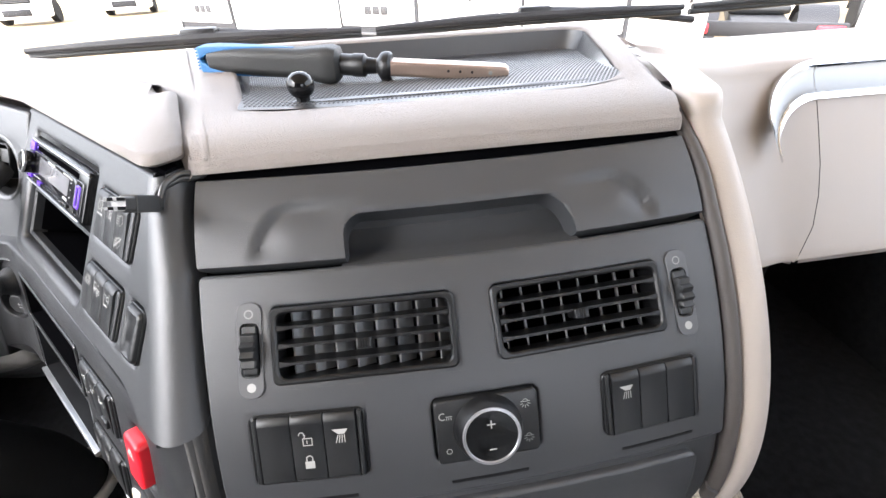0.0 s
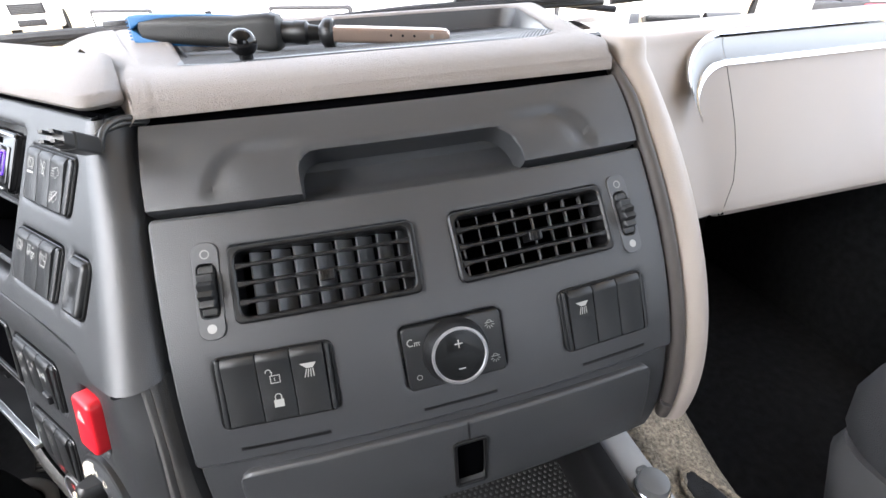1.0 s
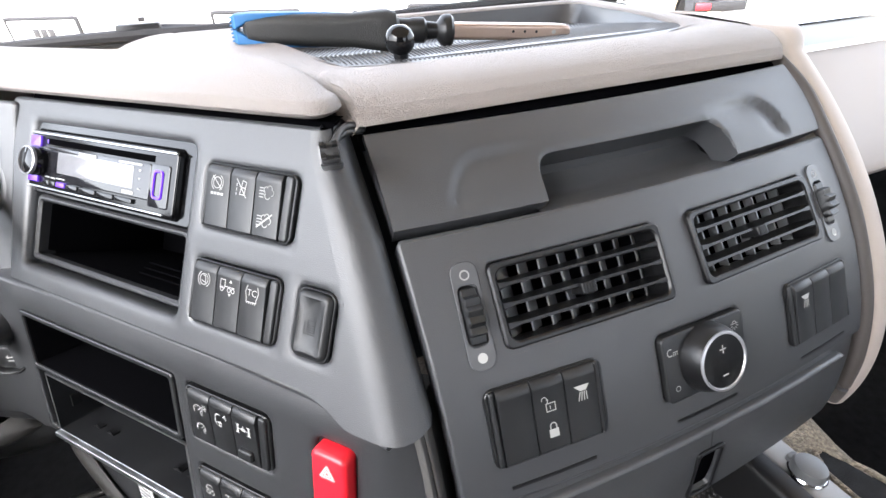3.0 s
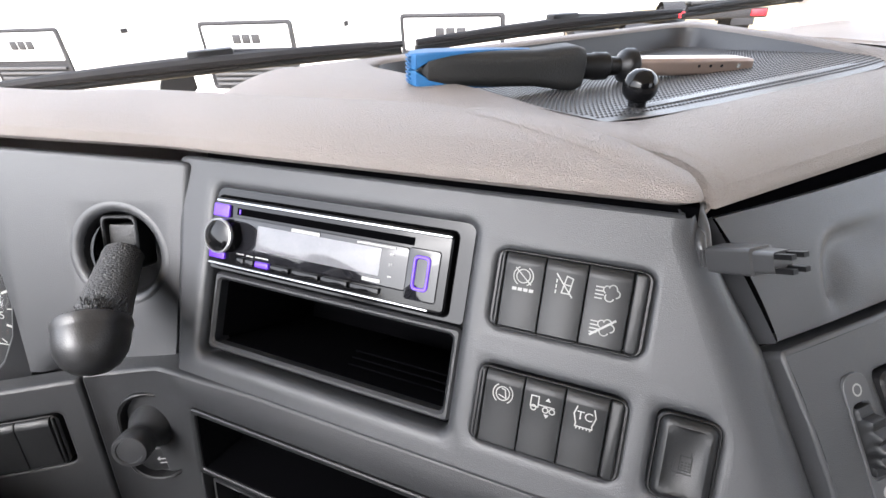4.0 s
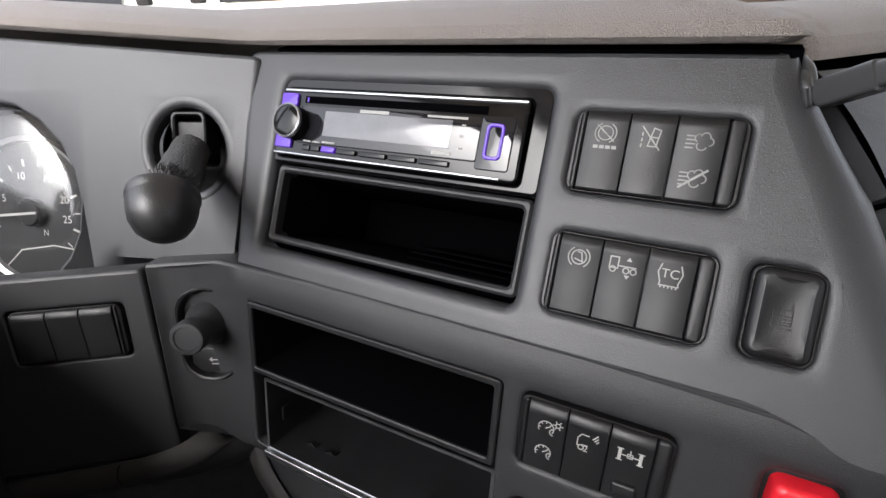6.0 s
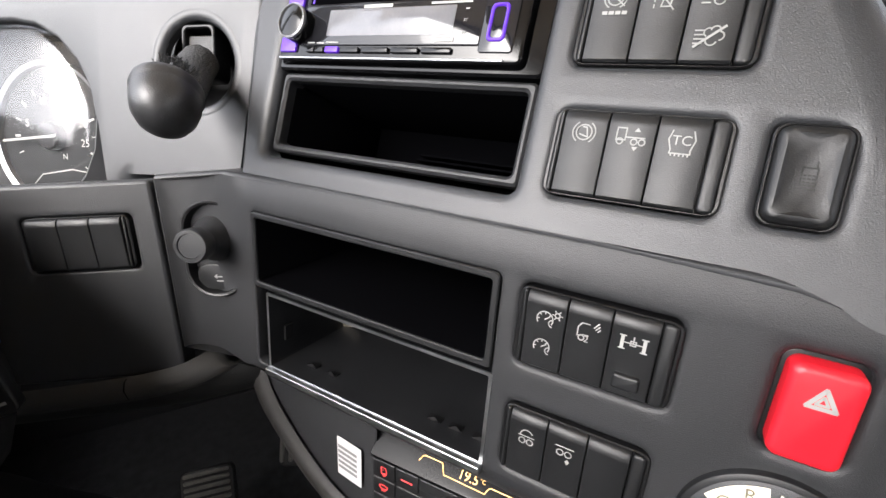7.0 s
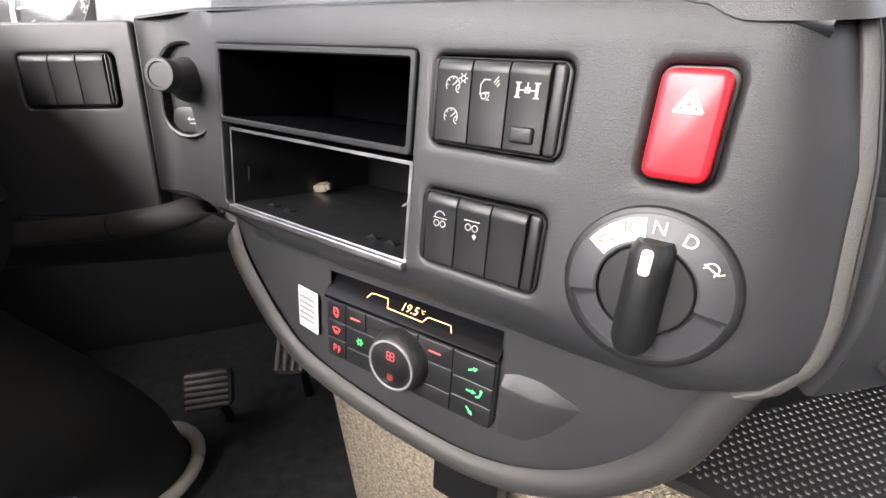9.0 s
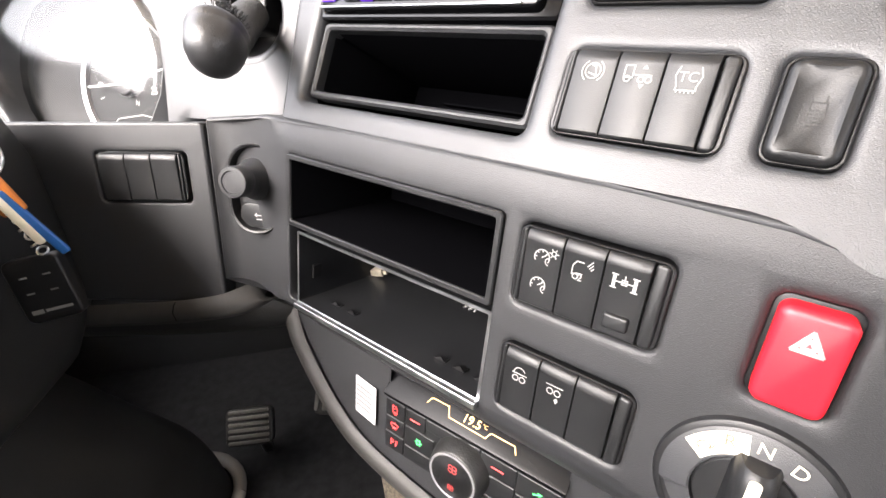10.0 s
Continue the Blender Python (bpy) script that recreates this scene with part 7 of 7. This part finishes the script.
        lathe(b, [(0.28, -0.14), (0.50, -0.15), (0.52, -0.10), (0.52, 0.10), (0.50, 0.15), (0.28, 0.14)], 32)
        wh = part("wheel", b, TYRE, t, m=pose(s * 1.02, 1.35, 0.52, 0, 90 * s, 0))
        b = bmesh.new()
        lathe(b, [(0.29, 0.13), (0.27, 0.10), (0.20, 0.06), (0.10, 0.10), (0.09, 0.13), (0.01, 0.13)], 28)
        part("rim", b, material("grey_steel_rim", (0.16, 0.16, 0.16), 0.6, spec=0.2), wh)
    b = bmesh.new()
    box(b, -0.42, -0.32, 2.0, 6.0, 0.75, 1.0)
    box(b, 0.32, 0.42, 2.0, 6.0, 0.75, 1.0)
    part("chassis", b, TRUCK_DARK, t)
    return t


def front(lx, ly, rx, ry):
    return (lx + rx) / 2, (ly + ry) / 2, math.degrees(math.atan2(ry - ly, rx - lx))


truck(*front(-0.36, 7.66, 0.70, 6.84), "parked white cab-over truck with a dark grille")
truck(*front(-3.20, 9.52, -2.16, 8.75), "parked white cab-over truck with a dark grille")
truck(*front(1.94, 6.30, 2.95, 5.25), "parked white cab-over truck with a dark grille")
truck(-15.5, 25.5, 12, "white truck parked far across the yard")
truck(-12.0, 28.0, 12, "white truck parked far across the yard")
truck(-9.2, 31.0, 12, "white truck parked far across the yard")


def trailer_rear(x, y, turn, label):
    t = thing("tractor_unit", pose(x, y, GROUND_Z, 0, 0, turn), label, "truck", "parked tractor units")
    b = bmesh.new()
    box(b, -0.45, 0.45, 0.0, 5.0, 0.75, 1.0, 0.03)
    part("chassis", b, TRUCK_DARK, t)
    b = bmesh.new()
    box(b, -1.2, 1.2, -0.10, 0.0, 0.78, 1.02, 0.03)
    part("rear_beam", b, TRUCK_DARK, t)
    b = bmesh.new()
    box(b, -0.5, 0.5, 0.9, 1.7, 1.02, 1.16, 0.05)
    part("coupling_plate", b, BLACK, t)
    b = bmesh.new()
    lp = [[(px, py, z) for px, py in ring(-1.2, 1.2, 3.2, 5.2, 0.2)] for z in (0.9, 2.2, 3.3)]
    skin(b, lp, False, True)
    part("cab", b, WHITE_PAINT, t)
    for s in (-1, 1):
        b = bmesh.new()
        box(b, s * 0.78, s * 1.15, -0.14, -0.09, 0.82, 0.98, 0.02)
        part("tail_light", b, RED, t)
        b = bmesh.new()
        rows = [[(s * px, 1.3 + 0.64 * math.cos(a), 0.52 + 0.64 * math.sin(a)) for px in (0.62, 1.22)] for a in [math.pi * i / 12 for i in range(13)]]
        skin(b, rows, closed=False)
        part("mudguard", b, TRUCK_DARK, t)
        b = bmesh.new()
        lathe(b, [(0.28, -0.25), (0.50, -0.26), (0.52, -0.2), (0.52, 0.2), (0.50, 0.26), (0.28, 0.25)], 28)
        part("wheel", b, TYRE, t, m=pose(s * 0.92, 1.3, 0.52, 0, 90, 0))
    return t


trailer_rear(6.6, 7.6, -35, "bare tractor unit seen from behind with red tail lights")
trailer_rear(9.6, 12.5, -35, "bare tractor unit seen from behind with red tail lights")
trailer_rear(5.2, 13.5, -38, "bare tractor unit parked behind the white trucks")
trailer_rear(12.5, 9.5, -35, "bare tractor unit seen from behind with red tail lights")
